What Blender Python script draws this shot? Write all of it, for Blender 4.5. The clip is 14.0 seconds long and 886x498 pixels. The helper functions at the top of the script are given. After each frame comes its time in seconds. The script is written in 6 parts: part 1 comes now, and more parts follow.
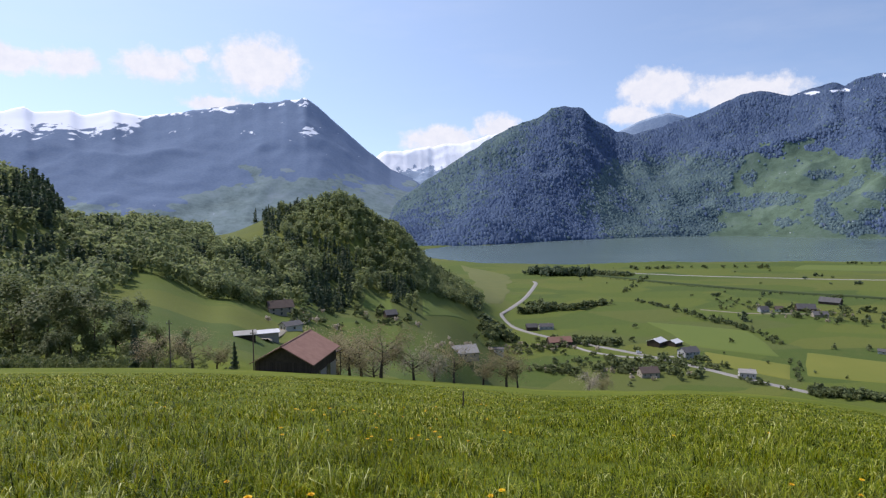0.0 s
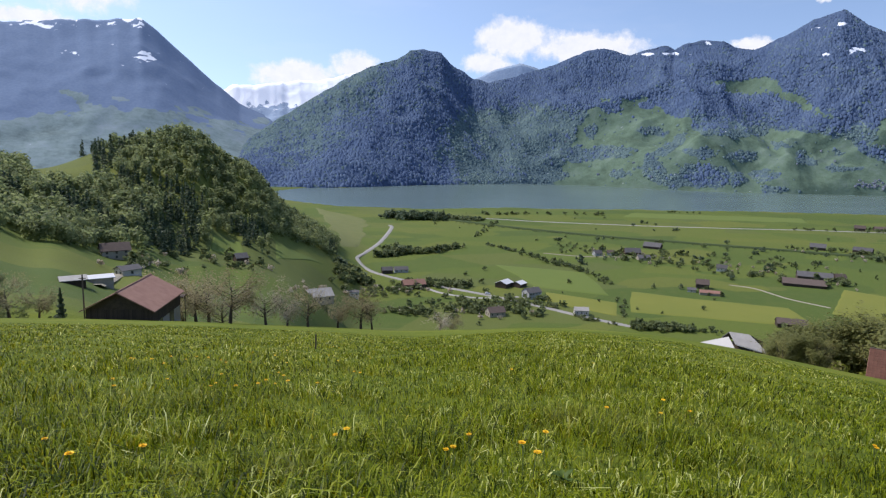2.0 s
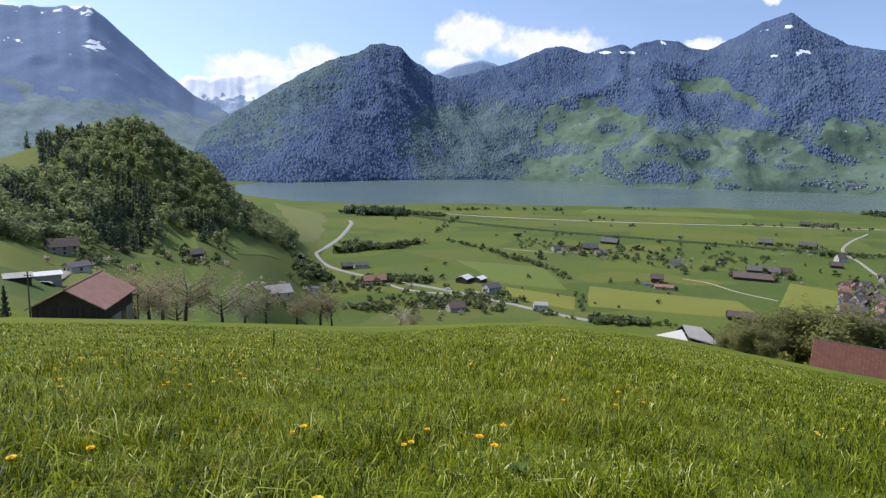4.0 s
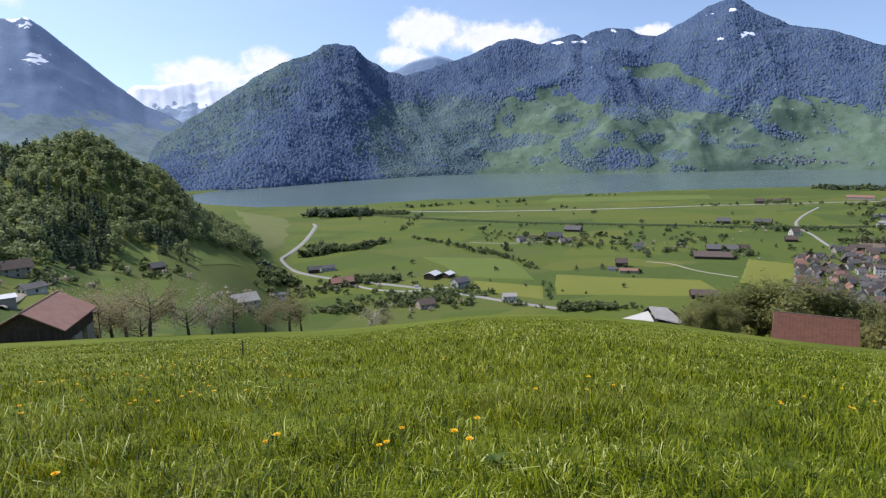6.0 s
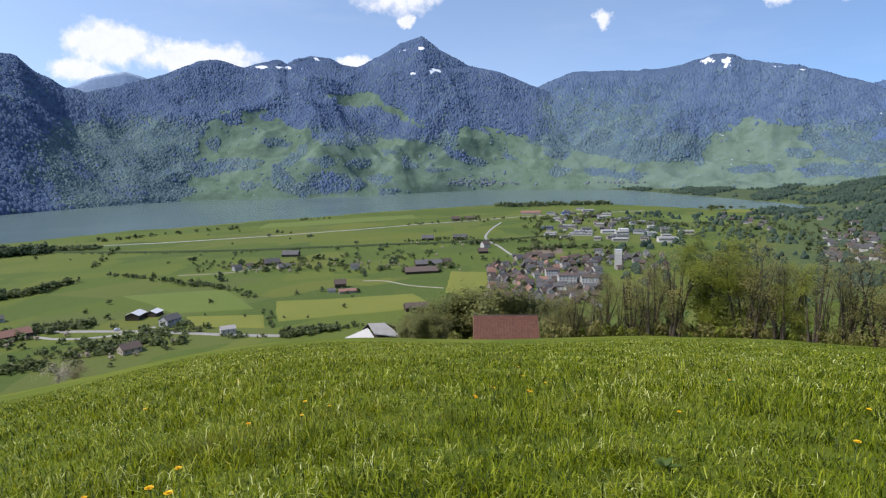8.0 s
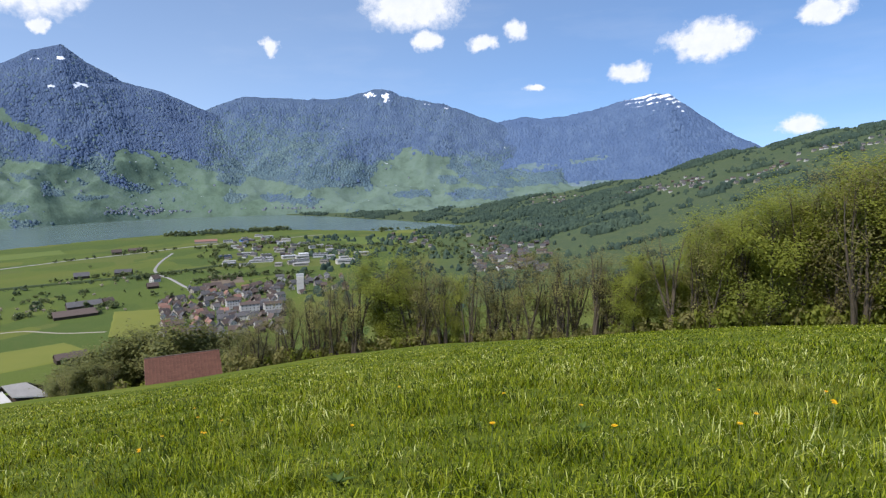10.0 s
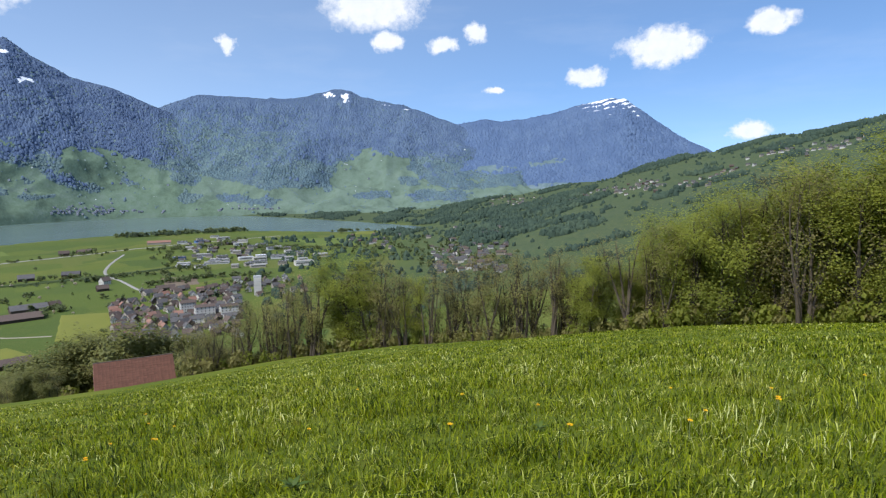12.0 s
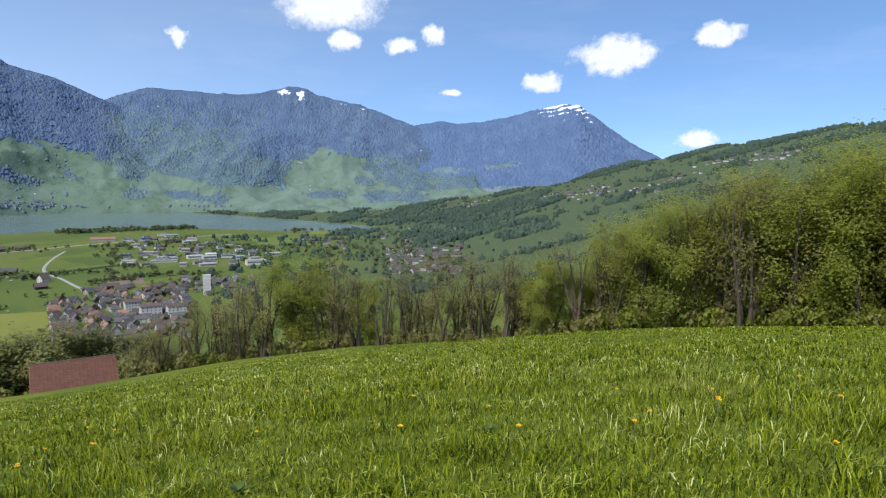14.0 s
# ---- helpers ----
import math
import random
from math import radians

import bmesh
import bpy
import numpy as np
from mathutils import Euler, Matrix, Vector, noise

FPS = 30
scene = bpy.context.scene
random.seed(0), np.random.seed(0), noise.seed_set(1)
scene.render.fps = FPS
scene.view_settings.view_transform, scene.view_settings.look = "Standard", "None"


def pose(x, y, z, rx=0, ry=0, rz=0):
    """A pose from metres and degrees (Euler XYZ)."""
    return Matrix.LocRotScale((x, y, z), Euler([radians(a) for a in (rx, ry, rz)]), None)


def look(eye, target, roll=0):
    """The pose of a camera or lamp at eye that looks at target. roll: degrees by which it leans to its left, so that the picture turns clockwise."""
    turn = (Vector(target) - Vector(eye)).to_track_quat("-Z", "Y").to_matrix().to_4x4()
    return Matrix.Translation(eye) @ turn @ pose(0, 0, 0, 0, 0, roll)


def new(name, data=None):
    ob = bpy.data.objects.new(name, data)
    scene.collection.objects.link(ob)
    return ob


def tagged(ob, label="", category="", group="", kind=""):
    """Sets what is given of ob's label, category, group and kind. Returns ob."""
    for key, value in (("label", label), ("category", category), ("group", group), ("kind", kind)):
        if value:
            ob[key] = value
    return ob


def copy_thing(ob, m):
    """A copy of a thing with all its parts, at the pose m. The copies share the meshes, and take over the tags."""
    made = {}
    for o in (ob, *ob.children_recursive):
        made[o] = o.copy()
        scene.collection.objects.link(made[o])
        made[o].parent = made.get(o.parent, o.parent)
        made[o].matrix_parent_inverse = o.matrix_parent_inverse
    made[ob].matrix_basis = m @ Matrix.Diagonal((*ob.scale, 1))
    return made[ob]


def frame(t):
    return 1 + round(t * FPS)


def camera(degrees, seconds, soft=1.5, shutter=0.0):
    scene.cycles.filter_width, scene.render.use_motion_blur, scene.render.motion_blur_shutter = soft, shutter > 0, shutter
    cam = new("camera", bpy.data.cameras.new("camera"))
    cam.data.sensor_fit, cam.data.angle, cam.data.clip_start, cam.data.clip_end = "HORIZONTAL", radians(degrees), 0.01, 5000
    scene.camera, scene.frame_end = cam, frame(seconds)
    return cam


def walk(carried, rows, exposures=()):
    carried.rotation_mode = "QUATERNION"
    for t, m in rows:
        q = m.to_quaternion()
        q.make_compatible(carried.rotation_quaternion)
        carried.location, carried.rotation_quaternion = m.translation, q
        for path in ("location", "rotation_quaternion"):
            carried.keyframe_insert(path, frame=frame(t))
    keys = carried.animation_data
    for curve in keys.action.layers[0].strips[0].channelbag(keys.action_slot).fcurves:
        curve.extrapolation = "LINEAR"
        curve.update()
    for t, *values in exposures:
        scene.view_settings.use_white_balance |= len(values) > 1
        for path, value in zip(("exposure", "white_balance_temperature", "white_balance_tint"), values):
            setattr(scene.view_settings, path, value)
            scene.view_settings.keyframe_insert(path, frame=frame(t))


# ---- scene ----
# A meadow on a valley side above a lake, turned through about 80 degrees. Azimuths run clockwise from +Y in degrees.
EYE = 1.6
cam = camera(71.0, 14.0, soft=1.3)
ROWS = [
    (0, 0.00, -3.69, 0.58), (0.5, -7.14, -4.69, -0.75), (1, -6.82, -9.16, -0.51), (1.5, -10.04, -10.73, -1.30),
    (2, -13.03, -8.78, -1.60), (2.5, -15.39, -8.99, -2.10), (3, -16.62, -8.83, -2.09), (3.2, -16.67, -9.07, -2.21),
    (5.3, -17.23, -9.07, -1.22), (5.5, -17.86, -8.97, -0.70), (6, -20.26, -9.35, 0.92), (6.5, -25.67, -8.12, 0.30),
    (7, -32.50, -6.77, 0.56), (7.5, -38.63, -6.70, 0.64), (8, -46.12, -7.58, 1.11), (8.5, -51.38, -7.67, 0.12),
    (9, -60.65, -7.34, 0.20), (9.2, -64.57, -6.97, 0.58), (11.3, -79.76, -5.17, 1.00), (11.5, -79.08, -5.61, 0.91),
    (12, -78.80, -5.79, 0.93), (12.5, -79.71, -5.90, 1.04), (13, -81.22, -6.39, 0.04), (13.5, -82.01, -6.25, -0.19),
    (14, -82.85, -5.69, -0.27),
]
EXPOSURE = 0.5
ARM = 0.45  # the camera is held at arm's length and swings round the body
walk(cam, [(t, pose(ARM * math.sin(radians(-yaw)), ARM * math.cos(radians(yaw)) - ARM, EYE, 90 + pitch, roll, yaw)) for t, yaw, pitch, roll in ROWS],
     [(t, EXPOSURE + e, k, tint) for t, e, k, tint in ((0, -0.2, 6650, 17), (0.5, -0.1, 6650, 17), (1.0, -0.3, 6620, 16), (1.5, -0.22, 6600, 15), (2.0, -0.08, 6600, 15), (3, 0, 6580, 14), (6.5, 0, 6580, 14), (9, 0, 6570, 14), (11.5, 0.02, 6500, 11), (14, 0.06, 6500, 11))])

# ---- sky and sun ----
SUN_AZ, SUN_EL = -60.0, 54.0
world = bpy.data.worlds.new("sky")
scene.world = world
world.use_nodes = True


def wire(tree):
    """Two helpers for a node tree: add a node with its inputs, and a math node."""
    def add(kind, inputs=(), **props):
        n = tree.nodes.new("ShaderNode" + kind)
        for k, v in props.items():
            setattr(n, k, v)
        for k, v in dict(inputs).items():
            if isinstance(v, bpy.types.NodeSocket):
                tree.links.new(v, n.inputs[k])
            else:
                n.inputs[k].default_value = v
        return n

    def calc(op, a, b=0.0, c=0.0, clamp=False):
        return add("Math", {0: a, 1: b, 2: c}, operation=op, use_clamp=clamp).outputs[0]
    return add, calc


def ramp(add, fac, stops):
    n = add("ValToRGB", {"Fac": fac})
    cr = n.color_ramp
    while len(cr.elements) < len(stops):
        cr.elements.new(0.5)
    for e, (p, c) in zip(cr.elements, stops):
        e.position, e.color = p, (*c, 1) if len(c) == 3 else c
    return n.outputs[0]


# clouds: azimuth, elevation, half width, half height, in degrees
CLOUDS = [
    (-35, 11.4, 4.2, 1.2), (-30.4, 11.5, 2.3, 1.2), (-24.3, 11.8, 3.2, 1.5), (-21.2, 13.0, 1.2, 0.9), (-16.2, 12.4, 4.3, 2.6),
    (-19.8, 9.2, 3.0, 0.7), (0, 6.3, 4.2, 1.3), (5.2, 7.2, 2.4, 1.5), (19.0, 10.0, 3.6, 1.9), (16.6, 7.9, 2.2, 1.2), (25.5, 9.3, 5.5, 1.3),
    (38.4, 9.2, 1.6, 0.7), (42.7, 15.3, 4.0, 2.4), (43.2, 12.6, 0.9, 0.6), (60.2, 12.1, 0.9, 0.8),
    (72.8, 15.6, 4.6, 2.2), (74.0, 12.7, 1.5, 0.9), (79.0, 12.4, 1.4, 0.8), (82.0, 13.3, 1.1, 0.8),
    (97.9, 11.3, 3.5, 1.7), (106.1, 12.4, 1.9, 1.0), (91.7, 9.2, 1.8, 0.9), (83.5, 8.4, 1.0, 0.4), (105.0, 4.1, 1.8, 0.9),
]


def build_sky():
    t = world.node_tree
    t.nodes.clear()
    add, calc = wire(t)
    d = add("TexCoord").outputs["Generated"]
    lifted = add("VectorMath", {0: add("VectorMath", {0: d, 1: (0, 0, 0.16)}, operation="ADD").outputs[0]}, operation="NORMALIZE").outputs[0]
    sky = add("TexSky", {"Vector": lifted}, sky_type="NISHITA", sun_disc=False, sun_elevation=radians(SUN_EL), sun_rotation=radians(SUN_AZ), air_density=1.0, dust_density=0.15, ozone_density=1.2, altitude=600)
    xyz = add("SeparateXYZ", {0: d})
    az = calc("MULTIPLY", calc("ARCTAN2", xyz.outputs[0], xyz.outputs[1]), 57.2958)
    el = calc("MULTIPLY", calc("ARCSINE", xyz.outputs[2]), 57.2958)
    flat = add("CombineXYZ", {0: az, 1: el}).outputs[0]
    n1 = add("TexNoise", {"Vector": flat, "Scale": 0.55, "Detail": 7.0, "Roughness": 0.62})
    warp = add("VectorMath", {0: n1.outputs["Color"], 1: (0.5, 0.5, 0.5)}, operation="SUBTRACT").outputs[0]
    p = add("VectorMath", {0: warp, 1: (2.8, 1.7, 0), 2: flat}, operation="MULTIPLY_ADD").outputs[0]
    total = None
    for a, e, w, h in CLOUDS:
        q = add("VectorMath", {0: p, 1: (a, e, 0)}, operation="SUBTRACT").outputs[0]
        q = add("VectorMath", {0: q, 1: (0.92 / w, 0.92 / h, 0)}, operation="MULTIPLY").outputs[0]
        r = calc("SUBTRACT", 1.0, add("VectorMath", {0: q}, operation="LENGTH").outputs["Value"])
        total = r if total is None else calc("SMOOTH_MAX", total, r, 0.15)
    n2 = add("TexNoise", {"Vector": flat, "Scale": 0.9, "Detail": 8.0, "Roughness": 0.65})
    body = calc("ADD", total, calc("MULTIPLY", calc("SUBTRACT", n2.outputs["Fac"], 0.5), 0.9))
    mask = ramp(add, body, [(0.0, (0, 0, 0)), (0.12, (0.25, 0.25, 0.25)), (0.42, (1, 1, 1))])
    # thin veils of cirrus high up
    veil = add("TexNoise", {"Vector": add("VectorMath", {0: flat, 1: (0.05, 0.22, 0)}, operation="MULTIPLY").outputs[0], "Scale": 1.0, "Detail": 6.0, "Roughness": 0.6})
    veil = calc("MULTIPLY", ramp(add, veil.outputs["Fac"], [(0.5, (0, 0, 0)), (0.8, (1, 1, 1))]), 0.12)
    white = add("MixRGB", {"Fac": n2.outputs["Fac"], "Color1": (3.9, 4.3, 5.0, 1), "Color2": (5.6, 5.7, 5.8, 1)}).outputs[0]
    fac = calc("MAXIMUM", calc("MULTIPLY", mask, 0.93), veil)
    # the wide bright aureole on the sun's side, and paler air low down
    toward = (math.sin(radians(SUN_AZ)) * math.cos(radians(SUN_EL)), math.cos(radians(SUN_AZ)) * math.cos(radians(SUN_EL)), math.sin(radians(SUN_EL)))
    facing = add("VectorMath", {0: d, 1: toward}, operation="DOT_PRODUCT").outputs["Value"]
    near_sun = calc("MAXIMUM", facing, 0.0)
    # deeper blue away from the sun
    away = calc("DIVIDE", calc("SUBTRACT", -0.1, facing), 0.28, clamp=True)
    deep = add("MixRGB", {"Fac": away, "Color1": (1, 1, 1, 1), "Color2": (0.67, 0.82, 0.95, 1)}).outputs[0]
    glow = calc("MULTIPLY", calc("POWER", near_sun, 1.8), 2.4)
    low = calc("MULTIPLY", calc("POWER", calc("SUBTRACT", 1.0, calc("ABSOLUTE", xyz.outputs[2])), 9.0), 0.95)
    pale = add("VectorMath", {0: (0.86, 0.94, 1.0), 3: calc("ADD", glow, low)}, operation="SCALE").outputs[0]
    clear = add("VectorMath", {0: sky.outputs[0], 1: pale}, operation="ADD").outputs[0]
    clear = add("VectorMath", {0: clear, 1: deep}, operation="MULTIPLY").outputs[0]
    mix = add("MixRGB", {"Fac": fac, "Color1": clear, "Color2": white}).outputs[0]
    bg = add("Background", {"Color": mix, "Strength": SKY})
    out = add("OutputWorld", {"Surface": bg.outputs[0]})


SKY = 0.145
build_sky()
sun = new("sun", bpy.data.lights.new("sun", "SUN"))
sun.data.energy, sun.data.angle, sun.data.color = 3.4, radians(0.53), (1.0, 0.95, 0.86)
sun.matrix_world = look((0, 0, 0), (-math.sin(radians(SUN_AZ)) * math.cos(radians(SUN_EL)), -math.cos(radians(SUN_AZ)) * math.cos(radians(SUN_EL)), -math.sin(radians(SUN_EL))))

# ---- numbers of the land ----
WATER = -150.0


def lerp(x, pairs):
    return np.interp(x, [p[0] for p in pairs], [p[1] for p in pairs])


def hashed(ix, iy, seed):
    h = (ix.astype(np.int64) * 374761393 + iy.astype(np.int64) * 668265263 + seed * 974634777) & 0xFFFFFFFF
    h = ((h ^ (h >> 13)) * 1274126177) & 0xFFFFFFFF
    return ((h ^ (h >> 16)) & 0xFFFF) / 65535.0


def vnoise(x, y, seed=0):
    x, y = np.asarray(x, float), np.asarray(y, float)
    ix, iy = np.floor(x), np.floor(y)
    fx, fy = x - ix, y - iy
    fx, fy = fx * fx * (3 - 2 * fx), fy * fy * (3 - 2 * fy)
    a, b = hashed(ix, iy, seed), hashed(ix + 1, iy, seed)
    c, d = hashed(ix, iy + 1, seed), hashed(ix + 1, iy + 1, seed)
    return (a * (1 - fx) + b * fx) * (1 - fy) + (c * (1 - fx) + d * fx) * fy


def fbm(x, y, octaves=5, seed=0, gain=0.5):
    total, amp, norm = 0.0, 1.0, 0.0
    for i in range(octaves):
        total = total + amp * vnoise(x * 2 ** i + 17.3 * i, y * 2 ** i - 9.1 * i, seed + i)
        norm += amp
        amp *= gain
    return total / norm


def ridged(x, y, octaves=5, seed=0):
    total, amp, norm = 0.0, 1.0, 0.0
    for i in range(octaves):
        total = total + amp * (1 - np.abs(2 * vnoise(x * 2 ** i + 5.7 * i, y * 2 ** i + 3.3 * i, seed + i) - 1))
        norm += amp
        amp *= 0.5
    return total / norm


def smooth(a, b, x):
    t = np.clip((np.asarray(x, float) - a) / (b - a), 0, 1)
    return t * t * (3 - 2 * t)


# the meadow's brow: azimuth, degrees below the eye
BROW = [(-180, -6), (-110, -2), (-60, 8.5), (-36, 11.46), (-28, 12.6), (-17, 13.9), (-5, 15.4), (6, 16.2), (13, 16.6), (19, 15.6), (30, 15.2), (36, 15.2),
        (43, 15.6), (49, 16.0), (55, 15.75), (64, 15.1), (75, 14.4), (85, 14.1), (93, 13.1), (100, 12.3), (115, 10.65), (135, 8), (160, 0), (180, -6)]
BROW_R = [(-180, 114), (8, 118), (22, 100), (60, 95), (75, 85), (90, 70), (115, 60), (180, 60)]
# wooded hills on the one side: elevation of the ground in degrees by azimuth and range
LEFT_R = [105, 150, 220, 300, 400, 500, 600, 700, 850, 1100, 1500]
LEFT = {
    -70: [-14, -8, -6, -2, 2, 4, 5, 4, 2, 0, -4],
    -40: [-16, -10.4, -8, -4, 3.2, 5.2, 4, 3, 1, -2, -5],
    -33: [-17, -11.2, -8.8, -5.5, 0.2, 2.0, 1.0, -1, -2, -4, -5],
    -30.5: [-17.5, -11.7, -9.4, -6.4, -3.0, -1.3, -1.3, -1.6, -2.4, -4.5, -5.4],
    -26: [-18, -12.2, -10, -7.0, -3.8, -1.7, -1.3, -1.6, -2.6, -5, -5.6],
    -20: [-19, -13.2, -11.2, -9, -6.6, -4.0, -2.2, -2.0, -3.0, -5, -5.6],
    -14: [-19, -15, -13, -11.2, -8.8, -6.5, -3.0, -0.2, -1.8, -5.4, -5.6],
    -9: [-20, -16.5, -15, -13, -10.8, -8.9, -4.6, 1.1, -1.2, -5.4, -5.6],
    -5: [-20, -18, -16.5, -14.3, -12, -9.9, -7.0, -1.9, -2.0, -5.6, -5.6],
    0: [-22, -20, -18, -15.6, -13.4, -11.4, -9.3, -7.6, -5.8, -6.6, -5.7],
}
# the gentler side beyond the lake's end
RIGHT_R = [700, 1100, 1600, 2200, 2900, 3600, 4400]
RIGHT = {
    66: [-12, -7.8, -5.4, -3.95, -3.0, -2.4, -2.0],
    76: [-11.5, -7.7, -5.3, -3.9, -2.9, -2.2, -1.6],
    84: [-10, -6.5, -4.3, -3.0, -2.0, -1.3, -0.8],
    92: [-9, -5, -2.8, -1.6, -0.6, 0.0, 0.2],
    100: [-7.5, -3, -1, 0.6, 1.7, 2.3, 2.0],
    108: [-6, -1.5, 0.6, 2.3, 3.4, 3.6, 2.6],
    116: [-5, 0, 2, 3.8, 4.8, 4.6, 3.5],
    140: [-3, 2, 4, 6, 7, 7, 6],
}
# the lake's two shores: azimuth, range
FAR_SHORE = [(-4, 2150), (1, 2550), (4, 2560), (11, 2940), (18, 3270), (25, 3520), (33, 3360), (41, 3460), (45, 3700), (50, 3900), (60, 3850), (68, 2990), (73, 2600), (78, 2260)]
NEAR_SHORE = [(-4, 2100), (0, 1850), (3, 1735), (12, 1685), (20, 1830), (24, 1840), (35, 2015), (44, 2220), (50, 2380), (60, 2420), (69, 2165), (75, 2200), (78, 2250)]


def grid_z(az, r, radii, table):
    """Ground height from a small table of elevations, bilinear in azimuth and the range's logarithm."""
    keys = sorted(table)
    vals = np.array([table[k] for k in keys], float)
    a = np.clip(np.interp(az, keys, range(len(keys))), 0, len(keys) - 1.001)
    b = np.clip(np.interp(np.log(r), np.log(radii), range(len(radii))), 0, len(radii) - 1.001)
    i, j = a.astype(int), b.astype(int)
    fa, fb = a - i, b - j
    fa = fa * fa * (3 - 2 * fa)
    e = (vals[i, j] * (1 - fb) + vals[i, j + 1] * fb) * (1 - fa) + (vals[i + 1, j] * (1 - fb) + vals[i + 1, j + 1] * fb) * fa
    return EYE + r * np.tan(np.radians(e))


def ground(x, y):
    """The height of the ground."""
    x, y = np.asarray(x, float), np.asarray(y, float)
    r = np.maximum(np.hypot(x, y), 0.05)
    az = np.degrees(np.arctan2(x, y))
    rb = lerp(az, BROW_R)
    b = np.radians(lerp(az, BROW))
    # average over a few degrees, so that the brow is rounded
    for k in (-5, -2.5, 2.5, 5):
        b = b + np.radians(lerp(az + k, BROW))
    slope = np.tan(b / 5) - EYE / rb
    near = -slope * r - 0.10 * np.maximum(r - rb, 0) - 0.0002 * np.clip(r - rb, 0, 200) ** 2
    near = near + 0.25 * (fbm(x / 14, y / 14, 3, 5) - 0.5) * smooth(2, 14, r)
    plain = WATER + 1.2 + 3.0 * fbm(x / 160, y / 160, 3, 11) * smooth(500, 900, r)
    left = grid_z(az, r, LEFT_R, LEFT) + 5 * (fbm(x / 90, y / 90, 4, 21) - 0.5) * smooth(130, 300, r)
    right = grid_z(az, r, RIGHT_R, RIGHT) + 26 * (fbm(x / 330, y / 330, 4, 31) - 0.5) * smooth(900, 1800, r)
    wl, wr = smooth(6.5, -1.5, az), smooth(70, 78, az)
    far = plain * (1 - wl) + np.maximum(left, plain) * wl
    far = far * (1 - wr) + np.maximum(right, WATER + 1) * wr
    far = np.where((r < 300) & (wl < 0.5), np.minimum(far, WATER + 40), far)
    k = 5.0
    h = np.clip(0.5 + 0.5 * (near - far) / k, 0, 1)
    z = far * (1 - h) + near * h + k * h * (1 - h)
    z = np.where(r < 100, near, z)
    # lake bed
    n, f = lerp(az, NEAR_SHORE), lerp(az, FAR_SHORE)
    wob = 22 * (fbm(x / 60, y / 60, 3, 41) - 0.5)
    inlake = smooth(n - 25, n + 25, r + wob) * smooth(f + 25, f - 25, r + wob) * (np.abs(az - 37) < 41)
    z = np.where(r > 1300, z * (1 - inlake) + (WATER - 6) * inlake, z)
    sinks = smooth(3000, 4200, r) * smooth(62, 52, az)
    return z - 30 * sinks * (1 - inlake)


def at(az, r, up=0.0):
    """A place on the ground by azimuth and range."""
    x, y = r * math.sin(radians(az)), r * math.cos(radians(az))
    return Vector((x, y, float(ground(x, y)) + up))


def sight(az, el, up=0.0):
    """The place where the line of sight at that azimuth and elevation meets the ground past the brow."""
    r = np.geomspace(130, 4800, 1500)
    x, y = r * math.sin(radians(az)), r * math.cos(radians(az))
    e = np.degrees(np.arctan2(ground(x, y) - EYE, r))
    i = int(np.argmax(e >= el)) if (e >= el).any() else len(r) - 1
    return Vector((x[i], y[i], float(ground(x[i], y[i])) + up))


# ---- materials ----
def material(name):
    m = bpy.data.materials.new(name)
    m.use_nodes = True
    m.node_tree.nodes.clear()
    add, calc = wire(m.node_tree)
    return m, add, calc


def finish(add, color, rough=0.8, bump=None, strength=0.3, distance=0.05, metal=0.0, spec=0.3, leaf=0.0, lit_through=None):
    b = add("BsdfPrincipled", {"Base Color": color, "Roughness": rough, "Metallic": metal, "Specular IOR Level": spec})
    normal = None
    if bump is not None:
        normal = add("Bump", {"Height": bump, "Strength": strength, "Distance": distance}).outputs[0]
        b.id_data.links.new(normal, b.inputs["Normal"])
    shader = b.outputs[0]
    if leaf:
        tr = add("BsdfTranslucent", {"Color": lit_through or color})
        shader = add("MixShader", {0: leaf, 1: shader, 2: tr.outputs[0]}).outputs[0]
    add("OutputMaterial", {"Surface": shader})


def plain_mat(name, c1, c2, scale=3.0, rough=0.8, bump=0.3, metal=0.0, spec=0.3, fine=40.0):
    """Two tones mottled at two scales, with a fine relief."""
    m, add, calc = material(name)
    p = add("TexCoord").outputs["Object"]
    n1 = add("TexNoise", {"Vector": p, "Scale": scale, "Detail": 5.0, "Roughness": 0.6})
    n2 = add("TexNoise", {"Vector": p, "Scale": fine, "Detail": 3.0})
    f = calc("ADD", calc("MULTIPLY", n1.outputs[0], 0.7), calc("MULTIPLY", n2.outputs[0], 0.3))
    f = calc("ADD", f, calc("MULTIPLY", calc("SUBTRACT", add("ObjectInfo").outputs["Random"], 0.5), 0.25))
    col = ramp(add, f, [(0.3, c1), (0.7, c2)])
    finish(add, col, rough, n2.outputs[0], bump, 0.02, metal, spec)
    return m


def leaf_mat(name, c1, c2, c3, leaf=0.35, scale=0.35):
    """Foliage: hue varies clump by clump and tree by tree; light comes through."""
    m, add, calc = material(name)
    p = add("NewGeometry")
    n1 = add("TexNoise", {"Vector": p.outputs["Position"], "Scale": scale, "Detail": 3.0})
    f = calc("ADD", calc("MULTIPLY", n1.outputs[0], 0.6), calc("MULTIPLY", add("ObjectInfo").outputs["Random"], 0.3))
    f = calc("ADD", f, calc("MULTIPLY", p.outputs["Random Per Island"], 0.25))
    col = ramp(add, f, [(0.25, c1), (0.55, c2), (0.9, c3)])
    finish(add, col, 0.6, spec=0.25, leaf=leaf)
    return m


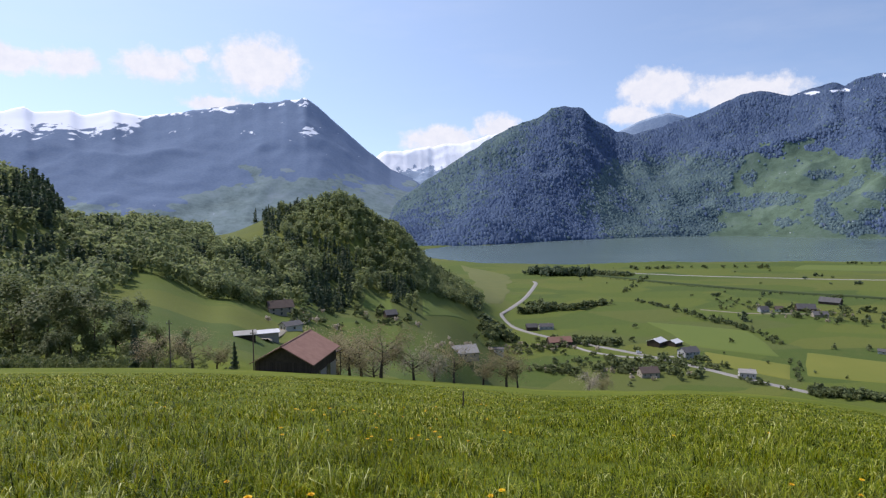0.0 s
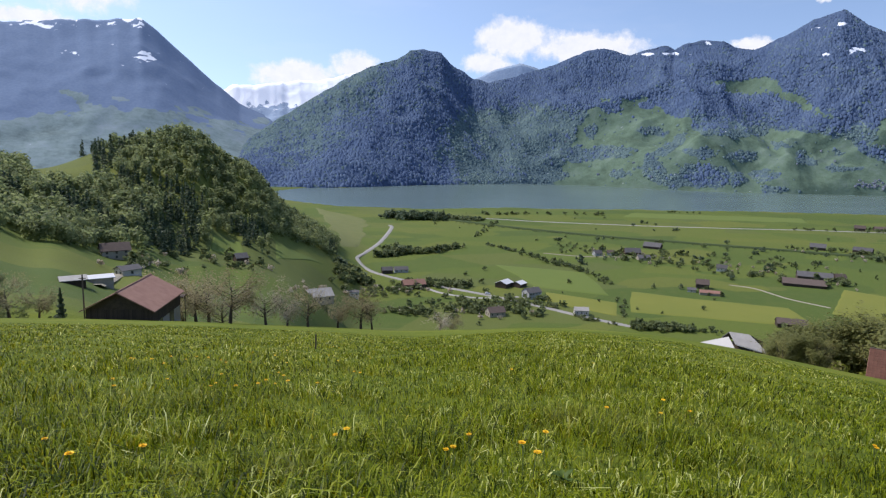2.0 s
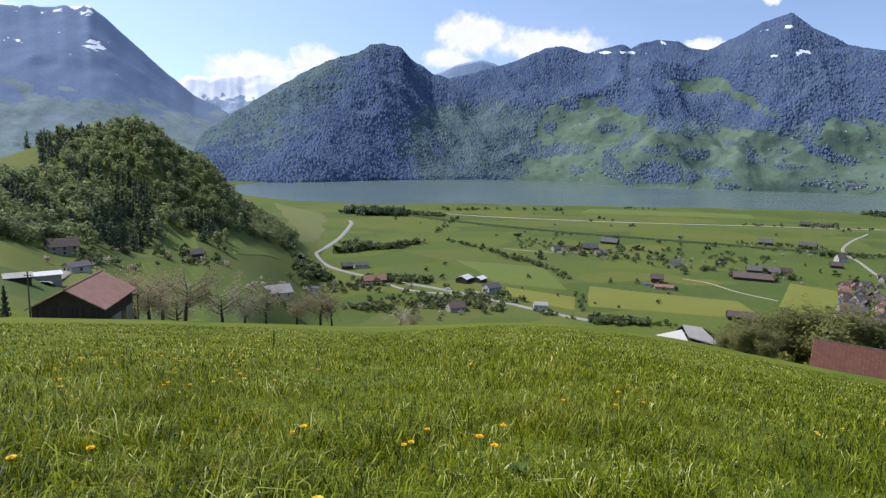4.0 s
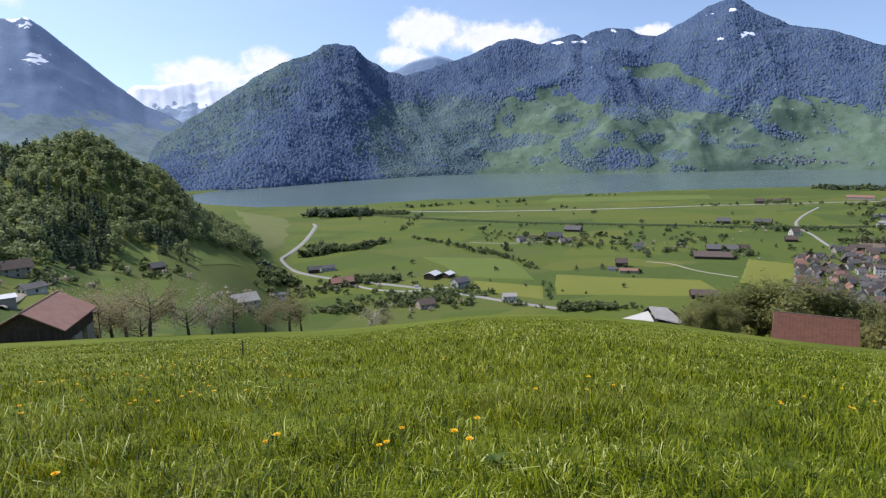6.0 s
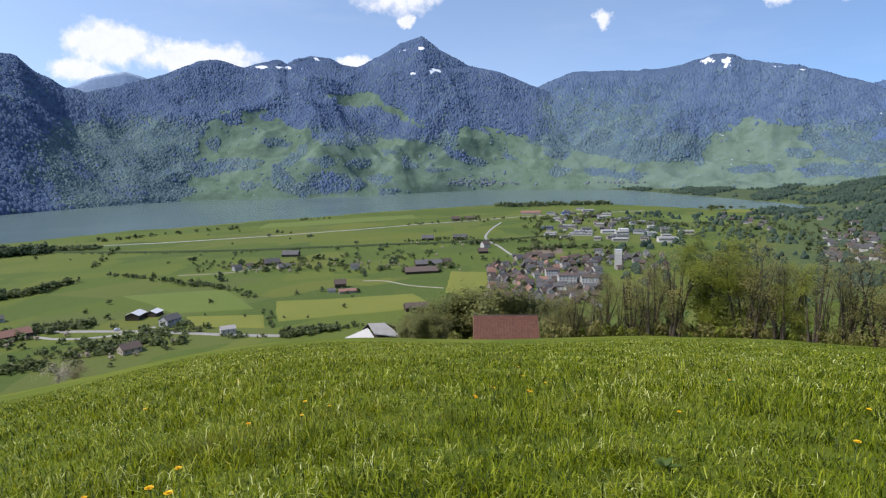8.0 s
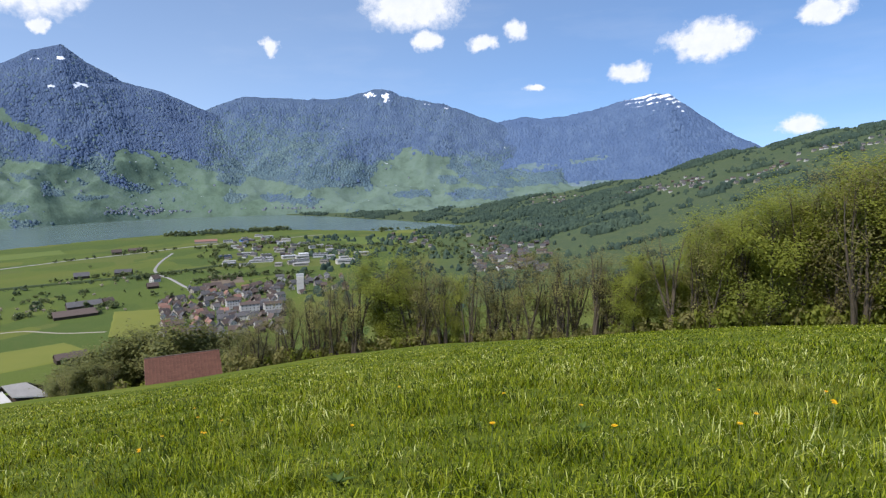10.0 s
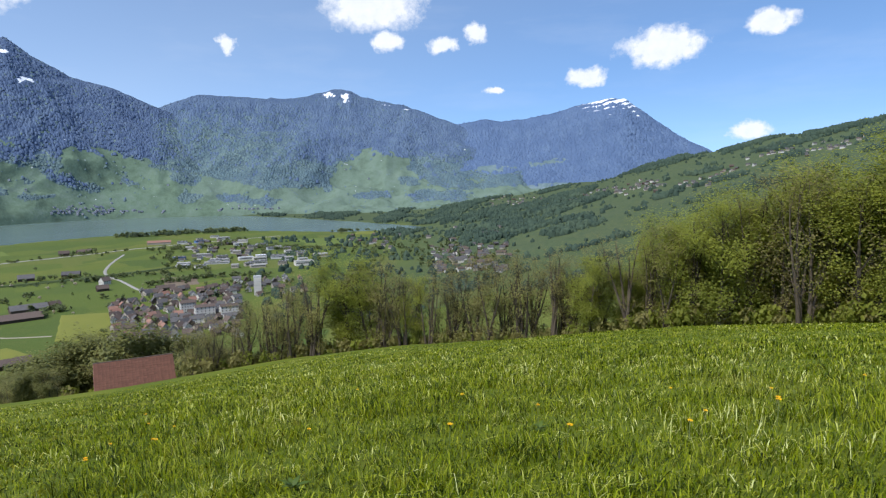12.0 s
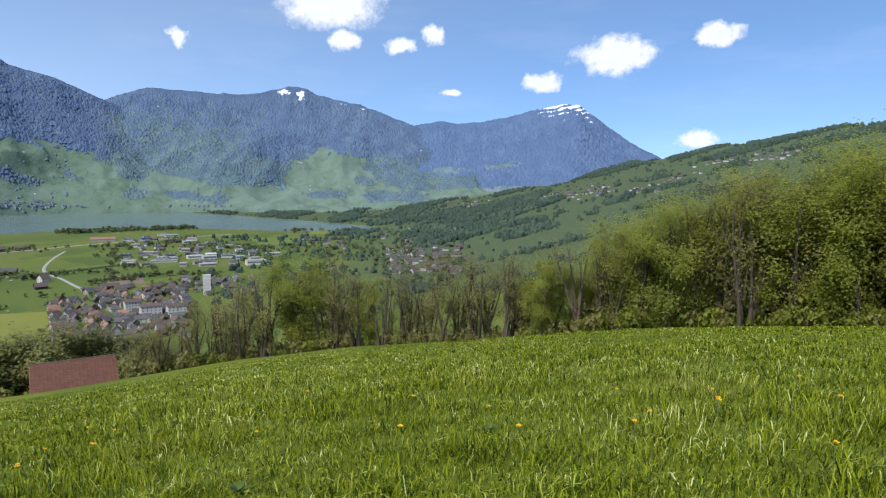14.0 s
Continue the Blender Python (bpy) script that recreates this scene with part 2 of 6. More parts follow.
def canopy_mat(name, c1, c2, c3):
    """A far forest canopy: tone drifts over the slope, and a little from crown to crown."""
    m, add, calc = material(name)
    geo = add("NewGeometry")
    n1 = add("TexNoise", {"Vector": geo.outputs["Position"], "Scale": 0.008, "Detail": 5.0, "Roughness": 0.65})
    f = calc("ADD", calc("MULTIPLY", n1.outputs[0], 0.9), calc("MULTIPLY", geo.outputs["Random Per Island"], 0.10))
    finish(add, ramp(add, f, [(0.36, c1), (0.52, c2), (0.70, c3)]), 0.95, spec=0.02)
    return m


def ground_mat():
    """Meadow and valley floor: parcels of grass in several greens, mown stripes, bare and yellow spots."""
    m, add, calc = material("meadow_grass")
    pos = add("NewGeometry").outputs["Position"]
    big = add("TexNoise", {"Vector": pos, "Scale": 0.006, "Detail": 4.0})
    warp = add("VectorMath", {0: big.outputs["Color"], 1: (40, 40, 0), 2: pos}, operation="MULTIPLY_ADD").outputs[0]
    flat = add("Mapping", {0: warp, 2: (0, 0, 0.5), 3: (0.007, 0.012, 0)}).outputs[0]
    parcels = add("TexVoronoi", {"Vector": flat, "Scale": 1.0}, feature="F1", distance="MANHATTAN")
    tone = add("SeparateColor", {0: parcels.outputs["Color"]})
    mid = add("TexNoise", {"Vector": pos, "Scale": 0.09, "Detail": 5.0, "Roughness": 0.65})
    fine = add("TexNoise", {"Vector": pos, "Scale": 2.2, "Detail": 5.0, "Roughness": 0.7})
    grass = ramp(add, tone.outputs[0], [(0.0, (0.064, 0.096, 0.021)), (0.3, (0.082, 0.114, 0.022)), (0.55, (0.096, 0.126, 0.023)), (0.75, (0.122, 0.138, 0.028)), (1.0, (0.090, 0.112, 0.031))])
    # Distance haze in the grass colour: far pastures turn greyer and bluer.
    haze_tint = add("Attribute", attribute_name="haze_tint").outputs["Fac"]
    grass = add("MixRGB", {"Fac": haze_tint, "Color1": grass, "Color2": ramp(add, mid.outputs[0], [(0.4, (0.046, 0.070, 0.042)), (0.6, (0.074, 0.096, 0.054))])}).outputs[0]
    dry = add("MixRGB", {"Fac": ramp(add, mid.outputs[0], [(0.5, (0, 0, 0)), (0.75, (0.6, 0.6, 0.6))]), "Color1": grass, "Color2": (0.105, 0.115, 0.032, 1)}).outputs[0]
    dark = add("MixRGB", {"Fac": ramp(add, fine.outputs[0], [(0.35, (0.45, 0.45, 0.45)), (0.6, (0, 0, 0))]), "Color1": dry, "Color2": (0.030, 0.055, 0.012, 1)}).outputs[0]
    # the unmown meadow round the eye
    sward = ramp(add, calc("ADD", calc("MULTIPLY", mid.outputs[0], 0.6), calc("MULTIPLY", fine.outputs[0], 0.4)), [(0.38, (0.064, 0.092, 0.006)), (0.50, (0.098, 0.126, 0.009)), (0.62, (0.135, 0.152, 0.016))])
    dark = add("MixRGB", {"Fac": add("Attribute", attribute_name="meadow").outputs["Fac"], "Color1": dark, "Color2": sward}).outputs[0]
    finish(add, dark, 0.9, fine.outputs[0], 0.6, 0.15, spec=0.15)
    return m


def water_mat():
    m, add, calc = material("lake_water")
    pos = add("NewGeometry").outputs["Position"]
    n = add("TexNoise", {"Vector": pos, "Scale": 0.12, "Detail": 4.0})
    broad = add("TexNoise", {"Vector": add("VectorMath", {0: pos, 1: (0.002, 0.006, 0)}, operation="MULTIPLY").outputs[0], "Scale": 1.0, "Detail": 4.0})
    col = ramp(add, broad.outputs[0], [(0.35, (0.082, 0.124, 0.118)), (0.65, (0.104, 0.150, 0.142))])
    finish(add, col, 0.24, n.outputs[0], 0.25, 1.0, spec=0.45)
    return m


def mountain_mat(name, woods1, woods2, grass, rock, relief=1.0, low1=None, low2=None):
    """Far slopes in haze-tinted colours: spruce woods above, greener broadleaf woods below, pasture by the cover mask,
    snow lying high up.
    """
    m, add, calc = material(name)
    geo = add("NewGeometry")
    pos = geo.outputs["Position"]
    wood = add("Attribute", attribute_name="wood").outputs["Fac"]
    snow = add("Attribute", attribute_name="snow").outputs["Fac"]
    n1 = add("TexNoise", {"Vector": pos, "Scale": 0.03, "Detail": 7.0, "Roughness": 0.75})
    n2 = add("TexNoise", {"Vector": pos, "Scale": 0.006, "Detail": 6.0, "Roughness": 0.65})
    n3 = add("TexVoronoi", {"Vector": pos, "Scale": 0.07, "Randomness": 1.0})
    grain = calc("ADD", calc("MULTIPLY", n1.outputs[0], 0.6), calc("MULTIPLY", calc("SUBTRACT", 1.0, n3.outputs["Distance"]), 0.4))
    w = ramp(add, grain, [(0.34, woods1), (0.68, woods2)])
    if low1:
        # The greener tones also colour sunlit faces, the bluer ones shaded faces.
        broad = add("Attribute", attribute_name="broadleaf").outputs["Fac"]
        broad = calc("ADD", broad, calc("MULTIPLY", calc("SUBTRACT", n1.outputs[0], 0.5), 0.8), clamp=True)
        w = add("MixRGB", {"Fac": broad, "Color1": w, "Color2": ramp(add, grain, [(0.36, low1), (0.66, low2)])}).outputs[0]
    lawn = calc("ADD", calc("MULTIPLY", n2.outputs[0], 0.55), calc("MULTIPLY", n1.outputs[0], 0.45))
    g = ramp(add, lawn, [(0.36, tuple(0.62 * v for v in grass)), (0.50, grass), (0.66, tuple(0.55 * v + 0.6 * w2 for v, w2 in zip(grass, rock)))])
    edge = calc("ADD", wood, calc("MULTIPLY", calc("SUBTRACT", n1.outputs[0], 0.5), 0.9))
    c = add("MixRGB", {"Fac": ramp(add, edge, [(0.44, (0, 0, 0)), (0.55, (1, 1, 1))]), "Color1": g, "Color2": w}).outputs[0]
    s = calc("ADD", snow, calc("MULTIPLY", calc("SUBTRACT", n1.outputs[0], 0.5), 0.9))
    c = add("MixRGB", {"Fac": ramp(add, s, [(0.5, (0, 0, 0)), (0.6, (1, 1, 1))]), "Color1": c, "Color2": (0.72, 0.76, 0.84, 1)}).outputs[0]
    finish(add, c, 0.95, grain, 0.22 * relief, 14.0, spec=0.05)
    return m


GRASS = ground_mat()
LAKE = water_mat()


# ---- building helpers ----
def mesh_from(name, verts, faces, mat, smooth_on=False, parent=None):
    me = bpy.data.meshes.new(name)
    verts = np.asarray(verts, np.float32)
    faces = np.asarray(faces, np.int32)
    n, k = faces.shape
    me.vertices.add(len(verts))
    me.vertices.foreach_set("co", verts.ravel())
    me.loops.add(n * k)
    me.loops.foreach_set("vertex_index", faces.ravel())
    me.polygons.add(n)
    me.polygons.foreach_set("loop_start", np.arange(0, n * k, k, dtype=np.int32))
    me.polygons.foreach_set("use_smooth", np.full(n, smooth_on))
    me.update(calc_edges=True)
    for mm in (mat if isinstance(mat, (list, tuple)) else [mat]):
        me.materials.append(mm)
    ob = new(name, me)
    if parent:
        ob.parent = parent
    return ob


def sheet(name, X, Y, Z, mat, wrap=False):
    """A grid of points as one smooth sheet; the first index runs round, the second outwards."""
    a, b = X.shape
    verts = np.stack([X, Y, Z], -1).reshape(-1, 3)
    i = np.arange(a if wrap else a - 1)[:, None]
    j = np.arange(b - 1)[None, :]
    i2 = (i + 1) % a
    faces = np.stack([i * b + j, i * b + j + 1, i2 * b + j + 1, i2 * b + j], -1).reshape(-1, 4)
    return mesh_from(name, verts, faces, mat, True)


# ---- ground, lake, mountains ----
azs = np.radians(np.concatenate([np.arange(-75, 140, 0.42), np.arange(140, 285, 2.5)]))
rs = np.concatenate([np.geomspace(0.3, 130, 70), np.geomspace(133, 1300, 135), np.geomspace(1318, 4940, 70)])
A, R = np.meshgrid(azs, rs, indexing="ij")
GX, GY = R * np.sin(A), R * np.cos(A)
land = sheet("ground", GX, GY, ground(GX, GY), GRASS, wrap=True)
# haze painted into the far pastures: greyer on the far hillside and beyond the lake
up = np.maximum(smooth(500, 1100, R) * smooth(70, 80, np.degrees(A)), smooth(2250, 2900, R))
land.data.attributes.new("haze_tint", "FLOAT", "POINT").data.foreach_set("value", (0.85 * up).ravel().astype(np.float32))
land.data.attributes.new("meadow", "FLOAT", "POINT").data.foreach_set("value", smooth(190, 135, R + 40 * (fbm(GX / 25, GY / 25, 3, 15) - 0.5)).ravel().astype(np.float32))
tagged(land, "green spring meadows falling to a flat valley floor", "ground", kind="structure")

la = np.radians(np.arange(-6, 79.6, 0.5))
lr = np.linspace(0, 1, 14)
LA, LT = np.meshgrid(la, lr, indexing="ij")
LN, LF = lerp(np.degrees(LA), NEAR_SHORE) - 60, lerp(np.degrees(LA), FAR_SHORE) + 25 + 130 * smooth(66, 58, np.degrees(LA))
LR = LN + (LF - LN) * LT
tagged(sheet("water", LR * np.sin(LA), LR * np.cos(LA), np.full_like(LR, WATER), LAKE), "calm blue-green lake below wooded mountains", "lake", kind="structure")


# where the dense woods of the far slopes begin, by azimuth and elevation
# Dark cloud shade round azimuth 35 is counted as woods.
WOODLINE = [(-7, -9), (22.0, -9), (23.3, -2.0), (24.6, 1.0), (25.4, 3.6), (27.3, 5.1), (31.2, 5.2), (32.4, 4.2), (34.0, 3.3), (35.2, 2.2), (39.2, 2.1), (42.6, 2.7), (45.5, 2.0), (47.2, 1.6), (47.8, 3.2), (49.1, 3.2), (51.4, 2.7), (53.4, 2.5), (55.4, 1.7), (58.5, 0.9), (62.6, -0.1),
            (66.7, 0.1), (68.6, 0.6), (69.8, 2.2), (71.7, 3.2), (74.0, 3.0), (76.2, 1.6), (78.0, 0.2), (80, -0.2), (90, 0.0)]
FARLINE = [(-62, 0.5), (-28, 0.0), (-23.7, 0.5), (-21, 1.6), (-17.3, 3.3), (-14, 2.7), (-11.5, 2.2), (-8, 2.1), (-4.9, 1.7), (4, 1.0)]
# pastures above that line and woods below it: azimuth, elevation, half width, half height, slant, and how wooded (minus: pasture)
ALPS = [(38.6, 6.0, 2.2, 0.62, 0.12, -5), (41.6, 5.0, 1.8, 0.5, -0.5, -5), (43.4, 3.9, 1.0, 0.3, -0.6, -3), (36.2, 6.4, 0.9, 0.25, 0, -3), (48.3, 2.4, 0.6, 1.1, -0.6, -4), (46.4, 4.6, 0.9, 0.22, 0.2, -2.5), (50.6, 3.2, 1.1, 0.2, -0.3, -2.5), (44.8, 6.2, 0.7, 0.2, -0.3, -2)]
FAR_ALPS = [(55.2, 5.2, 0.9, 0.3, -0.4, -2.2), (58.0, 4.6, 0.8, 0.25, -0.3, -1.8), (60.2, 5.4, 1.0, 0.22, -0.3, -1.6), (64.0, 3.2, 1.0, 0.25, 0, -1.6), (83.5, 1.5, 2.2, 0.3, 0.05, -4), (88.5, 1.9, 1.8, 0.25, 0.1, -4), (78.6, 2.2, 0.9, 0.3, 0, -2.4), (75.5, 2.4, 1.4, 0.3, 0.1, -2.5), (82, 0.5, 1.6, 0.2, 0, -3)]
GROVES = [(24.4, 0.1, 1.6, 0.75, 0, 4), (27.6, 0.4, 2.3, 0.5, 0.12, 5), (31.2, -0.1, 1.0, 0.5, 0.66, 5), (33.0, 1.2, 1.3, 0.42, 0.62, 5), (35.7, -1.3, 2.1, 0.95, 0, 7), (31.9, -1.3, 0.8, 0.8, 0, 5), (33.3, -1.9, 1.0, 0.5, 0, 4), (35.3, 0.7, 1.3, 0.42, -0.1, 5), (38.2, 0.5, 1.0, 0.5, 0, 5)]
HIGH_GROVES = [(31.4, 2.4, 1.2, 0.42, -0.1, 5), (26.2, 2.4, 0.5, 0.5, 0, 4), (27.8, 4.4, 1.0, 0.4, 0, 5), (31.0, 4.6, 1.0, 0.35, 0, 4), (47.9, 0.9, 1.8, 0.42, -0.45, 6), (43.0, 0.3, 0.7, 0.4, -0.4, 5), (40.4, -1.1, 0.9, 0.45, 0, 5), (29.2, -1.3, 0.9, 0.28, 0, 5), (41.2, -2.3, 0.9, 0.25, 0, 5), (38.6, -1.4, 0.5, 0.7, 0, 4)]
FAR_GROVES = [(56.4, 1.2, 1.0, 0.55, -0.5, 4), (56.5, -0.6, 0.9, 0.45, 0, 5), (60.0, -0.7, 1.7, 0.3, -0.1, 5), (62.8, -1.1, 1.4, 0.25, -0.1, 4), (67.8, 0.9, 0.8, 0.9, -0.6, 4), (75.7, 0.6, 0.8, 0.5, 0, 4), (72.4, -0.8, 1.6, 0.35, 0, 4), (78.5, -0.9, 3.0, 0.5, 0, 4), (52.2, 0.9, 0.7, 0.28, -0.4, 4), (45.4, -0.3, 1.3, 0.16, 0, 3),
          (23.8, -1.6, 0.7, 0.5, 0, 3), (41.0, 1.3, 0.9, 0.22, -0.2, 4), (45.0, 1.0, 0.8, 0.2, -0.3, 3), (36.2, 3.0, 1.2, 0.5, -0.6, 4)]


def cover(x, y, z, kind):
    """How wooded a far slope is, from 0 to 1."""
    az, el = np.degrees(np.arctan2(x, y)), np.degrees(np.arctan2(z - EYE, np.hypot(x, y)))
    n = fbm((az + 1.4 * el) / 1.7, (el + 0.12 * az) / 0.62, 4, 67) - 0.5
    raz, rel = az, el
    az, el = az + 1.5 * (fbm(raz / 0.9, rel / 0.5, 4, 57) - 0.5), el + 0.75 * (fbm(raz / 0.9, rel / 0.5, 4, 59) - 0.5)
    fine = fbm(x / 42, y / 42, 3, 65) - 0.5
    if kind == "far":
        return smooth(-0.5, 0.9, (el - lerp(az, FARLINE)) / 0.5 + 7.0 * n + 2.5 * fine)
    w = np.clip((el - lerp(az, WOODLINE)) / 0.3, -1.5, 2.4) + 3.2 * n + 2.0 * fine
    for a, e, wa, we, slant, much in ALPS + FAR_ALPS + GROVES + HIGH_GROVES + FAR_GROVES:
        w = w + much * np.exp(-(((az - a) / wa) ** 2 + ((el - e - slant * (az - a)) / we) ** 2) ** 2)
    return smooth(-0.2, 0.3, w)


def broadleaf(x, y, z):
    """Where the far woods are greener, from 0 to 1: broadleaf ones, and faces coloured as sunlit."""
    az, el = np.degrees(np.arctan2(x, y)), np.degrees(np.arctan2(z - EYE, np.hypot(x, y)))
    n = fbm(x / 160, y / 160, 4, 63) - 0.5
    low = smooth(5.4, 3.8, el + 3 * n + lerp(az, [(12, 4), (15, 0.2), (20, 0.2), (24, 0.9), (30, 1.6), (60, 2.0)])) * smooth(12.0, 14.5, az + 5 * n + 0.5 * el)
    # Paints the sunlit edge of the peak; its shaded face stays dark.
    lit_rim = smooth(-7, -4, az) * smooth(4.5, 1.0, az - 0.9 * el + 7 * n) * smooth(-2.5, 0.0, el + 4 * n)
    mid = 0.8 * smooth(53, 56, az) * smooth(69, 63, az) * smooth(0.5, 2.0, el) * smooth(7.0, 4.5, el + 4 * n)
    shade = np.exp(-((az - 35.8) / 1.5) ** 2 - ((el + 1.4) / 0.8) ** 2) + np.exp(-((az - 48) / 2.0) ** 2 - ((el - 0.9) / 0.6) ** 2)
    return np.clip(np.maximum(np.maximum(low, mid), 0.8 * lit_rim) * (0.65 + 0.8 * (n + 0.5)) - 0.8 * shade, 0, 1)


def mountain(name, label, skyline, foot, crest, mat, kind="mixed", power=1.25, rough=0.16, step=0.16, rings=84, snowline=None, jag=0.10, seed=71, bumps=(), bands=0.0, specks=150, foothills=95.0, spots=()):
    """A range seen across the valley: from its foot to a skyline, by azimuth and elevation, and down behind."""
    a = np.arange(skyline[0][0], skyline[-1][0] + step, step)
    e = lerp(a, skyline) + jag * (fbm(a * 1.3, a * 0, 3, seed) - 0.5) * 2
    rf, rc = lerp(a, foot), lerp(a, crest)
    s = np.concatenate([np.linspace(0, 1, rings), [1.03, 1.08]])
    AA, S = np.meshgrid(a, s, indexing="ij")
    # the slopes turn gently from one aspect to the next
    k = np.hanning(int(11 / step) | 1)
    even = lambda v: np.convolve(np.pad(v, len(k) // 2, "edge"), k / k.sum(), "valid")
    RR = even(rf)[:, None] * (1 - S) + even(rc)[:, None] * S
    zc = EYE + even(rc) * np.tan(np.radians(e))
    X, Y = RR * np.sin(np.radians(AA)), RR * np.cos(np.radians(AA))
    z0 = WATER - 4.0
    # the skyline's shape fades out downhill, so that no rib runs straight to the foot
    wide = np.hanning(int(16 / step) | 1)
    soft = np.convolve(np.pad(zc, len(wide) // 2, "edge"), wide / wide.sum(), "valid")
    u = np.clip(S, 0, 1)
    keep = smooth(0.2, 0.85, u)
    h = (zc[:, None] * keep + np.minimum(soft[:, None], zc[:, None] * 1.15 + 60) * (1 - keep)) - z0
    wx, wy = 160 * (fbm(X / 420, Y / 420, 3, seed + 3) - 0.5), 160 * (fbm(X / 420, Y / 420, 3, seed + 5) - 0.5)
    spur = (ridged((X + wx) / 640, (Y + wy) / 640, 3, seed + 9) - 0.55) + 0.35 * (fbm((X + wx) / 240, (Y + wy) / 240, 3, seed + 19) - 0.5)
    Z = z0 + h * np.clip(u ** power + 1.5 * rough * spur * (u * (1 - u)) ** 0.7 * 2.0, 0, 1.0) - np.where(S > 1, (S - 1) * 3500, 0)
    Z = Z + 8 * smooth(0, 0.03, u) + 0.75 * rough * h * (u * (1 - u)) ** 0.6 * (ridged((X + wx) / 260, (Y + wy) / 260, 3, seed + 29) - 0.5)
    # rolling foothills under the woods
    Z = Z + foothills * np.exp(-((u - 0.22) / 0.2) ** 2) * smooth(0.0, 0.05, u) * (fbm((X + wx) / 230, (Y + wy) / 230, 3, seed + 49) - 0.45)
    for (ba, br, bw, bh) in bumps:
        bx, by = br * math.sin(radians(ba)), br * math.cos(radians(ba))
        Z = Z + smooth(0.0, 0.08, u) * bh * np.exp(-((X - bx) ** 2 + (Y - by) ** 2) / bw ** 2)
    Z = np.maximum(Z, np.where(S > 0.008, WATER + 1.0 + 60 * u, z0))
    # nothing below the crest rises over the skyline
    lim = EYE + RR * np.tan(np.radians(e - 0.05))[:, None]
    Z = np.where(S < 1, np.minimum(Z, lim), Z)
    w = cover(X, Y, Z, kind)
    ob = sheet(name, X, Y, Z, mat)
    sn = np.zeros_like(Z)
    if snowline is not None:
        line = lerp(AA, snowline) if isinstance(snowline, list) else snowline
        sn = smooth(line - 60, line + 170, Z + specks * (fbm(X / 42, Y / 42, 4, 81) - 0.5)) - bands * (0.5 + 0.5 * np.sin((Z + 0.2 * Y) / 6.0 + 7 * fbm(X / 120, Y / 120, 3, 85)))
    el = np.degrees(np.arctan2(Z - EYE, RR))
    for sa, se, wa, we in spots:
        sn = np.maximum(sn, 0.85 * np.exp(-((AA - sa) / wa) ** 2 - ((el - se) / we) ** 2) + 2.2 * (fbm((AA + el) / 0.5, el / 0.16, 4, 83) - 0.60))
    br = broadleaf(X, Y, Z)
    for key, val in (("wood", w), ("snow", sn), ("broadleaf", br)):
        ob.data.attributes.new(key, "FLOAT", "POINT").data.foreach_set("value", val.ravel().astype(np.float32))
    tagged(ob, label, "mountain", kind="structure")
    return X, Y, Z, w, sn, br


# Distance haze is painted into these base colours: bluer and paler farther off.
M_MAIN = mountain_mat("haze_tinted_woods", (0.058, 0.090, 0.162), (0.078, 0.114, 0.190), (0.104, 0.156, 0.112), (0.13, 0.165, 0.16), 1.0, (0.066, 0.104, 0.128), (0.104, 0.152, 0.156))
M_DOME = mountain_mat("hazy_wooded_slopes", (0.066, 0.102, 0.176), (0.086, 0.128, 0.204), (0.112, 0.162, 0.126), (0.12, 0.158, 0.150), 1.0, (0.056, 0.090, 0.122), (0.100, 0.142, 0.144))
M_FAR = mountain_mat("haze_tinted_slopes", (0.118, 0.166, 0.262), (0.142, 0.194, 0.286), (0.160, 0.216, 0.226), (0.20, 0.23, 0.30), 0.5)
M_STEP = mountain_mat("haze_blue_slopes", (0.066, 0.106, 0.198), (0.086, 0.132, 0.222), (0.110, 0.162, 0.170), (0.18, 0.21, 0.28))
M_SNOW = mountain_mat("haze_tinted_range", (0.20, 0.27, 0.38), (0.26, 0.33, 0.44), (0.26, 0.33, 0.42), (0.30, 0.36, 0.46))

FRON = [(-62, 6.0), (-50, 7.2), (-40, 7.6), (-35, 7.45), (-33.6, 7.95), (-33, 7.6), (-30.6, 7.85), (-29.6, 7.55), (-27.6, 8.05), (-25.6, 7.75), (-23.4, 8.0), (-20.3, 8.6), (-18, 9.0), (-15.2, 9.35), (-12.3, 9.75), (-11, 9.0), (-9.3, 7.4), (-7.3, 5.6), (-4.8, 3.65), (-2.2, 2.5), (1, 0.6), (4, -2)]
MAIN = [(-7, -2.5), (-4.4, 0.3), (-3.3, 1.3), (0.9, 4.1), (5, 6.6), (7.2, 7.6), (8.6, 7.95), (9.9, 8.7), (11.1, 8.9), (12.6, 8.6), (13.5, 7.7), (15.4, 6.6), (16.9, 6.2), (19.2, 6.75), (22.4, 7.7), (24.5, 8.65), (26.2, 9.15), (27.4, 9.0), (29, 8.5), (30.5, 9.0),
        (31.8, 9.35), (32.6, 8.95), (33.6, 9.45), (34.9, 9.65), (36.3, 9.5), (37.4, 8.9), (38.6, 8.65), (40.6, 9.6), (42.5, 10.7), (44.5, 11.25), (46.1, 10.1), (48.5, 8.8), (51.2, 8.1), (54.6, 6.7), (58, 5.2), (64, 3.0), (70, 1.0)]
DOME = [(49, 3.0), (52, 5.4), (54.4, 6.6), (57.7, 7.85), (58.7, 7.85), (62.3, 7.7), (65.6, 7.75), (67.4, 8.1), (69.2, 8.55), (70.6, 8.45), (71.6, 7.9), (73.5, 7.5), (75.4, 7.2), (76.6, 6.75), (80.1, 5.45), (83, 4.2), (87, 2.4), (90, 1.2)]
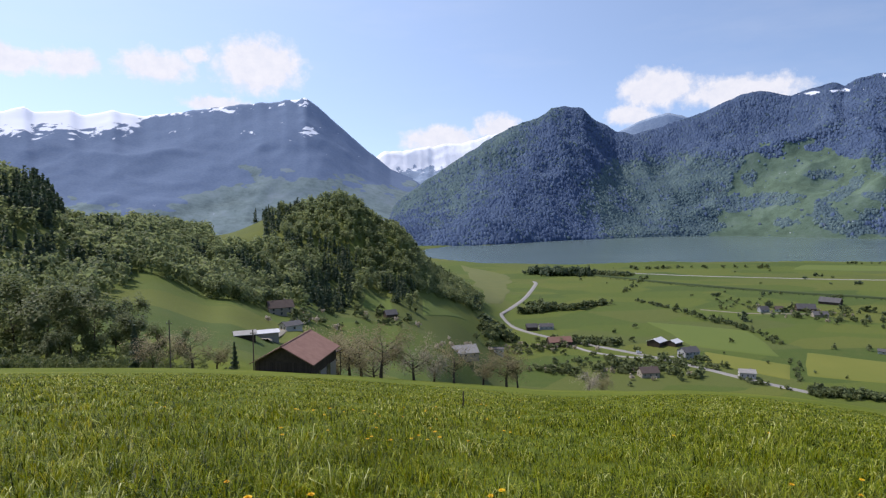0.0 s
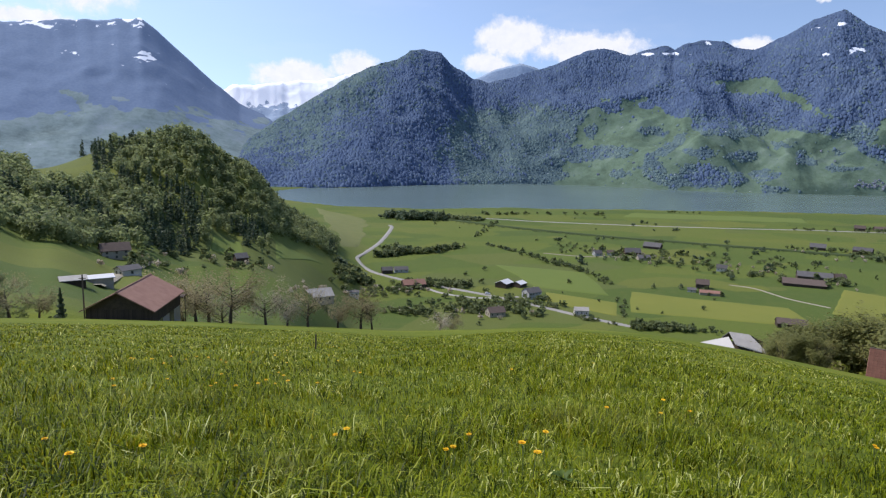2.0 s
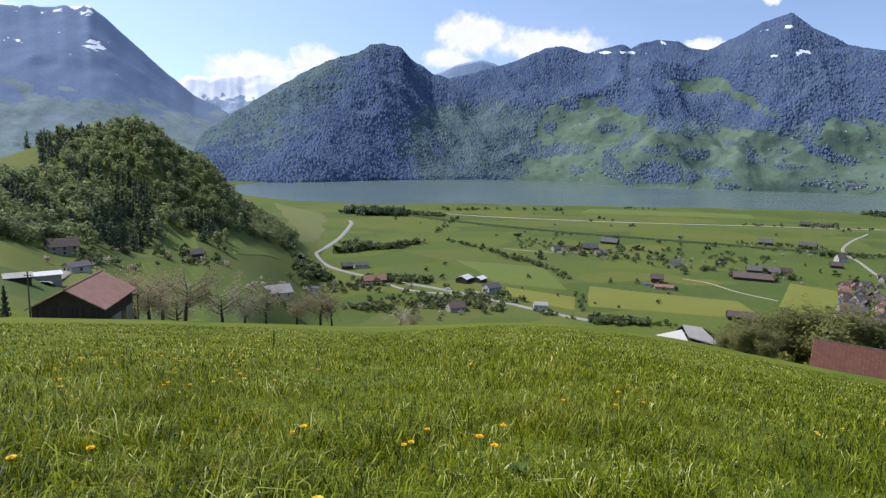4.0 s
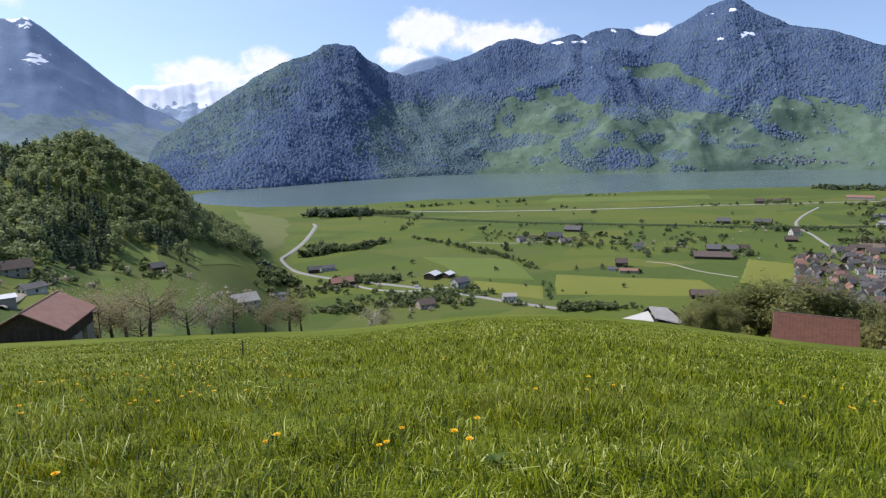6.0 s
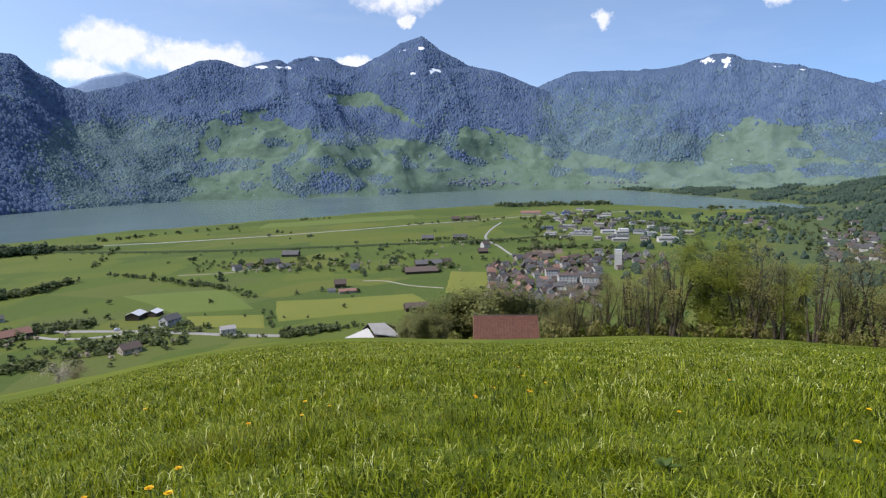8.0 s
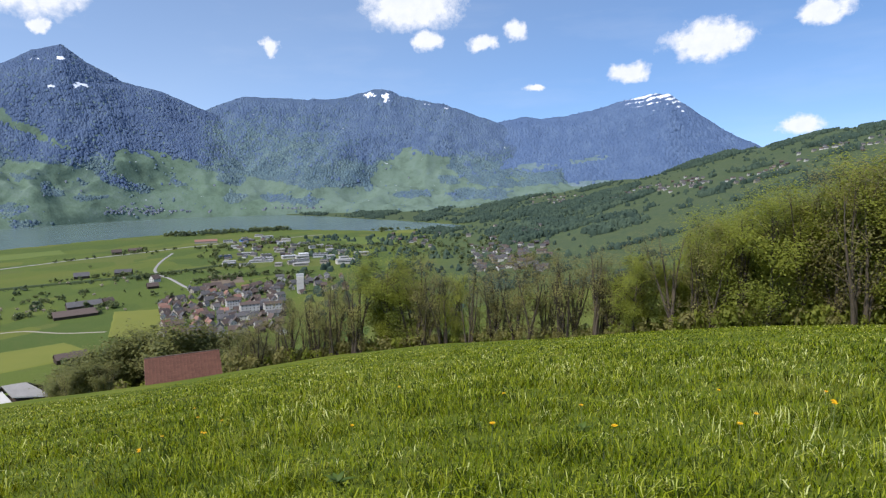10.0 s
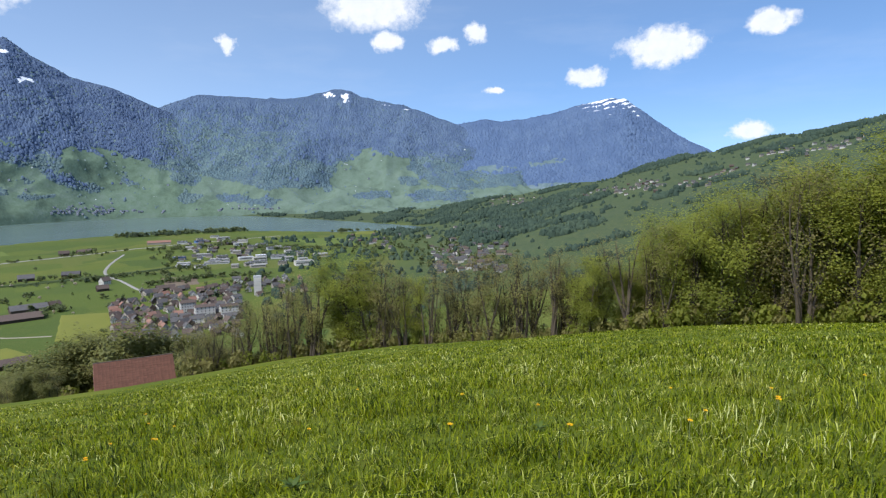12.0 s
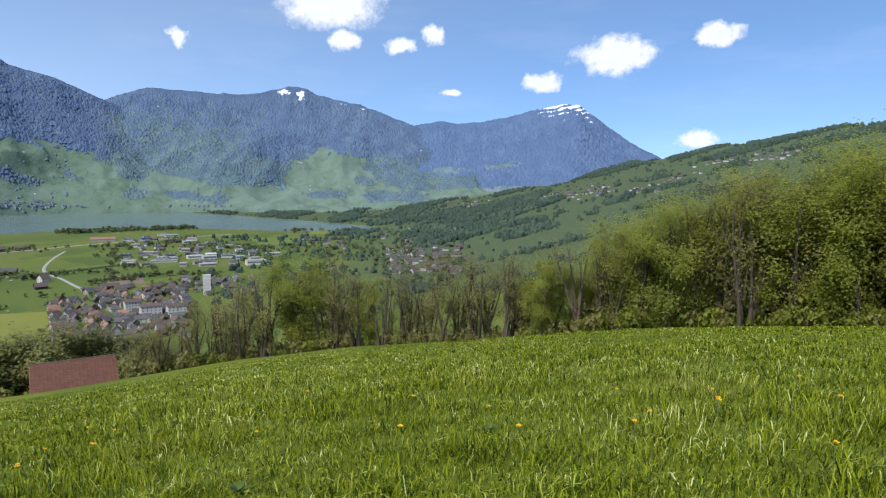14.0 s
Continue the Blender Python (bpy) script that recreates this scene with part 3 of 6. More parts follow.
RIGI = [(74, 3.2), (78, 4.6), (80.1, 5.4), (82.8, 5.9), (84.2, 5.55), (88.3, 6.05), (90.8, 6.75), (93, 7.15), (94.9, 7.25), (96.5, 5.95), (99.4, 3.9), (101.8, 2.6), (106, 0.6)]
SNOWY = [(-9, 3.5), (-5.3, 5.2), (-3.2, 5.3), (-0.1, 5.7), (3, 6.15), (6, 6.8), (8, 7.2), (10, 6)]
PEAK = [(14, 5.6), (15.7, 6.5), (17.2, 7.25), (18.4, 7.6), (19.6, 7.9), (20.6, 7.6), (22.5, 7.2), (24, 6)]

SLOPES = [
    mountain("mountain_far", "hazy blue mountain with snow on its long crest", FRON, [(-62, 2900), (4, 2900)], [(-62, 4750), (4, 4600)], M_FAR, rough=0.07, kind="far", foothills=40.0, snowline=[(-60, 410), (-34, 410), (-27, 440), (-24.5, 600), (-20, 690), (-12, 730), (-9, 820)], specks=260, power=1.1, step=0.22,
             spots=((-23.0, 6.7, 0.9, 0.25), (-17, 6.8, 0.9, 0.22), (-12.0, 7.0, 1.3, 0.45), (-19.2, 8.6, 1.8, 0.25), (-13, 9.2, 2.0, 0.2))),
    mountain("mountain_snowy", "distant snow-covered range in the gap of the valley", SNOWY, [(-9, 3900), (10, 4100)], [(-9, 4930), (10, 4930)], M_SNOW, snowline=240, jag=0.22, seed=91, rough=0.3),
    mountain("mountain_peak", "rocky peak behind the ridge in pale haze-blue colour", PEAK, [(14, 4400), (24, 4500)], [(14, 4920), (24, 4920)], M_SNOW, jag=0.12, seed=95, rings=40, snowline=680),
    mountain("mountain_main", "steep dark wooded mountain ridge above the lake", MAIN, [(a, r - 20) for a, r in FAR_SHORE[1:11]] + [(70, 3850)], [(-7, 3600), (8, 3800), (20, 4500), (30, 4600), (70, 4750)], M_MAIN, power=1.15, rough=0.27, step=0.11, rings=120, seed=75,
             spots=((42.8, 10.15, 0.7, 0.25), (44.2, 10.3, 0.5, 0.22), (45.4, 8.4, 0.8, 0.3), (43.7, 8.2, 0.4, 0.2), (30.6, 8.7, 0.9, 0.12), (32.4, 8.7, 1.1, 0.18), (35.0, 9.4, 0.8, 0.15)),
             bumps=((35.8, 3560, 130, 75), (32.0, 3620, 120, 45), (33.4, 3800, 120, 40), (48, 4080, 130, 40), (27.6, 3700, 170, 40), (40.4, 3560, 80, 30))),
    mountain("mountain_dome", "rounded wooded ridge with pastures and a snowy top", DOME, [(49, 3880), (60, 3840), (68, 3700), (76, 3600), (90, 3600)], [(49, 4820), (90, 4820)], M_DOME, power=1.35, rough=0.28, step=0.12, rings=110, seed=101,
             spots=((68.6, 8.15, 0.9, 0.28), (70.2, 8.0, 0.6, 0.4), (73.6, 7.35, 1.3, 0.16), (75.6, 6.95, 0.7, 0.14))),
    mountain("mountain_stepped", "mountain in haze-blue colour with banded snow on its summit", RIGI, [(74, 3900), (106, 3900)], [(74, 4900), (106, 4880)], M_STEP, power=1.2, rough=0.10, snowline=[(74, 900), (86, 640), (89.5, 545), (92, 470), (96, 440), (99, 600)], bands=0.72, specks=150, seed=111),
]

# ---- more materials ----
BARK = plain_mat("bark", (0.055, 0.045, 0.034), (0.12, 0.10, 0.075), 6, 0.9, 0.5)
BARK_DARK = plain_mat("dark_bark", (0.045, 0.036, 0.028), (0.10, 0.08, 0.06), 5, 0.9, 0.5)
LEAF_SPRING = leaf_mat("spring_leaves", (0.215, 0.250, 0.046), (0.285, 0.318, 0.056), (0.370, 0.392, 0.075), 0.62, 0.18)
LEAF_OLIVE = leaf_mat("budding_leaves", (0.165, 0.146, 0.062), (0.225, 0.210, 0.074), (0.300, 0.292, 0.094), 0.5, 0.2)
# A touch of haze is mixed into these greens: paler and bluer.
LEAF_WOOD = leaf_mat("hillside_leaves", (0.128, 0.165, 0.088), (0.188, 0.232, 0.110), (0.270, 0.308, 0.135), 0.6, 0.035)
LEAF_FIR = leaf_mat("conifer_needles", (0.045, 0.074, 0.046), (0.066, 0.100, 0.056), (0.092, 0.128, 0.066), 0.4, 0.05)
# Far canopies: haze blue mixed into the leaf colours, stronger farther off.
TREE_HIGH = canopy_mat("haze_tinted_spruces", (0.062, 0.094, 0.168), (0.078, 0.114, 0.192), (0.102, 0.144, 0.214))
TREE_LOW = canopy_mat("haze_tinted_broadleaves", (0.072, 0.112, 0.136), (0.100, 0.150, 0.158), (0.142, 0.198, 0.180))
TREE_HIGH_HAZY = canopy_mat("hazy_mountain_spruces", (0.068, 0.104, 0.180), (0.086, 0.128, 0.206), (0.110, 0.158, 0.228))
TREE_LOW_HAZY = canopy_mat("hazy_mountain_broadleaves", (0.074, 0.118, 0.152), (0.098, 0.150, 0.172), (0.132, 0.190, 0.190))
TREE_FAR = canopy_mat("haze_blue_spruces", (0.072, 0.114, 0.206), (0.086, 0.132, 0.228), (0.106, 0.158, 0.250))
LEAF_VALLEY = leaf_mat("valley_leaves", (0.085, 0.112, 0.048), (0.130, 0.162, 0.064), (0.205, 0.225, 0.092), 0.45, 0.05)
LEAF_DARK = leaf_mat("dark_plain_leaves", (0.050, 0.078, 0.050), (0.075, 0.108, 0.060), (0.11, 0.145, 0.075), 0.35, 0.04)
LEAF_HAZEL = leaf_mat("hazel_leaves", (0.105, 0.112, 0.040), (0.150, 0.160, 0.050), (0.205, 0.210, 0.064), 0.45, 0.2)
LEAF_FRUIT = leaf_mat("young_bronze_leaves", (0.190, 0.150, 0.088), (0.265, 0.222, 0.122), (0.360, 0.318, 0.185), 0.5, 0.25)
BLOSSOM = leaf_mat("fading_blossom", (0.27, 0.215, 0.150), (0.39, 0.335, 0.255), (0.55, 0.50, 0.42), 0.5, 0.3)
ROOF_RED = plain_mat("red_brown_roof", (0.185, 0.095, 0.075), (0.27, 0.155, 0.12), 0.8, 0.85, 0.6, fine=9)
ROOF_BROWN = plain_mat("brown_tile_roof", (0.066, 0.050, 0.044), (0.112, 0.084, 0.073), 0.7, 0.85, 0.6, fine=6)
ROOF_GREY = plain_mat("grey_roof", (0.058, 0.056, 0.060), (0.105, 0.102, 0.105), 0.4, 0.8, 0.4, fine=5)
ROOF_PALE = plain_mat("pale_fibre_cement_roof", (0.25, 0.24, 0.23), (0.35, 0.34, 0.325), 0.5, 0.75, 0.3, fine=6)
ROOF_SUNLIT = plain_mat("sunlit_fibre_cement_roof", (0.36, 0.355, 0.345), (0.46, 0.45, 0.44), 0.5, 0.75, 0.3, fine=6)
ROOF_BRIGHT = plain_mat("bright_roof", (0.46, 0.47, 0.49), (0.58, 0.58, 0.60), 0.3, 0.5, 0.2, fine=4)
WALL_WHITE = plain_mat("white_render", (0.42, 0.41, 0.385), (0.54, 0.525, 0.50), 0.6, 0.9, 0.2)
WALL_CREAM = plain_mat("cream_render", (0.27, 0.245, 0.21), (0.36, 0.33, 0.285), 0.6, 0.9, 0.2)
WALL_WOOD = plain_mat("dark_weathered_boards", (0.035, 0.026, 0.02), (0.085, 0.062, 0.047), 2.0, 0.85, 0.7, fine=12)
WALL_GREY = plain_mat("grey_cladding", (0.30, 0.31, 0.33), (0.42, 0.43, 0.45), 0.4, 0.7, 0.2)
BLUE_CLAD = plain_mat("blue_cladding", (0.06, 0.14, 0.32), (0.10, 0.20, 0.42), 0.4, 0.5, 0.2)
GLASS_DARK = plain_mat("window_glass", (0.02, 0.025, 0.03), (0.05, 0.055, 0.06), 2, 0.15, 0.0, spec=0.6)
ROAD = plain_mat("pale_asphalt", (0.22, 0.215, 0.20), (0.30, 0.29, 0.275), 0.15, 0.9, 0.2, fine=2)
GRAVEL = plain_mat("gravel_track", (0.20, 0.185, 0.14), (0.28, 0.255, 0.20), 0.3, 0.95, 0.3, fine=3)
# The bank's shaded side and hedge are put into this darkened green.
EMBANK = plain_mat("embankment_grass", (0.030, 0.048, 0.018), (0.052, 0.075, 0.024), 0.1, 0.95, 0.4, fine=2)
FIELD_YELLOW = plain_mat("yellow_field", (0.118, 0.138, 0.022), (0.146, 0.156, 0.027), 0.02, 0.95, 0.4, fine=1)
FIELD_BROWN = plain_mat("ploughed_soil", (0.11, 0.085, 0.06), (0.16, 0.125, 0.09), 0.05, 0.95, 0.5, fine=1)
# Far-shore masonry, walls and roofs have the haze mixed into their colours.
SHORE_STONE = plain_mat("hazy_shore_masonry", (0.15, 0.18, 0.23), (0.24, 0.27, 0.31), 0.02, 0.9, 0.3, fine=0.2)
HAZY_WALL = plain_mat("haze_tinted_render", (0.20, 0.22, 0.26), (0.30, 0.32, 0.36), 0.1, 0.9, 0.2)
HAZY_ROOF = plain_mat("haze_tinted_roof", (0.085, 0.105, 0.150), (0.120, 0.140, 0.185), 0.1, 0.85, 0.3)
FIELD_OLIVE = plain_mat("dry_pasture", (0.094, 0.112, 0.032), (0.122, 0.132, 0.042), 0.05, 0.95, 0.4, fine=1)
FIELD_LIGHT = plain_mat("fresh_mown_field", (0.086, 0.124, 0.022), (0.104, 0.138, 0.026), 0.02, 0.95, 0.4, fine=1)
POLE_WOOD = plain_mat("pole_wood", (0.06, 0.05, 0.04), (0.12, 0.10, 0.08), 4, 0.85, 0.4)
CAR_WHITE = plain_mat("white_car_paint", (0.70, 0.70, 0.70), (0.78, 0.78, 0.78), 0.5, 0.3, 0.0, spec=0.5)
CAR_DARK = plain_mat("dark_car_paint", (0.03, 0.035, 0.05), (0.05, 0.055, 0.07), 0.5, 0.3, 0.0, spec=0.5)
RUBBER = plain_mat("tyre_rubber", (0.015, 0.015, 0.015), (0.03, 0.03, 0.03), 5, 0.9, 0.1)
STEM = plain_mat("flower_stem", (0.10, 0.14, 0.04), (0.16, 0.19, 0.07), 8, 0.6, 0.1)
PETAL = plain_mat("dandelion_petals", (0.75, 0.42, 0.005), (0.85, 0.55, 0.01), 20, 0.6, 0.1)


# ---- small mesh helpers ----
class Geo:
    """Collects boxes, tubes and slabs into one mesh."""

    def __init__(self):
        self.v, self.f = [], []

    def put(self, verts, faces):
        n = len(self.v)
        self.v += [tuple(p) for p in verts]
        self.f += [tuple(n + i for i in q) for q in faces]
        return self

    def box(self, x0, x1, y0, y1, z0, z1):
        v = [(x, y, z) for z in (z0, z1) for y in (y0, y1) for x in (x0, x1)]
        return self.put(v, [(0, 2, 3, 1), (4, 5, 7, 6), (0, 1, 5, 4), (2, 6, 7, 3), (0, 4, 6, 2), (1, 3, 7, 5)])

    def tube(self, path, radii, sides=6):
        path = [Vector(p) for p in path]
        n, v = len(path), []
        for i, p in enumerate(path):
            d = (path[min(i + 1, n - 1)] - path[max(i - 1, 0)]).normalized()
            a = d.orthogonal().normalized()
            b = d.cross(a)
            for k in range(sides):
                w = 2 * math.pi * k / sides
                v.append(p + float(radii[i]) * (math.cos(w) * a + math.sin(w) * b))
        f = [(i * sides + k, i * sides + (k + 1) % sides, (i + 1) * sides + (k + 1) % sides, (i + 1) * sides + k) for i in range(n - 1) for k in range(sides)]
        f.append(tuple(range((n - 1) * sides, n * sides)))
        return self.put(v, f)

    def mesh(self, name, mat, smooth_on=False):
        me = bpy.data.meshes.new(name)
        me.from_pydata(self.v, [], self.f)
        me.materials.append(mat)
        if smooth_on:
            me.polygons.foreach_set("use_smooth", [True] * len(me.polygons))
        me.update()
        return me


def part(name, geo, mat, parent, label="", smooth_on=False):
    me = geo if isinstance(geo, bpy.types.Mesh) else geo.mesh(name, mat, smooth_on)
    ob = new(name, me)
    ob.parent = parent
    return tagged(ob, label) if label else ob


def thing(name, m, label, category, group="", kind=""):
    ob = new(name)
    ob.empty_display_size = 0.2
    ob.matrix_basis = m
    return tagged(ob, label, category, group, kind)


def scaled(p, yaw, s, sz=None):
    return Matrix.Translation(p) @ Matrix.Rotation(yaw, 4, "Z") @ Matrix.Diagonal((s, s, sz or s, 1))


rng = np.random.default_rng(7)


# ---- foliage ----
def quads_at(c, n, size, rg, squash=0.65):
    """Leaf sprays: one slightly bent four-sided piece at each centre, facing roughly along n."""
    k = len(c)
    n = n + np.array([0, 0, 0.6]) + 0.5 * rg.normal(size=(k, 3))
    n /= np.linalg.norm(n, axis=1)[:, None] + 1e-9
    a = np.cross(n, rg.normal(size=(k, 3)))
    a /= np.linalg.norm(a, axis=1)[:, None] + 1e-9
    b = np.cross(n, a)
    s = size * rg.uniform(0.6, 1.4, k)[:, None]
    fold = n * s * rg.uniform(-0.25, 0.25, k)[:, None]
    v = np.stack([c - a * s, c - b * s * squash + fold, c + a * s, c + b * s * squash + fold], 1).reshape(-1, 3)
    f = np.arange(4 * k).reshape(k, 4)
    return v, f


def crown_cloud(n, h, w, seed, low=0.18, cone=0.0, size=0.9, lumps=9):
    """A crown of n sprays over a lumpy body of that height and width; cone: 1 for a spruce."""
    rg = np.random.default_rng(seed)
    if cone:
        t = rg.uniform(0, 1, n) ** 0.8
        z = h * (low * 0.4 + (1 - low * 0.4) * (1 - t ** 0.9))
        rad = w * 0.5 * (t ** 0.9) * (0.75 + 0.35 * np.cos(t * 34)) * rg.uniform(0.5, 1.08, n)
        a = rg.uniform(0, 2 * np.pi, n)
        c = np.stack([rad * np.cos(a), rad * np.sin(a), z], 1)
        nrm = np.stack([np.cos(a), np.sin(a), np.full(n, 0.5)], 1)
        return quads_at(c, nrm, size, rg)
    L = rg.normal(size=(lumps, 3))
    L /= np.linalg.norm(L, axis=1)[:, None]
    L *= rg.uniform(0.35, 0.62, lumps)[:, None]
    R = rg.uniform(0.34, 0.52, lumps)
    i = rg.integers(0, lumps, n)
    d = rg.normal(size=(n, 3))
    d /= np.linalg.norm(d, axis=1)[:, None]
    c = L[i] + d * (R[i] * rg.uniform(0.75, 1.05, n))[:, None]
    c = c * np.array([w / 2, w / 2, h * (1 - low) / 2]) + np.array([0, 0, h * (1 + low) / 2])
    return quads_at(c, d, size, rg)


def scatter(name, label, category, protos, places, heights, mat, rg, wide=(0.85, 1.2), smooth_on=False):
    """Many trees too many to count, joined into one mesh of stuff."""
    which = rg.integers(0, len(protos), len(places))
    V, F, base = [], [], 0
    for k, (v, f) in enumerate(protos):
        sel = which == k
        m = int(sel.sum())
        if not m:
            continue
        p, s = places[sel], heights[sel]
        a = rg.uniform(0, 2 * np.pi, m)
        c, sn = np.cos(a)[:, None], np.sin(a)[:, None]
        sw = (s * rg.uniform(*wide, m))[:, None]
        x = (v[None, :, 0] * c - v[None, :, 1] * sn) * sw + p[:, 0:1]
        y = (v[None, :, 0] * sn + v[None, :, 1] * c) * sw + p[:, 1:2]
        z = v[None, :, 2] * s[:, None] + p[:, 2:3]
        V.append(np.stack([x, y, z], -1).reshape(-1, 3))
        F.append((f[None] + (np.arange(m) * len(v))[:, None, None] + base).reshape(-1, f.shape[1]))
        base += m * len(v)
    ob = mesh_from(name, np.concatenate(V), np.concatenate(F), mat, smooth_on)
    return tagged(ob, label, category, kind="stuff")


def grounded(az, r):
    x, y = r * np.sin(np.radians(az)), r * np.cos(np.radians(az))
    return np.stack([x, y, ground(x, y)], 1)


# unit-height crowns
ROUND = [crown_cloud(78, 1.0, 0.72, 200 + i, 0.02, size=0.078, lumps=12) for i in range(6)]
TALL = [crown_cloud(66, 1.0, 0.48, 220 + i, 0.02, size=0.072, lumps=11) for i in range(5)]
SPRUCE = [crown_cloud(70, 1.0, 0.40, 240 + i, 0.1, cone=1.0, size=0.075) for i in range(3)]
BUSHY = [crown_cloud(30, 1.0, 0.95, 270 + i, 0.0, size=0.19) for i in range(5)]
SHRUB = [crown_cloud(70, 1.0, 1.5, 260 + i, -0.1, size=0.12) for i in range(3)]

# woods on the far slopes
def shore_wall():
    """The pale retaining wall of the road cut into the foot of the steep mountain."""
    a = np.arange(1.4, 12.6, 0.12)
    low = lerp(a, [(1.4, -3.35), (2.4, -3.0), (4.5, -2.72), (7.3, -2.3), (8.6, -2.3), (10, -2.52), (12.6, -2.75)])
    rows = []
    for up, back in ((-0.25, 0.0), (0.10, 1.0), (0.12, 9.0), (-0.25, 12.0)):
        r = lerp(a, FAR_SHORE) + lerp(a, [(1.4, 60), (7.3, 110), (12.6, 60)]) + back
        rows.append(np.stack([r * np.sin(np.radians(a)), r * np.cos(np.radians(a)), EYE + (r - back) * np.tan(np.radians(low + up + 0.05 * np.sin(9 * a)))], -1))
    G = np.stack(rows, 1)
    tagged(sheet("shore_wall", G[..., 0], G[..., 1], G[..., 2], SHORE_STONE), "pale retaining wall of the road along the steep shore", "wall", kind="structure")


def slope_forest():
    """Single trees on the mountains beyond the lake, spruces above and broadleaf trees below, too many to count."""
    rg = np.random.default_rng(909)
    quad = np.arange(4) * np.pi / 2
    ball = np.array([(0.46 * math.cos(w), 0.46 * math.sin(w), 0.15) for w in quad] + [(0.33 * math.cos(w + 0.5), 0.33 * math.sin(w + 0.5), 0.85) for w in quad])
    ball_f = np.array([(i, (i + 1) % 4, 4 + i) for i in range(4)] + [((i + 1) % 4, 4 + (i + 1) % 4, 4 + i) for i in range(4)] + [(4, 5, 6), (4, 6, 7)])
    balls = [(ball * rg.uniform(0.75, 1.25, ball.shape), ball_f) for _ in range(5)]
    spires = [(ball * rg.uniform(0.8, 1.2, ball.shape) * np.where(np.arange(8)[:, None] < 4, 1.0, (0.62, 0.62, 1.1)), ball_f) for _ in range(4)]
    for k, n, big, high, low in ((3, 66000, 0.85, TREE_HIGH, TREE_LOW), (4, 32000, 0.95, TREE_HIGH_HAZY, TREE_LOW_HAZY), (5, 11000, 1.2, TREE_FAR, TREE_FAR)):
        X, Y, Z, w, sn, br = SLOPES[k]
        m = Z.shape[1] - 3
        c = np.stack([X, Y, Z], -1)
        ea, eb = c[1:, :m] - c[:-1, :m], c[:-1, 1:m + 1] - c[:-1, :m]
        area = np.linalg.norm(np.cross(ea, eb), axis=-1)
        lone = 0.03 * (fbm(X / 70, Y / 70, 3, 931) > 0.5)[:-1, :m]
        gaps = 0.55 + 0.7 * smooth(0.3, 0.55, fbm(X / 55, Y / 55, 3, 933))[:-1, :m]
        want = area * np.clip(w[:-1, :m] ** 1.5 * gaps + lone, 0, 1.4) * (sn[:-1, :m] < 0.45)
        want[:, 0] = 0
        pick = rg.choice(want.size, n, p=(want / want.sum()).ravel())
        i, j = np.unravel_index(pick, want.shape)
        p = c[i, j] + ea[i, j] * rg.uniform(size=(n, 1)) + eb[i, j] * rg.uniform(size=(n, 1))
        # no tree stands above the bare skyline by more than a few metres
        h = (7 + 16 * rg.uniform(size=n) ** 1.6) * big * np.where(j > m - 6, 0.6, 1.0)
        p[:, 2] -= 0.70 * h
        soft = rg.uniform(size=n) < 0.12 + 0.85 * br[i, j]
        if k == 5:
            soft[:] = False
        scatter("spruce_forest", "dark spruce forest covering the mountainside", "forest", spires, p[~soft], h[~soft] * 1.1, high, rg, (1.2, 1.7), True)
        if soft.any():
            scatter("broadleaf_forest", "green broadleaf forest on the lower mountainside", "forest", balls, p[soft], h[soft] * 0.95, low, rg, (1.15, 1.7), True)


# woods on the near hills
def hill_woods():
    n = 13000
    az, r = rng.uniform(-58, 4.5, n), np.sqrt(rng.uniform(200 ** 2, 880 ** 2, n))
    p = grounded(az, r)
    el = np.degrees(np.arctan2(p[:, 2] - EYE, r))
    patch = fbm(p[:, 0] / 70, p[:, 1] / 70, 3, 301)
    edge = 1.1 * (patch - 0.5) * 3
    # lower edge of the woods, by azimuth; above it all is trees but for a few clearings
    low = lerp(az, [(-62, -10.5), (-40, -10.5), (-36.0, -11.0), (-30.3, -8.3), (-26.3, -5.2), (-23.5, -6.0), (-20.4, -7.7), (-14.7, -8.8), (-9.7, -9.2), (-7.6, -8.4), (-7.1, -7.3), (-5.5, -8.0), (-2.7, -9.1), (-2.1, -7.9), (0.2, -9.1), (3.4, -9.9), (4.5, -4)])
    top = lerp(az, [(-62, 10), (-4, 10), (-1, -2.4), (2, -6.0), (3.3, -7.6), (4.5, -12)])
    keep = (el > low + edge * 0.5) & (el < top + 2.0)
    clear = (az > -20.5) & (az < -16.0) & (el > -3.2) & (el < -1.2) & (r > 480)
    keep &= ~clear
    keep &= rng.uniform(size=n) < np.where(r < 420, 1.0, 0.75)
    p, az, r = p[keep], az[keep], r[keep]
    fir = fbm(p[:, 0] / 45, p[:, 1] / 45, 3, 311) > 0.63
    # dark clumps of conifers in the broadleaf woods
    e = np.degrees(np.arctan2(p[:, 2] + 6 - EYE, r))
    for ca, ce, wa, we in ((-10.0, -6.7, 2.0, 2.6), (-4.2, -7.2, 1.7, 1.2), (-32.9, 1.2, 2.6, 1.8), (-16.2, -1.1, 2.0, 1.0)):
        fir |= ((az - ca) / wa) ** 2 + ((e - ce) / we) ** 2 < rng.uniform(0.6, 1.2, len(p))
    h = rng.uniform(9, 18, len(p)) * lerp(r, [(200, 0.75), (450, 1.0), (900, 1.0)])
    p[:, 2] -= 0.6
    scatter("hillside_woods", "spring-green broadleaf woods on a steep hillside", "woods", ROUND + TALL, p[~fir], h[~fir], LEAF_WOOD, rng)
    scatter("hillside_spruces", "dark spruces standing among the hillside woods", "woods", SPRUCE, p[fir], h[fir] * 0.95, LEAF_FIR, rng)
    return len(p)


shore_wall()
slope_forest()
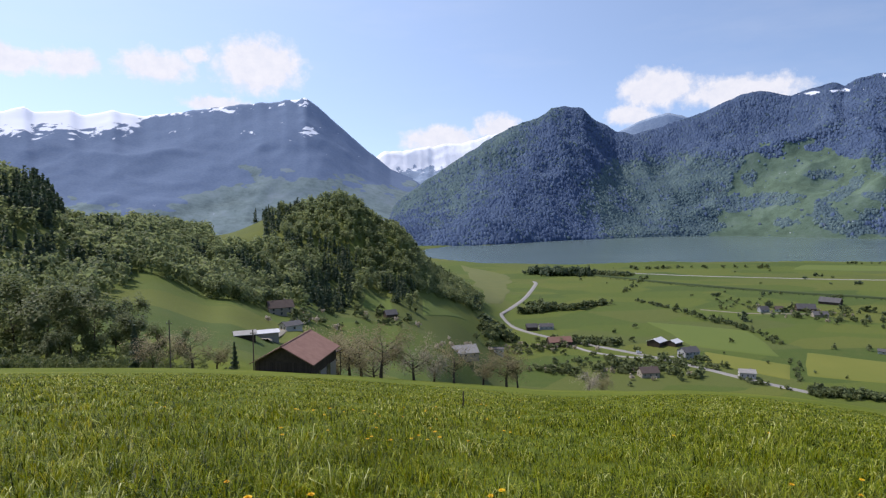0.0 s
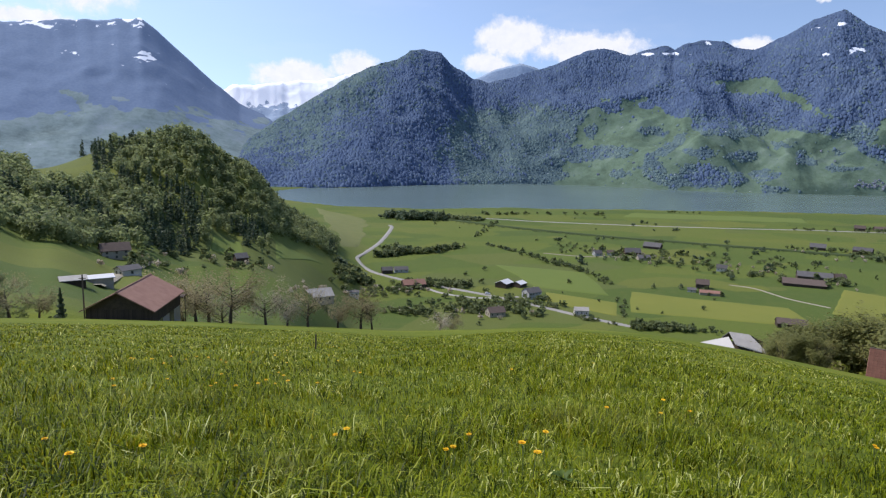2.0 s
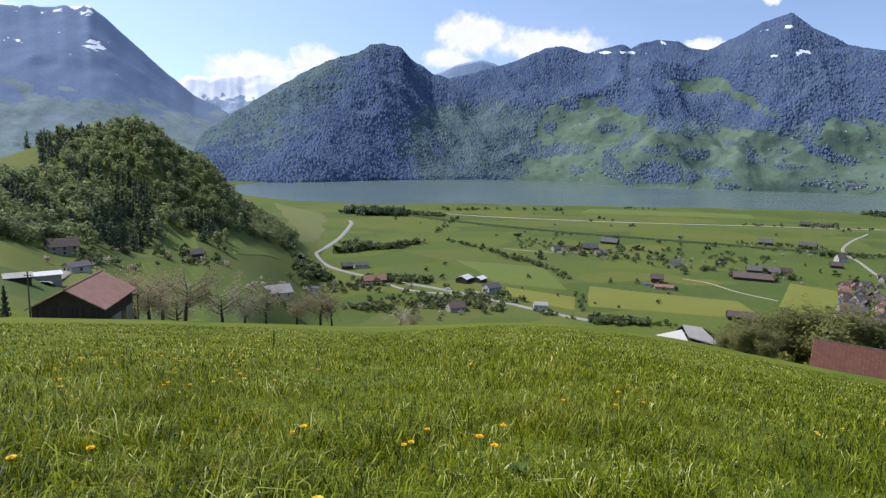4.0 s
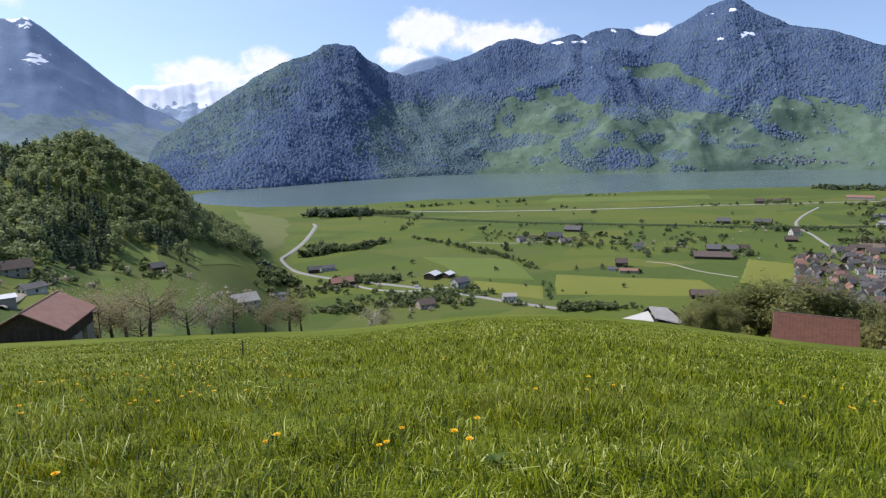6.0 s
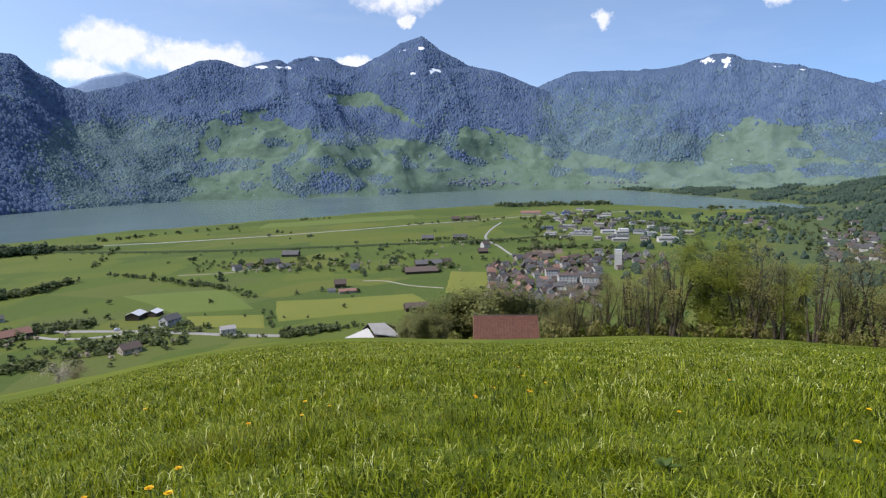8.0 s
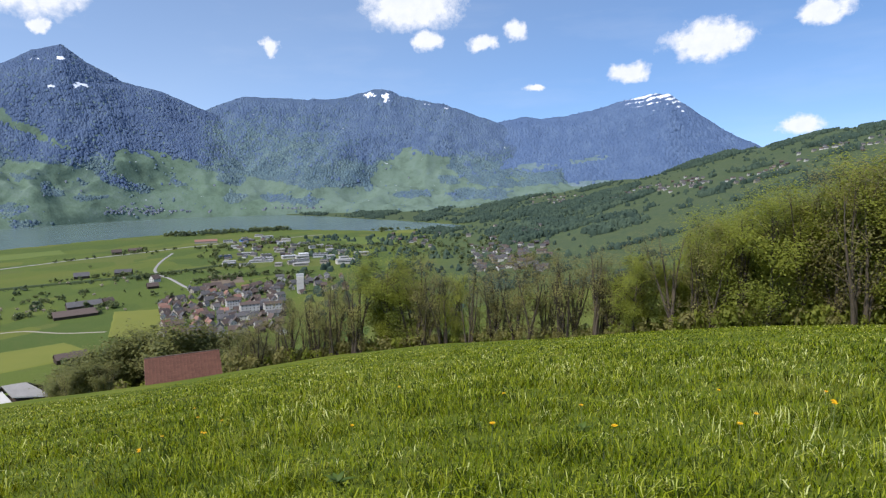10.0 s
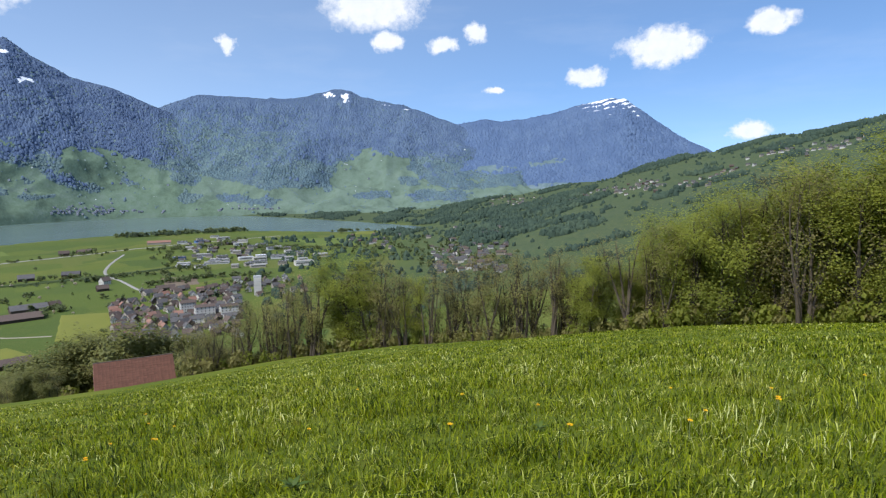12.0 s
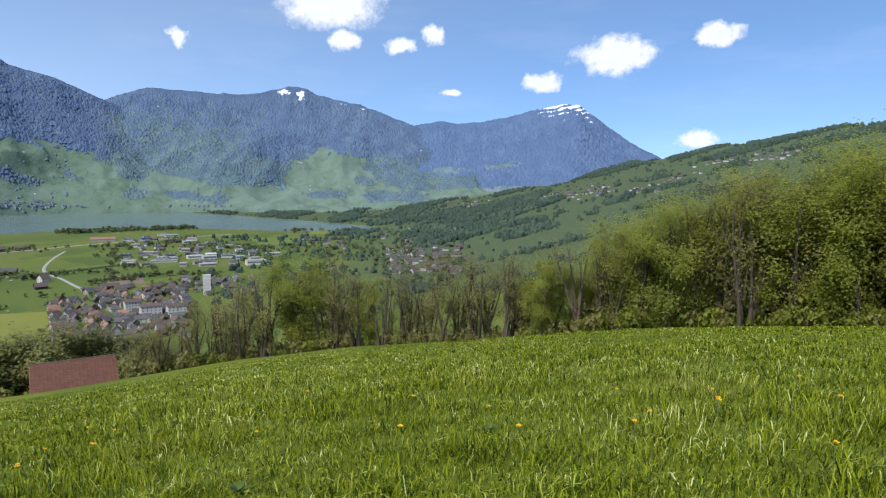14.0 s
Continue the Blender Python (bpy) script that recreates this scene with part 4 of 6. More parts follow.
hill_woods()


# ---- detailed trees ----
def tree(name, label, height, width, seed, leaf, bark, n_leaf, leaf_size, first=0.28, limbs=15, rise=0.9, trunk_r=0.16, stems=1, group="", category="tree"):
    """A tree with a tapered trunk, limbs and twigs, and leaf sprays round the outer twigs."""
    rg = np.random.default_rng(seed)
    root = thing(name, Matrix.Identity(4), label, category, group)
    g, tips = Geo(), []
    for s in range(stems):
        lean = rg.normal(0, 0.05 + 0.05 * (stems > 1), 2)
        x0, y0 = (rg.normal(0, 0.35, 2) if stems > 1 else (0, 0))
        H = height * rg.uniform(0.82, 1.0)
        path = [(x0 + lean[0] * t * H + 0.12 * math.sin(5 * t + s), y0 + lean[1] * t * H + 0.12 * math.cos(4 * t + s), H * t * 0.93 - 0.5 * (t == 0)) for t in np.linspace(0, 1, 7)]
        rr = trunk_r / (stems ** 0.4)
        g.tube(path, [rr * 0.95 * (1.25 - 1.15 * t) for t in np.linspace(0, 1, 7)], 7)
        for i in range(limbs // stems):
            t = first + (0.97 - first) * (i + rg.uniform(0, 0.8)) / (limbs // stems)
            k = min(int(t * 6), 5)
            f = t * 6 - k
            o = np.array(path[k]) * (1 - f) + np.array(path[k + 1]) * f
            a = rg.uniform(0, 2 * np.pi)
            reach = width * 0.5 * (0.45 + 0.75 * math.sin(math.pi * min(1, (1 - t) / (1 - first) * 0.8 + 0.15))) * rg.uniform(0.7, 1.1)
            d = np.array([math.cos(a), math.sin(a), rise * rg.uniform(0.6, 1.4)])
            d /= np.linalg.norm(d)
            mid, end = o + d * reach * 0.5 + rg.normal(0, 0.05 * reach, 3), o + d * reach + np.array([0, 0, 0.12 * reach])
            br = rr * 0.42 * (1.1 - t * 0.7)
            g.tube([o, mid, end], [br, br * 0.6, br * 0.2], 4)
            tips += [mid, end, end]
            for q in range(3):
                s0 = mid + (end - mid) * rg.uniform(0, 0.8)
                e0 = s0 + (d + rg.normal(0, 0.6, 3)) * reach * 0.35
                g.tube([s0, e0], [br * 0.4, br * 0.12], 3)
                tips += [e0, e0, (s0 + e0) / 2]
    part("trunk", g, bark, root)
    tips = np.array(tips)
    c = tips[rg.integers(0, len(tips), n_leaf)] + rg.normal(0, width * 0.075, (n_leaf, 3))
    out = c - np.array([0, 0, height * 0.5])
    v, f = quads_at(c, out / (np.linalg.norm(out, axis=1)[:, None] + 1e-6) + np.array([0, 0, 0.4]), leaf_size, rg)
    crown = mesh_from("crown", v, f, leaf, False, root)
    return root


def wood_edge():
    """The strip of young trees along the meadow's far edge."""
    kinds = [
        tree("beech", "tall slim beech with fresh yellow-green leaves at the wood's edge", 13, 5.6, 501, LEAF_SPRING, BARK, 11000, 0.085, 0.05, 26, group="trees at the wood's edge"),
        tree("beech", "broad beech in fresh green leaf at the wood's edge", 13, 7.0, 502, LEAF_SPRING, BARK, 14000, 0.09, 0.03, 28, group="trees at the wood's edge"),
        tree("ash", "slender ash with bare stems and few brown buds", 13, 3.8, 503, LEAF_OLIVE, BARK_DARK, 1250, 0.085, 0.2, 30, 2.2, 0.27, 4, group="trees at the wood's edge"),
        tree("hornbeam", "thin many-stemmed hornbeam with sparse olive leaves", 12, 4.6, 504, LEAF_OLIVE, BARK_DARK, 2000, 0.09, 0.1, 32, 1.7, 0.27, 5, group="trees at the wood's edge"),
        tree("maple", "young maple with thin olive-green spring foliage", 12.5, 5.2, 505, LEAF_OLIVE, BARK_DARK, 3600, 0.095, 0.1, 28, 1.4, 0.21, 3, group="trees at the wood's edge"),
        tree("hazel", "bushy olive-green hazel in the hollow beside the shed", 8, 7.0, 506, LEAF_HAZEL, BARK_DARK, 4200, 0.19, 0.05, 26, 1.1, 0.13, 3, group="trees at the wood's edge"),
    ]
    rng = np.random.default_rng(77)
    used = set()
    top = [(40, -14.6), (47, -13.2), (52, -13.0), (57, -12.2), (59.6, -10.3), (62, -9.0), (65, -7.9), (71, -6.1), (78, -7.3), (83, -7.1), (88, -5.9), (93, -5.8), (95.7, -4.4), (100.4, -3.3), (104.8, -1.0), (110.7, 1.1), (115, 1.9), (122, 2.8), (130, 3.2)]
    az = 56.0
    while az < 128:
        for row in range(3 if az > 98 else 2):
            a = az + rng.uniform(-0.8, 0.8) + row * 0.5
            rb = float(lerp(a, BROW_R))
            r = rb + (4, 9, 16)[row] + rng.uniform(-2, 2)
            p = at(a, r)
            h = EYE + r * math.tan(radians(float(lerp(a, top)) + 0.3 - 1.5 * rng.uniform() ** 1.4)) - p.z
            h *= (1.0, 0.78 if a < 98 else 1.0, 0.97)[row]
            if h < 3:
                continue
            lush = 0.66 if a > 98 else (0.35 if 92 < a else 0.08)
            if 69.5 < a < 72.5 or 94.5 < a < 97:
                lush = 0.5
            k = int(rng.integers(0, 2)) if rng.uniform() < lush else int(rng.integers(2, 5))
            s = h / (13, 13, 13, 12, 12.5)[k]
            m = scaled(p, rng.uniform(0, 6.28), s * rng.uniform(1.0, 1.45), s)
            if k not in used:
                kinds[k].matrix_basis = m
                used.add(k)
            else:
                place_copy(kinds[k], m)
        az += 1.35 if az < 95 else 1.5
    # the belt of small trees in the hollow round the shed
    belt = [(41.5, -14.6), (42.2, -13.9), (44.5, -12.9), (46.5, -12.7), (48.4, -12.2), (51.5, -11.8), (54.1, -12.3), (56.6, -12.6), (57.4, -13.2), (60.5, -13.4)]
    for i in range(64):
        a = 42.3 + 18 * (i % 32 + rng.uniform(-0.5, 0.5)) / 32
        r = (112 if i < 32 else 132) + rng.uniform(-6, 9)
        if 46.5 < a < 56.5 and i < 32:
            continue
        p = at(a, r)
        h = EYE + r * math.tan(radians(float(lerp(a, belt)) - 0.9 * rng.uniform() - 0.6 * (i < 32))) - p.z
        if h < 2:
            continue
        k = int(rng.choice([5, 5, 5, 3, 4]))
        s = h / (13, 13, 13, 12, 12.5, 8)[k]
        m = scaled(p, rng.uniform(0, 6.28), s * rng.uniform(0.9, 1.3), s)
        if k not in used:
            kinds[k].matrix_basis = m
            used.add(k)
        else:
            place_copy(kinds[k], m)
    for k in set(range(6)) - used:
        kinds[k].matrix_basis = scaled(at(100 + k, 85), 0, 1)


def place_copy(ob, m):
    """A copy of a thing whose first specimen may itself be scaled."""
    c = copy_thing(ob, Matrix.Identity(4))
    c.matrix_basis = m
    return c


wood_edge()


def hedge_belt():
    """Low shrubs under the wood's edge and in the hollow behind the shed."""
    n = 900
    az = rng.uniform(40, 126, n)
    rb = lerp(az, BROW_R)
    r = rb + rng.uniform(1, 14, n) + np.where(az < 56, 24, 0)
    p = grounded(az, r)
    lim = lerp(az, [(40, -14.9), (46, -14.0), (50, -13.2), (58, -12.4), (66, -12.0), (80, -11.8), (92, -10.6), (100, -8.6), (126, -6.0)])
    h = EYE + r * np.tan(np.radians(lim)) - p[:, 2]
    h = np.clip(h * rng.uniform(0.12, 0.65, n) * np.where((az > 60) & (az < 95), 0.85, 1.0), 0.5, 6)
    lush = rng.uniform(size=n) < np.where(az > 96, 0.6, 0.2)
    scatter("green_undergrowth", "fresh green shrubs along the wood's edge", "shrubs", SHRUB, p[lush], h[lush], LEAF_SPRING, rng, (0.5, 0.9))
    p, h = p[~lush], h[~lush]
    scatter("undergrowth", "olive spring shrubs along the wood's edge", "shrubs", SHRUB, p, h, LEAF_OLIVE, rng, (0.5, 0.9))


hedge_belt()


def side_scrub():
    """Scrub under the trees between the meadow and the wooded hill."""
    n = 420
    az, r = rng.uniform(-46, -19, n), rng.uniform(118, 175, n)
    p = grounded(az, r)
    scatter("scrub", "dull green scrub under the trees at the meadow's edge", "shrubs", SHRUB, p, rng.uniform(0.8, 3.2, n) * lerp(az, [(-46, 1.3), (-27, 1.0), (-19, 0.4)]), LEAF_VALLEY, rng, (0.6, 1.0))


side_scrub()


def fruit_trees():
    pale = tree("fruit_tree", "old cherry tree with fading pale blossom in the meadow", 6.5, 8.4, 521, BLOSSOM, BARK_DARK, 2400, 0.15, 0.30, 18, 0.5, 0.28, group="fruit trees by the barn")
    green = tree("fruit_tree", "old fruit tree with brownish young leaves in the meadow", 6.5, 8.2, 522, LEAF_FRUIT, BARK_DARK, 2100, 0.15, 0.30, 18, 0.5, 0.28, group="fruit trees by the barn")
    spots = [(-5.9, 112, 7.2, 1), (-2.9, 112, 5.8, 0), (-1.0, 113, 4.4, 0), (0.9, 112, 5.4, 1), (3.6, 113, 4.6, 1), (5.8, 113, 5.4, 1), (6.8, 113, 4.2, 1), (-7.8, 122, 6.5, 1), (-8.8, 133, 8.2, 1), (-9.9, 140, 9.5, 1),
             (13.3, 118, 3.2, 0), (14.4, 119, 3.0, 1), (-22.4, 120, 5.6, 1), (-20.4, 122, 4.2, 1), (-25.5, 124, 5.0, 1), (-6.6, 138, 7.0, 0)]
    seen = set()
    for az, r, h, k in spots:
        m = scaled(at(az, r, -0.1), rng.uniform(0, 6.28), h / 6.5)
        if k in seen:
            place_copy((pale, green)[k], m)
        else:
            (pale, green)[k].matrix_basis = m
            seen.add(k)


fruit_trees()


def near_side_trees():
    """Trees between the barn and the wooded hill."""
    leafy = tree("broadleaf_tree", "large tree in young dull-green leaf below the wooded hill", 13, 8.5, 531, LEAF_VALLEY, BARK_DARK, 2600, 0.34, 0.15, 16, 0.8, 0.22, group="trees beside the barn")
    spruce = thing("spruce", Matrix.Identity(4), "dark narrow spruce beside the barn", "tree", "trees beside the barn")
    part("trunk", Geo().tube([(0, 0, -0.4), (0, 0, 9.6)], [0.18, 0.03], 6), BARK_DARK, spruce)
    v, f = crown_cloud(1100, 10, 3.6, 541, 0.1, cone=1.0, size=0.34)
    mesh_from("crown", v, f, LEAF_FIR, False, spruce)
    spots = [(-37, 150, 13, 0), (-35, 165, 15, 0), (-33, 150, 14, 0), (-31.3, 160, 13, 0), (-29.6, 150, 12, 0), (-28.2, 165, 11, 0), (-26.4, 150, 9.5, 0), (-38.5, 140, 14, 0), (-34, 185, 15, 0), (-30.2, 190, 14, 0), (-36.5, 200, 15, 0), (-27, 190, 12, 0),
             (-18.9, 116, 5.2, 1), (-26.8, 132, 9.5, 1), (-41, 150, 15, 0), (-24.9, 160, 7, 0), (-32.2, 140, 7, 0), (-23.2, 165, 6, 0)]
    seen = set()
    for az, r, h, k in spots:
        m = scaled(at(az, r, -0.2), rng.uniform(0, 6.28), h / (13, 10)[k])
        if k in seen:
            place_copy((leafy, spruce)[k], m)
        else:
            (leafy, spruce)[k].matrix_basis = m
            seen.add(k)


near_side_trees()


# ---- the meadow's grass and flowers ----
def grass_mat():
    m, add, calc = material("grass_blades")
    geo = add("NewGeometry")
    n = add("TexNoise", {"Vector": geo.outputs["Position"], "Scale": 0.5, "Detail": 4.0, "Roughness": 0.65})
    n2 = add("TexNoise", {"Vector": geo.outputs["Position"], "Scale": 0.07, "Detail": 2.0})
    f = calc("ADD", calc("MULTIPLY", n.outputs[0], 0.36), calc("MULTIPLY", geo.outputs["Random Per Island"], 0.66))
    f = calc("ADD", f, calc("MULTIPLY", n2.outputs[0], 0.18))
    # Palest tones: straw-coloured blades, and glints painted in at random.
    col = ramp(add, f, [(0.32, (0.016, 0.030, 0.001)), (0.52, (0.105, 0.138, 0.002)), (0.74, (0.212, 0.238, 0.004)), (0.87, (0.350, 0.350, 0.035)), (0.94, (0.70, 0.67, 0.30))])
    dry = add("TexNoise", {"Vector": geo.outputs["Position"], "Scale": 0.33, "Detail": 5.0, "Roughness": 0.7})
    col = add("MixRGB", {"Fac": ramp(add, dry.outputs[0], [(0.56, (0, 0, 0)), (0.72, (0.65, 0.65, 0.65))]), "Color1": col, "Color2": (0.27, 0.25, 0.055, 1)}).outputs[0]
    # light that passes through a blade comes out yellower than what it throws back
    back = add("VectorMath", {0: col, 1: (0.93, 1.04, 1.1)}, operation="MULTIPLY").outputs[0]
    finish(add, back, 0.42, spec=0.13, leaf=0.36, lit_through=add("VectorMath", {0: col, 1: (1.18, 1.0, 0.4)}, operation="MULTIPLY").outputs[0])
    return m


def blades():
    """Grass blades over the meadow, bent and bundled in tufts, thinning with distance."""
    tufts, per = 104000, 4
    az = rng.uniform(-46, 126, tufts)
    lo, hi = math.sqrt(2.8), math.sqrt(72.0)
    r = rng.uniform(lo, hi, tufts) ** 2
    x0, y0 = r * np.sin(np.radians(az)), r * np.cos(np.radians(az))
    lush = fbm(x0 / 1.1, y0 / 1.1, 3, 601) + 0.5 * (fbm(x0 / 9, y0 / 9, 3, 611) - 0.5)
    hgt = (0.12 + 0.22 * smooth(0.38, 0.70, lush)) * rng.uniform(0.75, 1.3, tufts)
    lean0 = rng.uniform(0, 2 * np.pi, tufts)
    X, Y, Rr = np.repeat(x0, per), np.repeat(y0, per), np.repeat(r, per)
    n = tufts * per
    spread = 0.05 + 0.006 * Rr
    X, Y = X + rng.normal(size=n) * spread, Y + rng.normal(size=n) * spread
    h = np.repeat(hgt, per) * rng.uniform(0.55, 1.25, n) * lerp(Rr, [(3, 1.0), (14, 0.85), (35, 0.55), (72, 0.28)])
    w = np.maximum(0.0058, 0.00058 * Rr) * rng.uniform(0.5, 1.5, n)
    a = np.repeat(lean0, per) + rng.normal(0, 0.9, n)
    bend = h * rng.uniform(0.25, 1.75, n)
    dx, dy = np.cos(a), np.sin(a)
    side = a + np.pi / 2 + rng.normal(0, 0.5, n)
    sx, sy = np.cos(side) * w, np.sin(side) * w
    z = ground(X, Y) - 0.02
    b1 = np.stack([X - sx, Y - sy, z], 1)
    b2 = np.stack([X + sx, Y + sy, z], 1)
    mx, my, mz = X + dx * bend * 0.38, Y + dy * bend * 0.38, z + h * 0.74
    m1 = np.stack([mx - sx * 0.8, my - sy * 0.8, mz], 1)
    m2 = np.stack([mx + sx * 0.8, my + sy * 0.8, mz], 1)
    tip = np.stack([X + dx * bend, Y + dy * bend, z + h * np.maximum(1 - 0.33 * (bend / h) ** 2, 0.3)], 1)
    v = np.stack([b1, b2, m2, m1, tip], 1).reshape(-1, 3)
    i = np.arange(n)[:, None] * 5
    f = np.concatenate([i + np.array([[0, 1, 2]]), i + np.array([[0, 2, 3]]), i + np.array([[3, 2, 4]])])
    ob = mesh_from("grass", v, f, grass_mat(), True)
    tagged(ob, "tall uneven spring grass with pale bent tips", "grass", kind="stuff")


blades()


def in_meadow(az, el, up):
    """A place that many metres above the meadow on the line of sight."""
    r = np.geomspace(2.5, 110, 3000)
    x, y = r * math.sin(radians(az)), r * math.cos(radians(az))
    i = int(np.argmin(np.abs(ground(x, y) + up - EYE - r * math.tan(radians(el)))))
    return Vector((x[i], y[i], float(ground(x[i], y[i]))))


def dandelion(height, seed):
    rg = random.Random(seed)
    root = thing("dandelion", Matrix.Identity(4), "yellow dandelion in flower on a thin stem in the grass", "flower", "dandelions in the meadow")
    part("stem", Geo().tube([(0, 0, -0.03), (0.01, 0.0, height * 0.6), (0.02, 0.01, height)], [0.004, 0.0035, 0.003], 5), STEM, root)
    g = Geo()
    for ring, (n, r0, up) in enumerate(((16, 0.026, 0.004), (12, 0.019, 0.010), (8, 0.011, 0.014))):
        for k in range(n):
            a = 2 * math.pi * (k + 0.5 * ring) / n + rg.uniform(-0.1, 0.1)
            c, s = math.cos(a), math.sin(a)
            w = 0.0045
            o = (0.02, 0.01, height)
            g.put([(o[0] - s * w * 0.4, o[1] + c * w * 0.4, o[2]), (o[0] + s * w * 0.4, o[1] - c * w * 0.4, o[2]), (o[0] + c * r0 + s * w, o[1] + s * r0 - c * w, o[2] + up), (o[0] + c * r0 - s * w, o[1] + s * r0 + c * w, o[2] + up + 0.002)], [(0, 1, 2, 3)])
    part("flower_head", g, PETAL, root)
    return root


def dandelions():
    spots = [(-24.8, -16.1), (-25.3, -15.9), (-10.6, -17.6), (-15.2, -19.1), (-1.5, -19.7), (-0.4, -20.7), (2.2, -20.7), (-6.2, -18.7), (-18.3, -24.1), (-12.3, -24.9), (-19.9, -22.5), (7.0, -31.3), (16.0, -26.2), (17.4, -25.4),
             (23.7, -25.9), (24.5, -24.8), (37.0, -20.9), (5.4, -25.0), (11.8, -31.5), (52.1, -20.1), (-7.5, -18.0), (-3.2, -20.7), (14.9, -26.4), (22.7, -25.9), (4.5, -25.1), (56.6, -19.5), (55.5, -20.1), (50.7, -20.9), (34.5, -21.4),
             (82.0, -20.9), (29.8, -21.7), (108.2, -16.1), (108.6, -16.4), (114.2, -14.4), (55.3, -20.0), (117, -15.2), (-2.6, -20.2), (-1.8, -20.9), (-0.9, -20.0)]
    spots += [(rng.uniform(-15, 7), rng.uniform(-20.6, -17.2)) for _ in range(26)] + [(rng.uniform(20, 118), rng.uniform(-21, -16.5)) for _ in range(16)]
    kinds = [dandelion(0.30, 1), dandelion(0.36, 2)]
    for i, (az, el) in enumerate(spots):
        p = in_meadow(az, el, 0.33)
        m = scaled(p, i * 1.7, (1.15, 1.0, 1.3)[i % 3] * 1.15, 1.0)
        if i < 2:
            kinds[i].matrix_basis = m
        else:
            place_copy(kinds[i % 2], m)


dandelions()


DOCKS = [(-19.2, -22.2), (-11.6, -29.6), (37.8, -28.0), (26.6, -27.6), (68.5, -24.6), (-21.5, -21.0), (90, -20.5)]


def dock(seed):
    """A dark broad-leaved weed: a rosette of long drooping leaves."""
    rg = random.Random(seed)
    root = thing("dock_plant", Matrix.Identity(4), "dark green broad-leaved dock plant in the grass", "plant", "broad-leaved weeds in the meadow")
    for k in range(11):
        a, up, ln = 2 * math.pi * k / 11 + rg.uniform(-0.3, 0.3), rg.uniform(0.5, 1.3), rg.uniform(0.22, 0.36)
        c, s = math.cos(a), math.sin(a)
        v, f = [], []
        for i, t in enumerate((0.0, 0.3, 0.6, 0.85, 1.0)):
            w = 0.055 * math.sin(math.pi * min(1, 0.12 + t * 0.9))
            d, z = ln * t * math.cos(up * (1 - 0.6 * t)), ln * (t * math.sin(up) - 0.45 * t * t) + 0.1
            v += [(c * d - s * w, s * d + c * w, z), (c * d, s * d, z - 0.012), (c * d + s * w, s * d - c * w, z)]
        for i in range(4):
            for j in (0, 1):
                f.append((3 * i + j, 3 * i + j + 1, 3 * i + j + 4, 3 * i + j + 3))
        part("leaf", Geo().put(v, f), LEAF_DOCK, root, smooth_on=True)
    part("stalk", Geo().tube([(0, 0, -0.05), (0, 0, 0.14)], [0.012, 0.008], 5), STEM, root)
    return root


LEAF_DOCK = leaf_mat("dock_leaves", (0.045, 0.085, 0.014), (0.070, 0.115, 0.018), (0.105, 0.15, 0.024), 0.3, 6.0)
docks = [dock(1), dock(2)]
for i, (az, el) in enumerate(DOCKS):
    m = scaled(in_meadow(az, el, 0.12), i * 2.1, (0.5, 0.6, 0.45)[i % 3])
    if i < 2:
        docks[i].matrix_basis = m
    else:
        place_copy(docks[i % 2], m)


# ---- buildings ----
def gable_house(name, label, L, W, H, rise, wall, roof, windows=2, floors=1, chimney=True, category="house", group="", over=0.6, deep=3.0, thick=0.22):
    """A gabled building, its ridge along x, standing on the ground at its own origin."""
    root = thing(name, Matrix.Identity(4), label, category, group)
    x, y = L / 2, W / 2
    g = Geo()
    v = [(-x, -y, -deep), (x, -y, -deep), (x, y, -deep), (-x, y, -deep), (-x, -y, H), (x, -y, H), (x, y, H), (-x, y, H), (-x, 0, H + rise), (x, 0, H + rise)]
    g.put(v, [(0, 1, 5, 4), (2, 3, 7, 6), (1, 2, 6, 9, 5), (3, 0, 4, 8, 7), (0, 3, 2, 1)])
    part("wall", g, wall, root)
    g = Geo()
    k = rise / y
    for s in (-1, 1):
        a, b = (s * (y + over), H - over * k + 0.05), (0, H + rise + 0.05)
        pts = [(sx * (x + over), yy, zz + dz) for dz in (0, thick) for sx in (-1, 1) for yy, zz in (a, b)]
        g.put(pts, [(0, 1, 3, 2), (4, 6, 7, 5), (0, 4, 5, 1), (2, 3, 7, 6), (0, 2, 6, 4), (1, 5, 7, 3)])
    part("roof", g, roof, root)
    if chimney:
        part("chimney", Geo().box(x * 0.4 - 0.3, x * 0.4 + 0.3, 0.4, 1.0, H + rise * 0.6, H + rise + 0.9), WALL_CREAM, root)
    if windows:
        wm = Geo().box(-0.55, 0.55, -0.06, 0.06, -0.7, 0.7).mesh("window", GLASS_DARK)
        for fl in range(floors):
            zz = H * (fl + 0.55) / floors
            for s in (-1, 1):
                for i in range(windows):
                    wx = -x + L * (i + 0.5) / windows
                    w = part("window", wm, None, root)
                    w.location = (wx, s * (y + 0.02), zz)
                for i in (-1, 1):
                    w = part("window", wm, None, root)
                    w.location, w.rotation_euler = (s * (x + 0.02), i * W * 0.22, zz), (0, 0, math.pi / 2)
    return root


def stand(ob, p, az, turn=0.0):
    """Put a building at a place, its ridge across the line of sight at that azimuth, turned by so many degrees."""
    ob.matrix_basis = Matrix.Translation(p) @ Matrix.Rotation(radians(-az + turn), 4, "Z")
    return ob


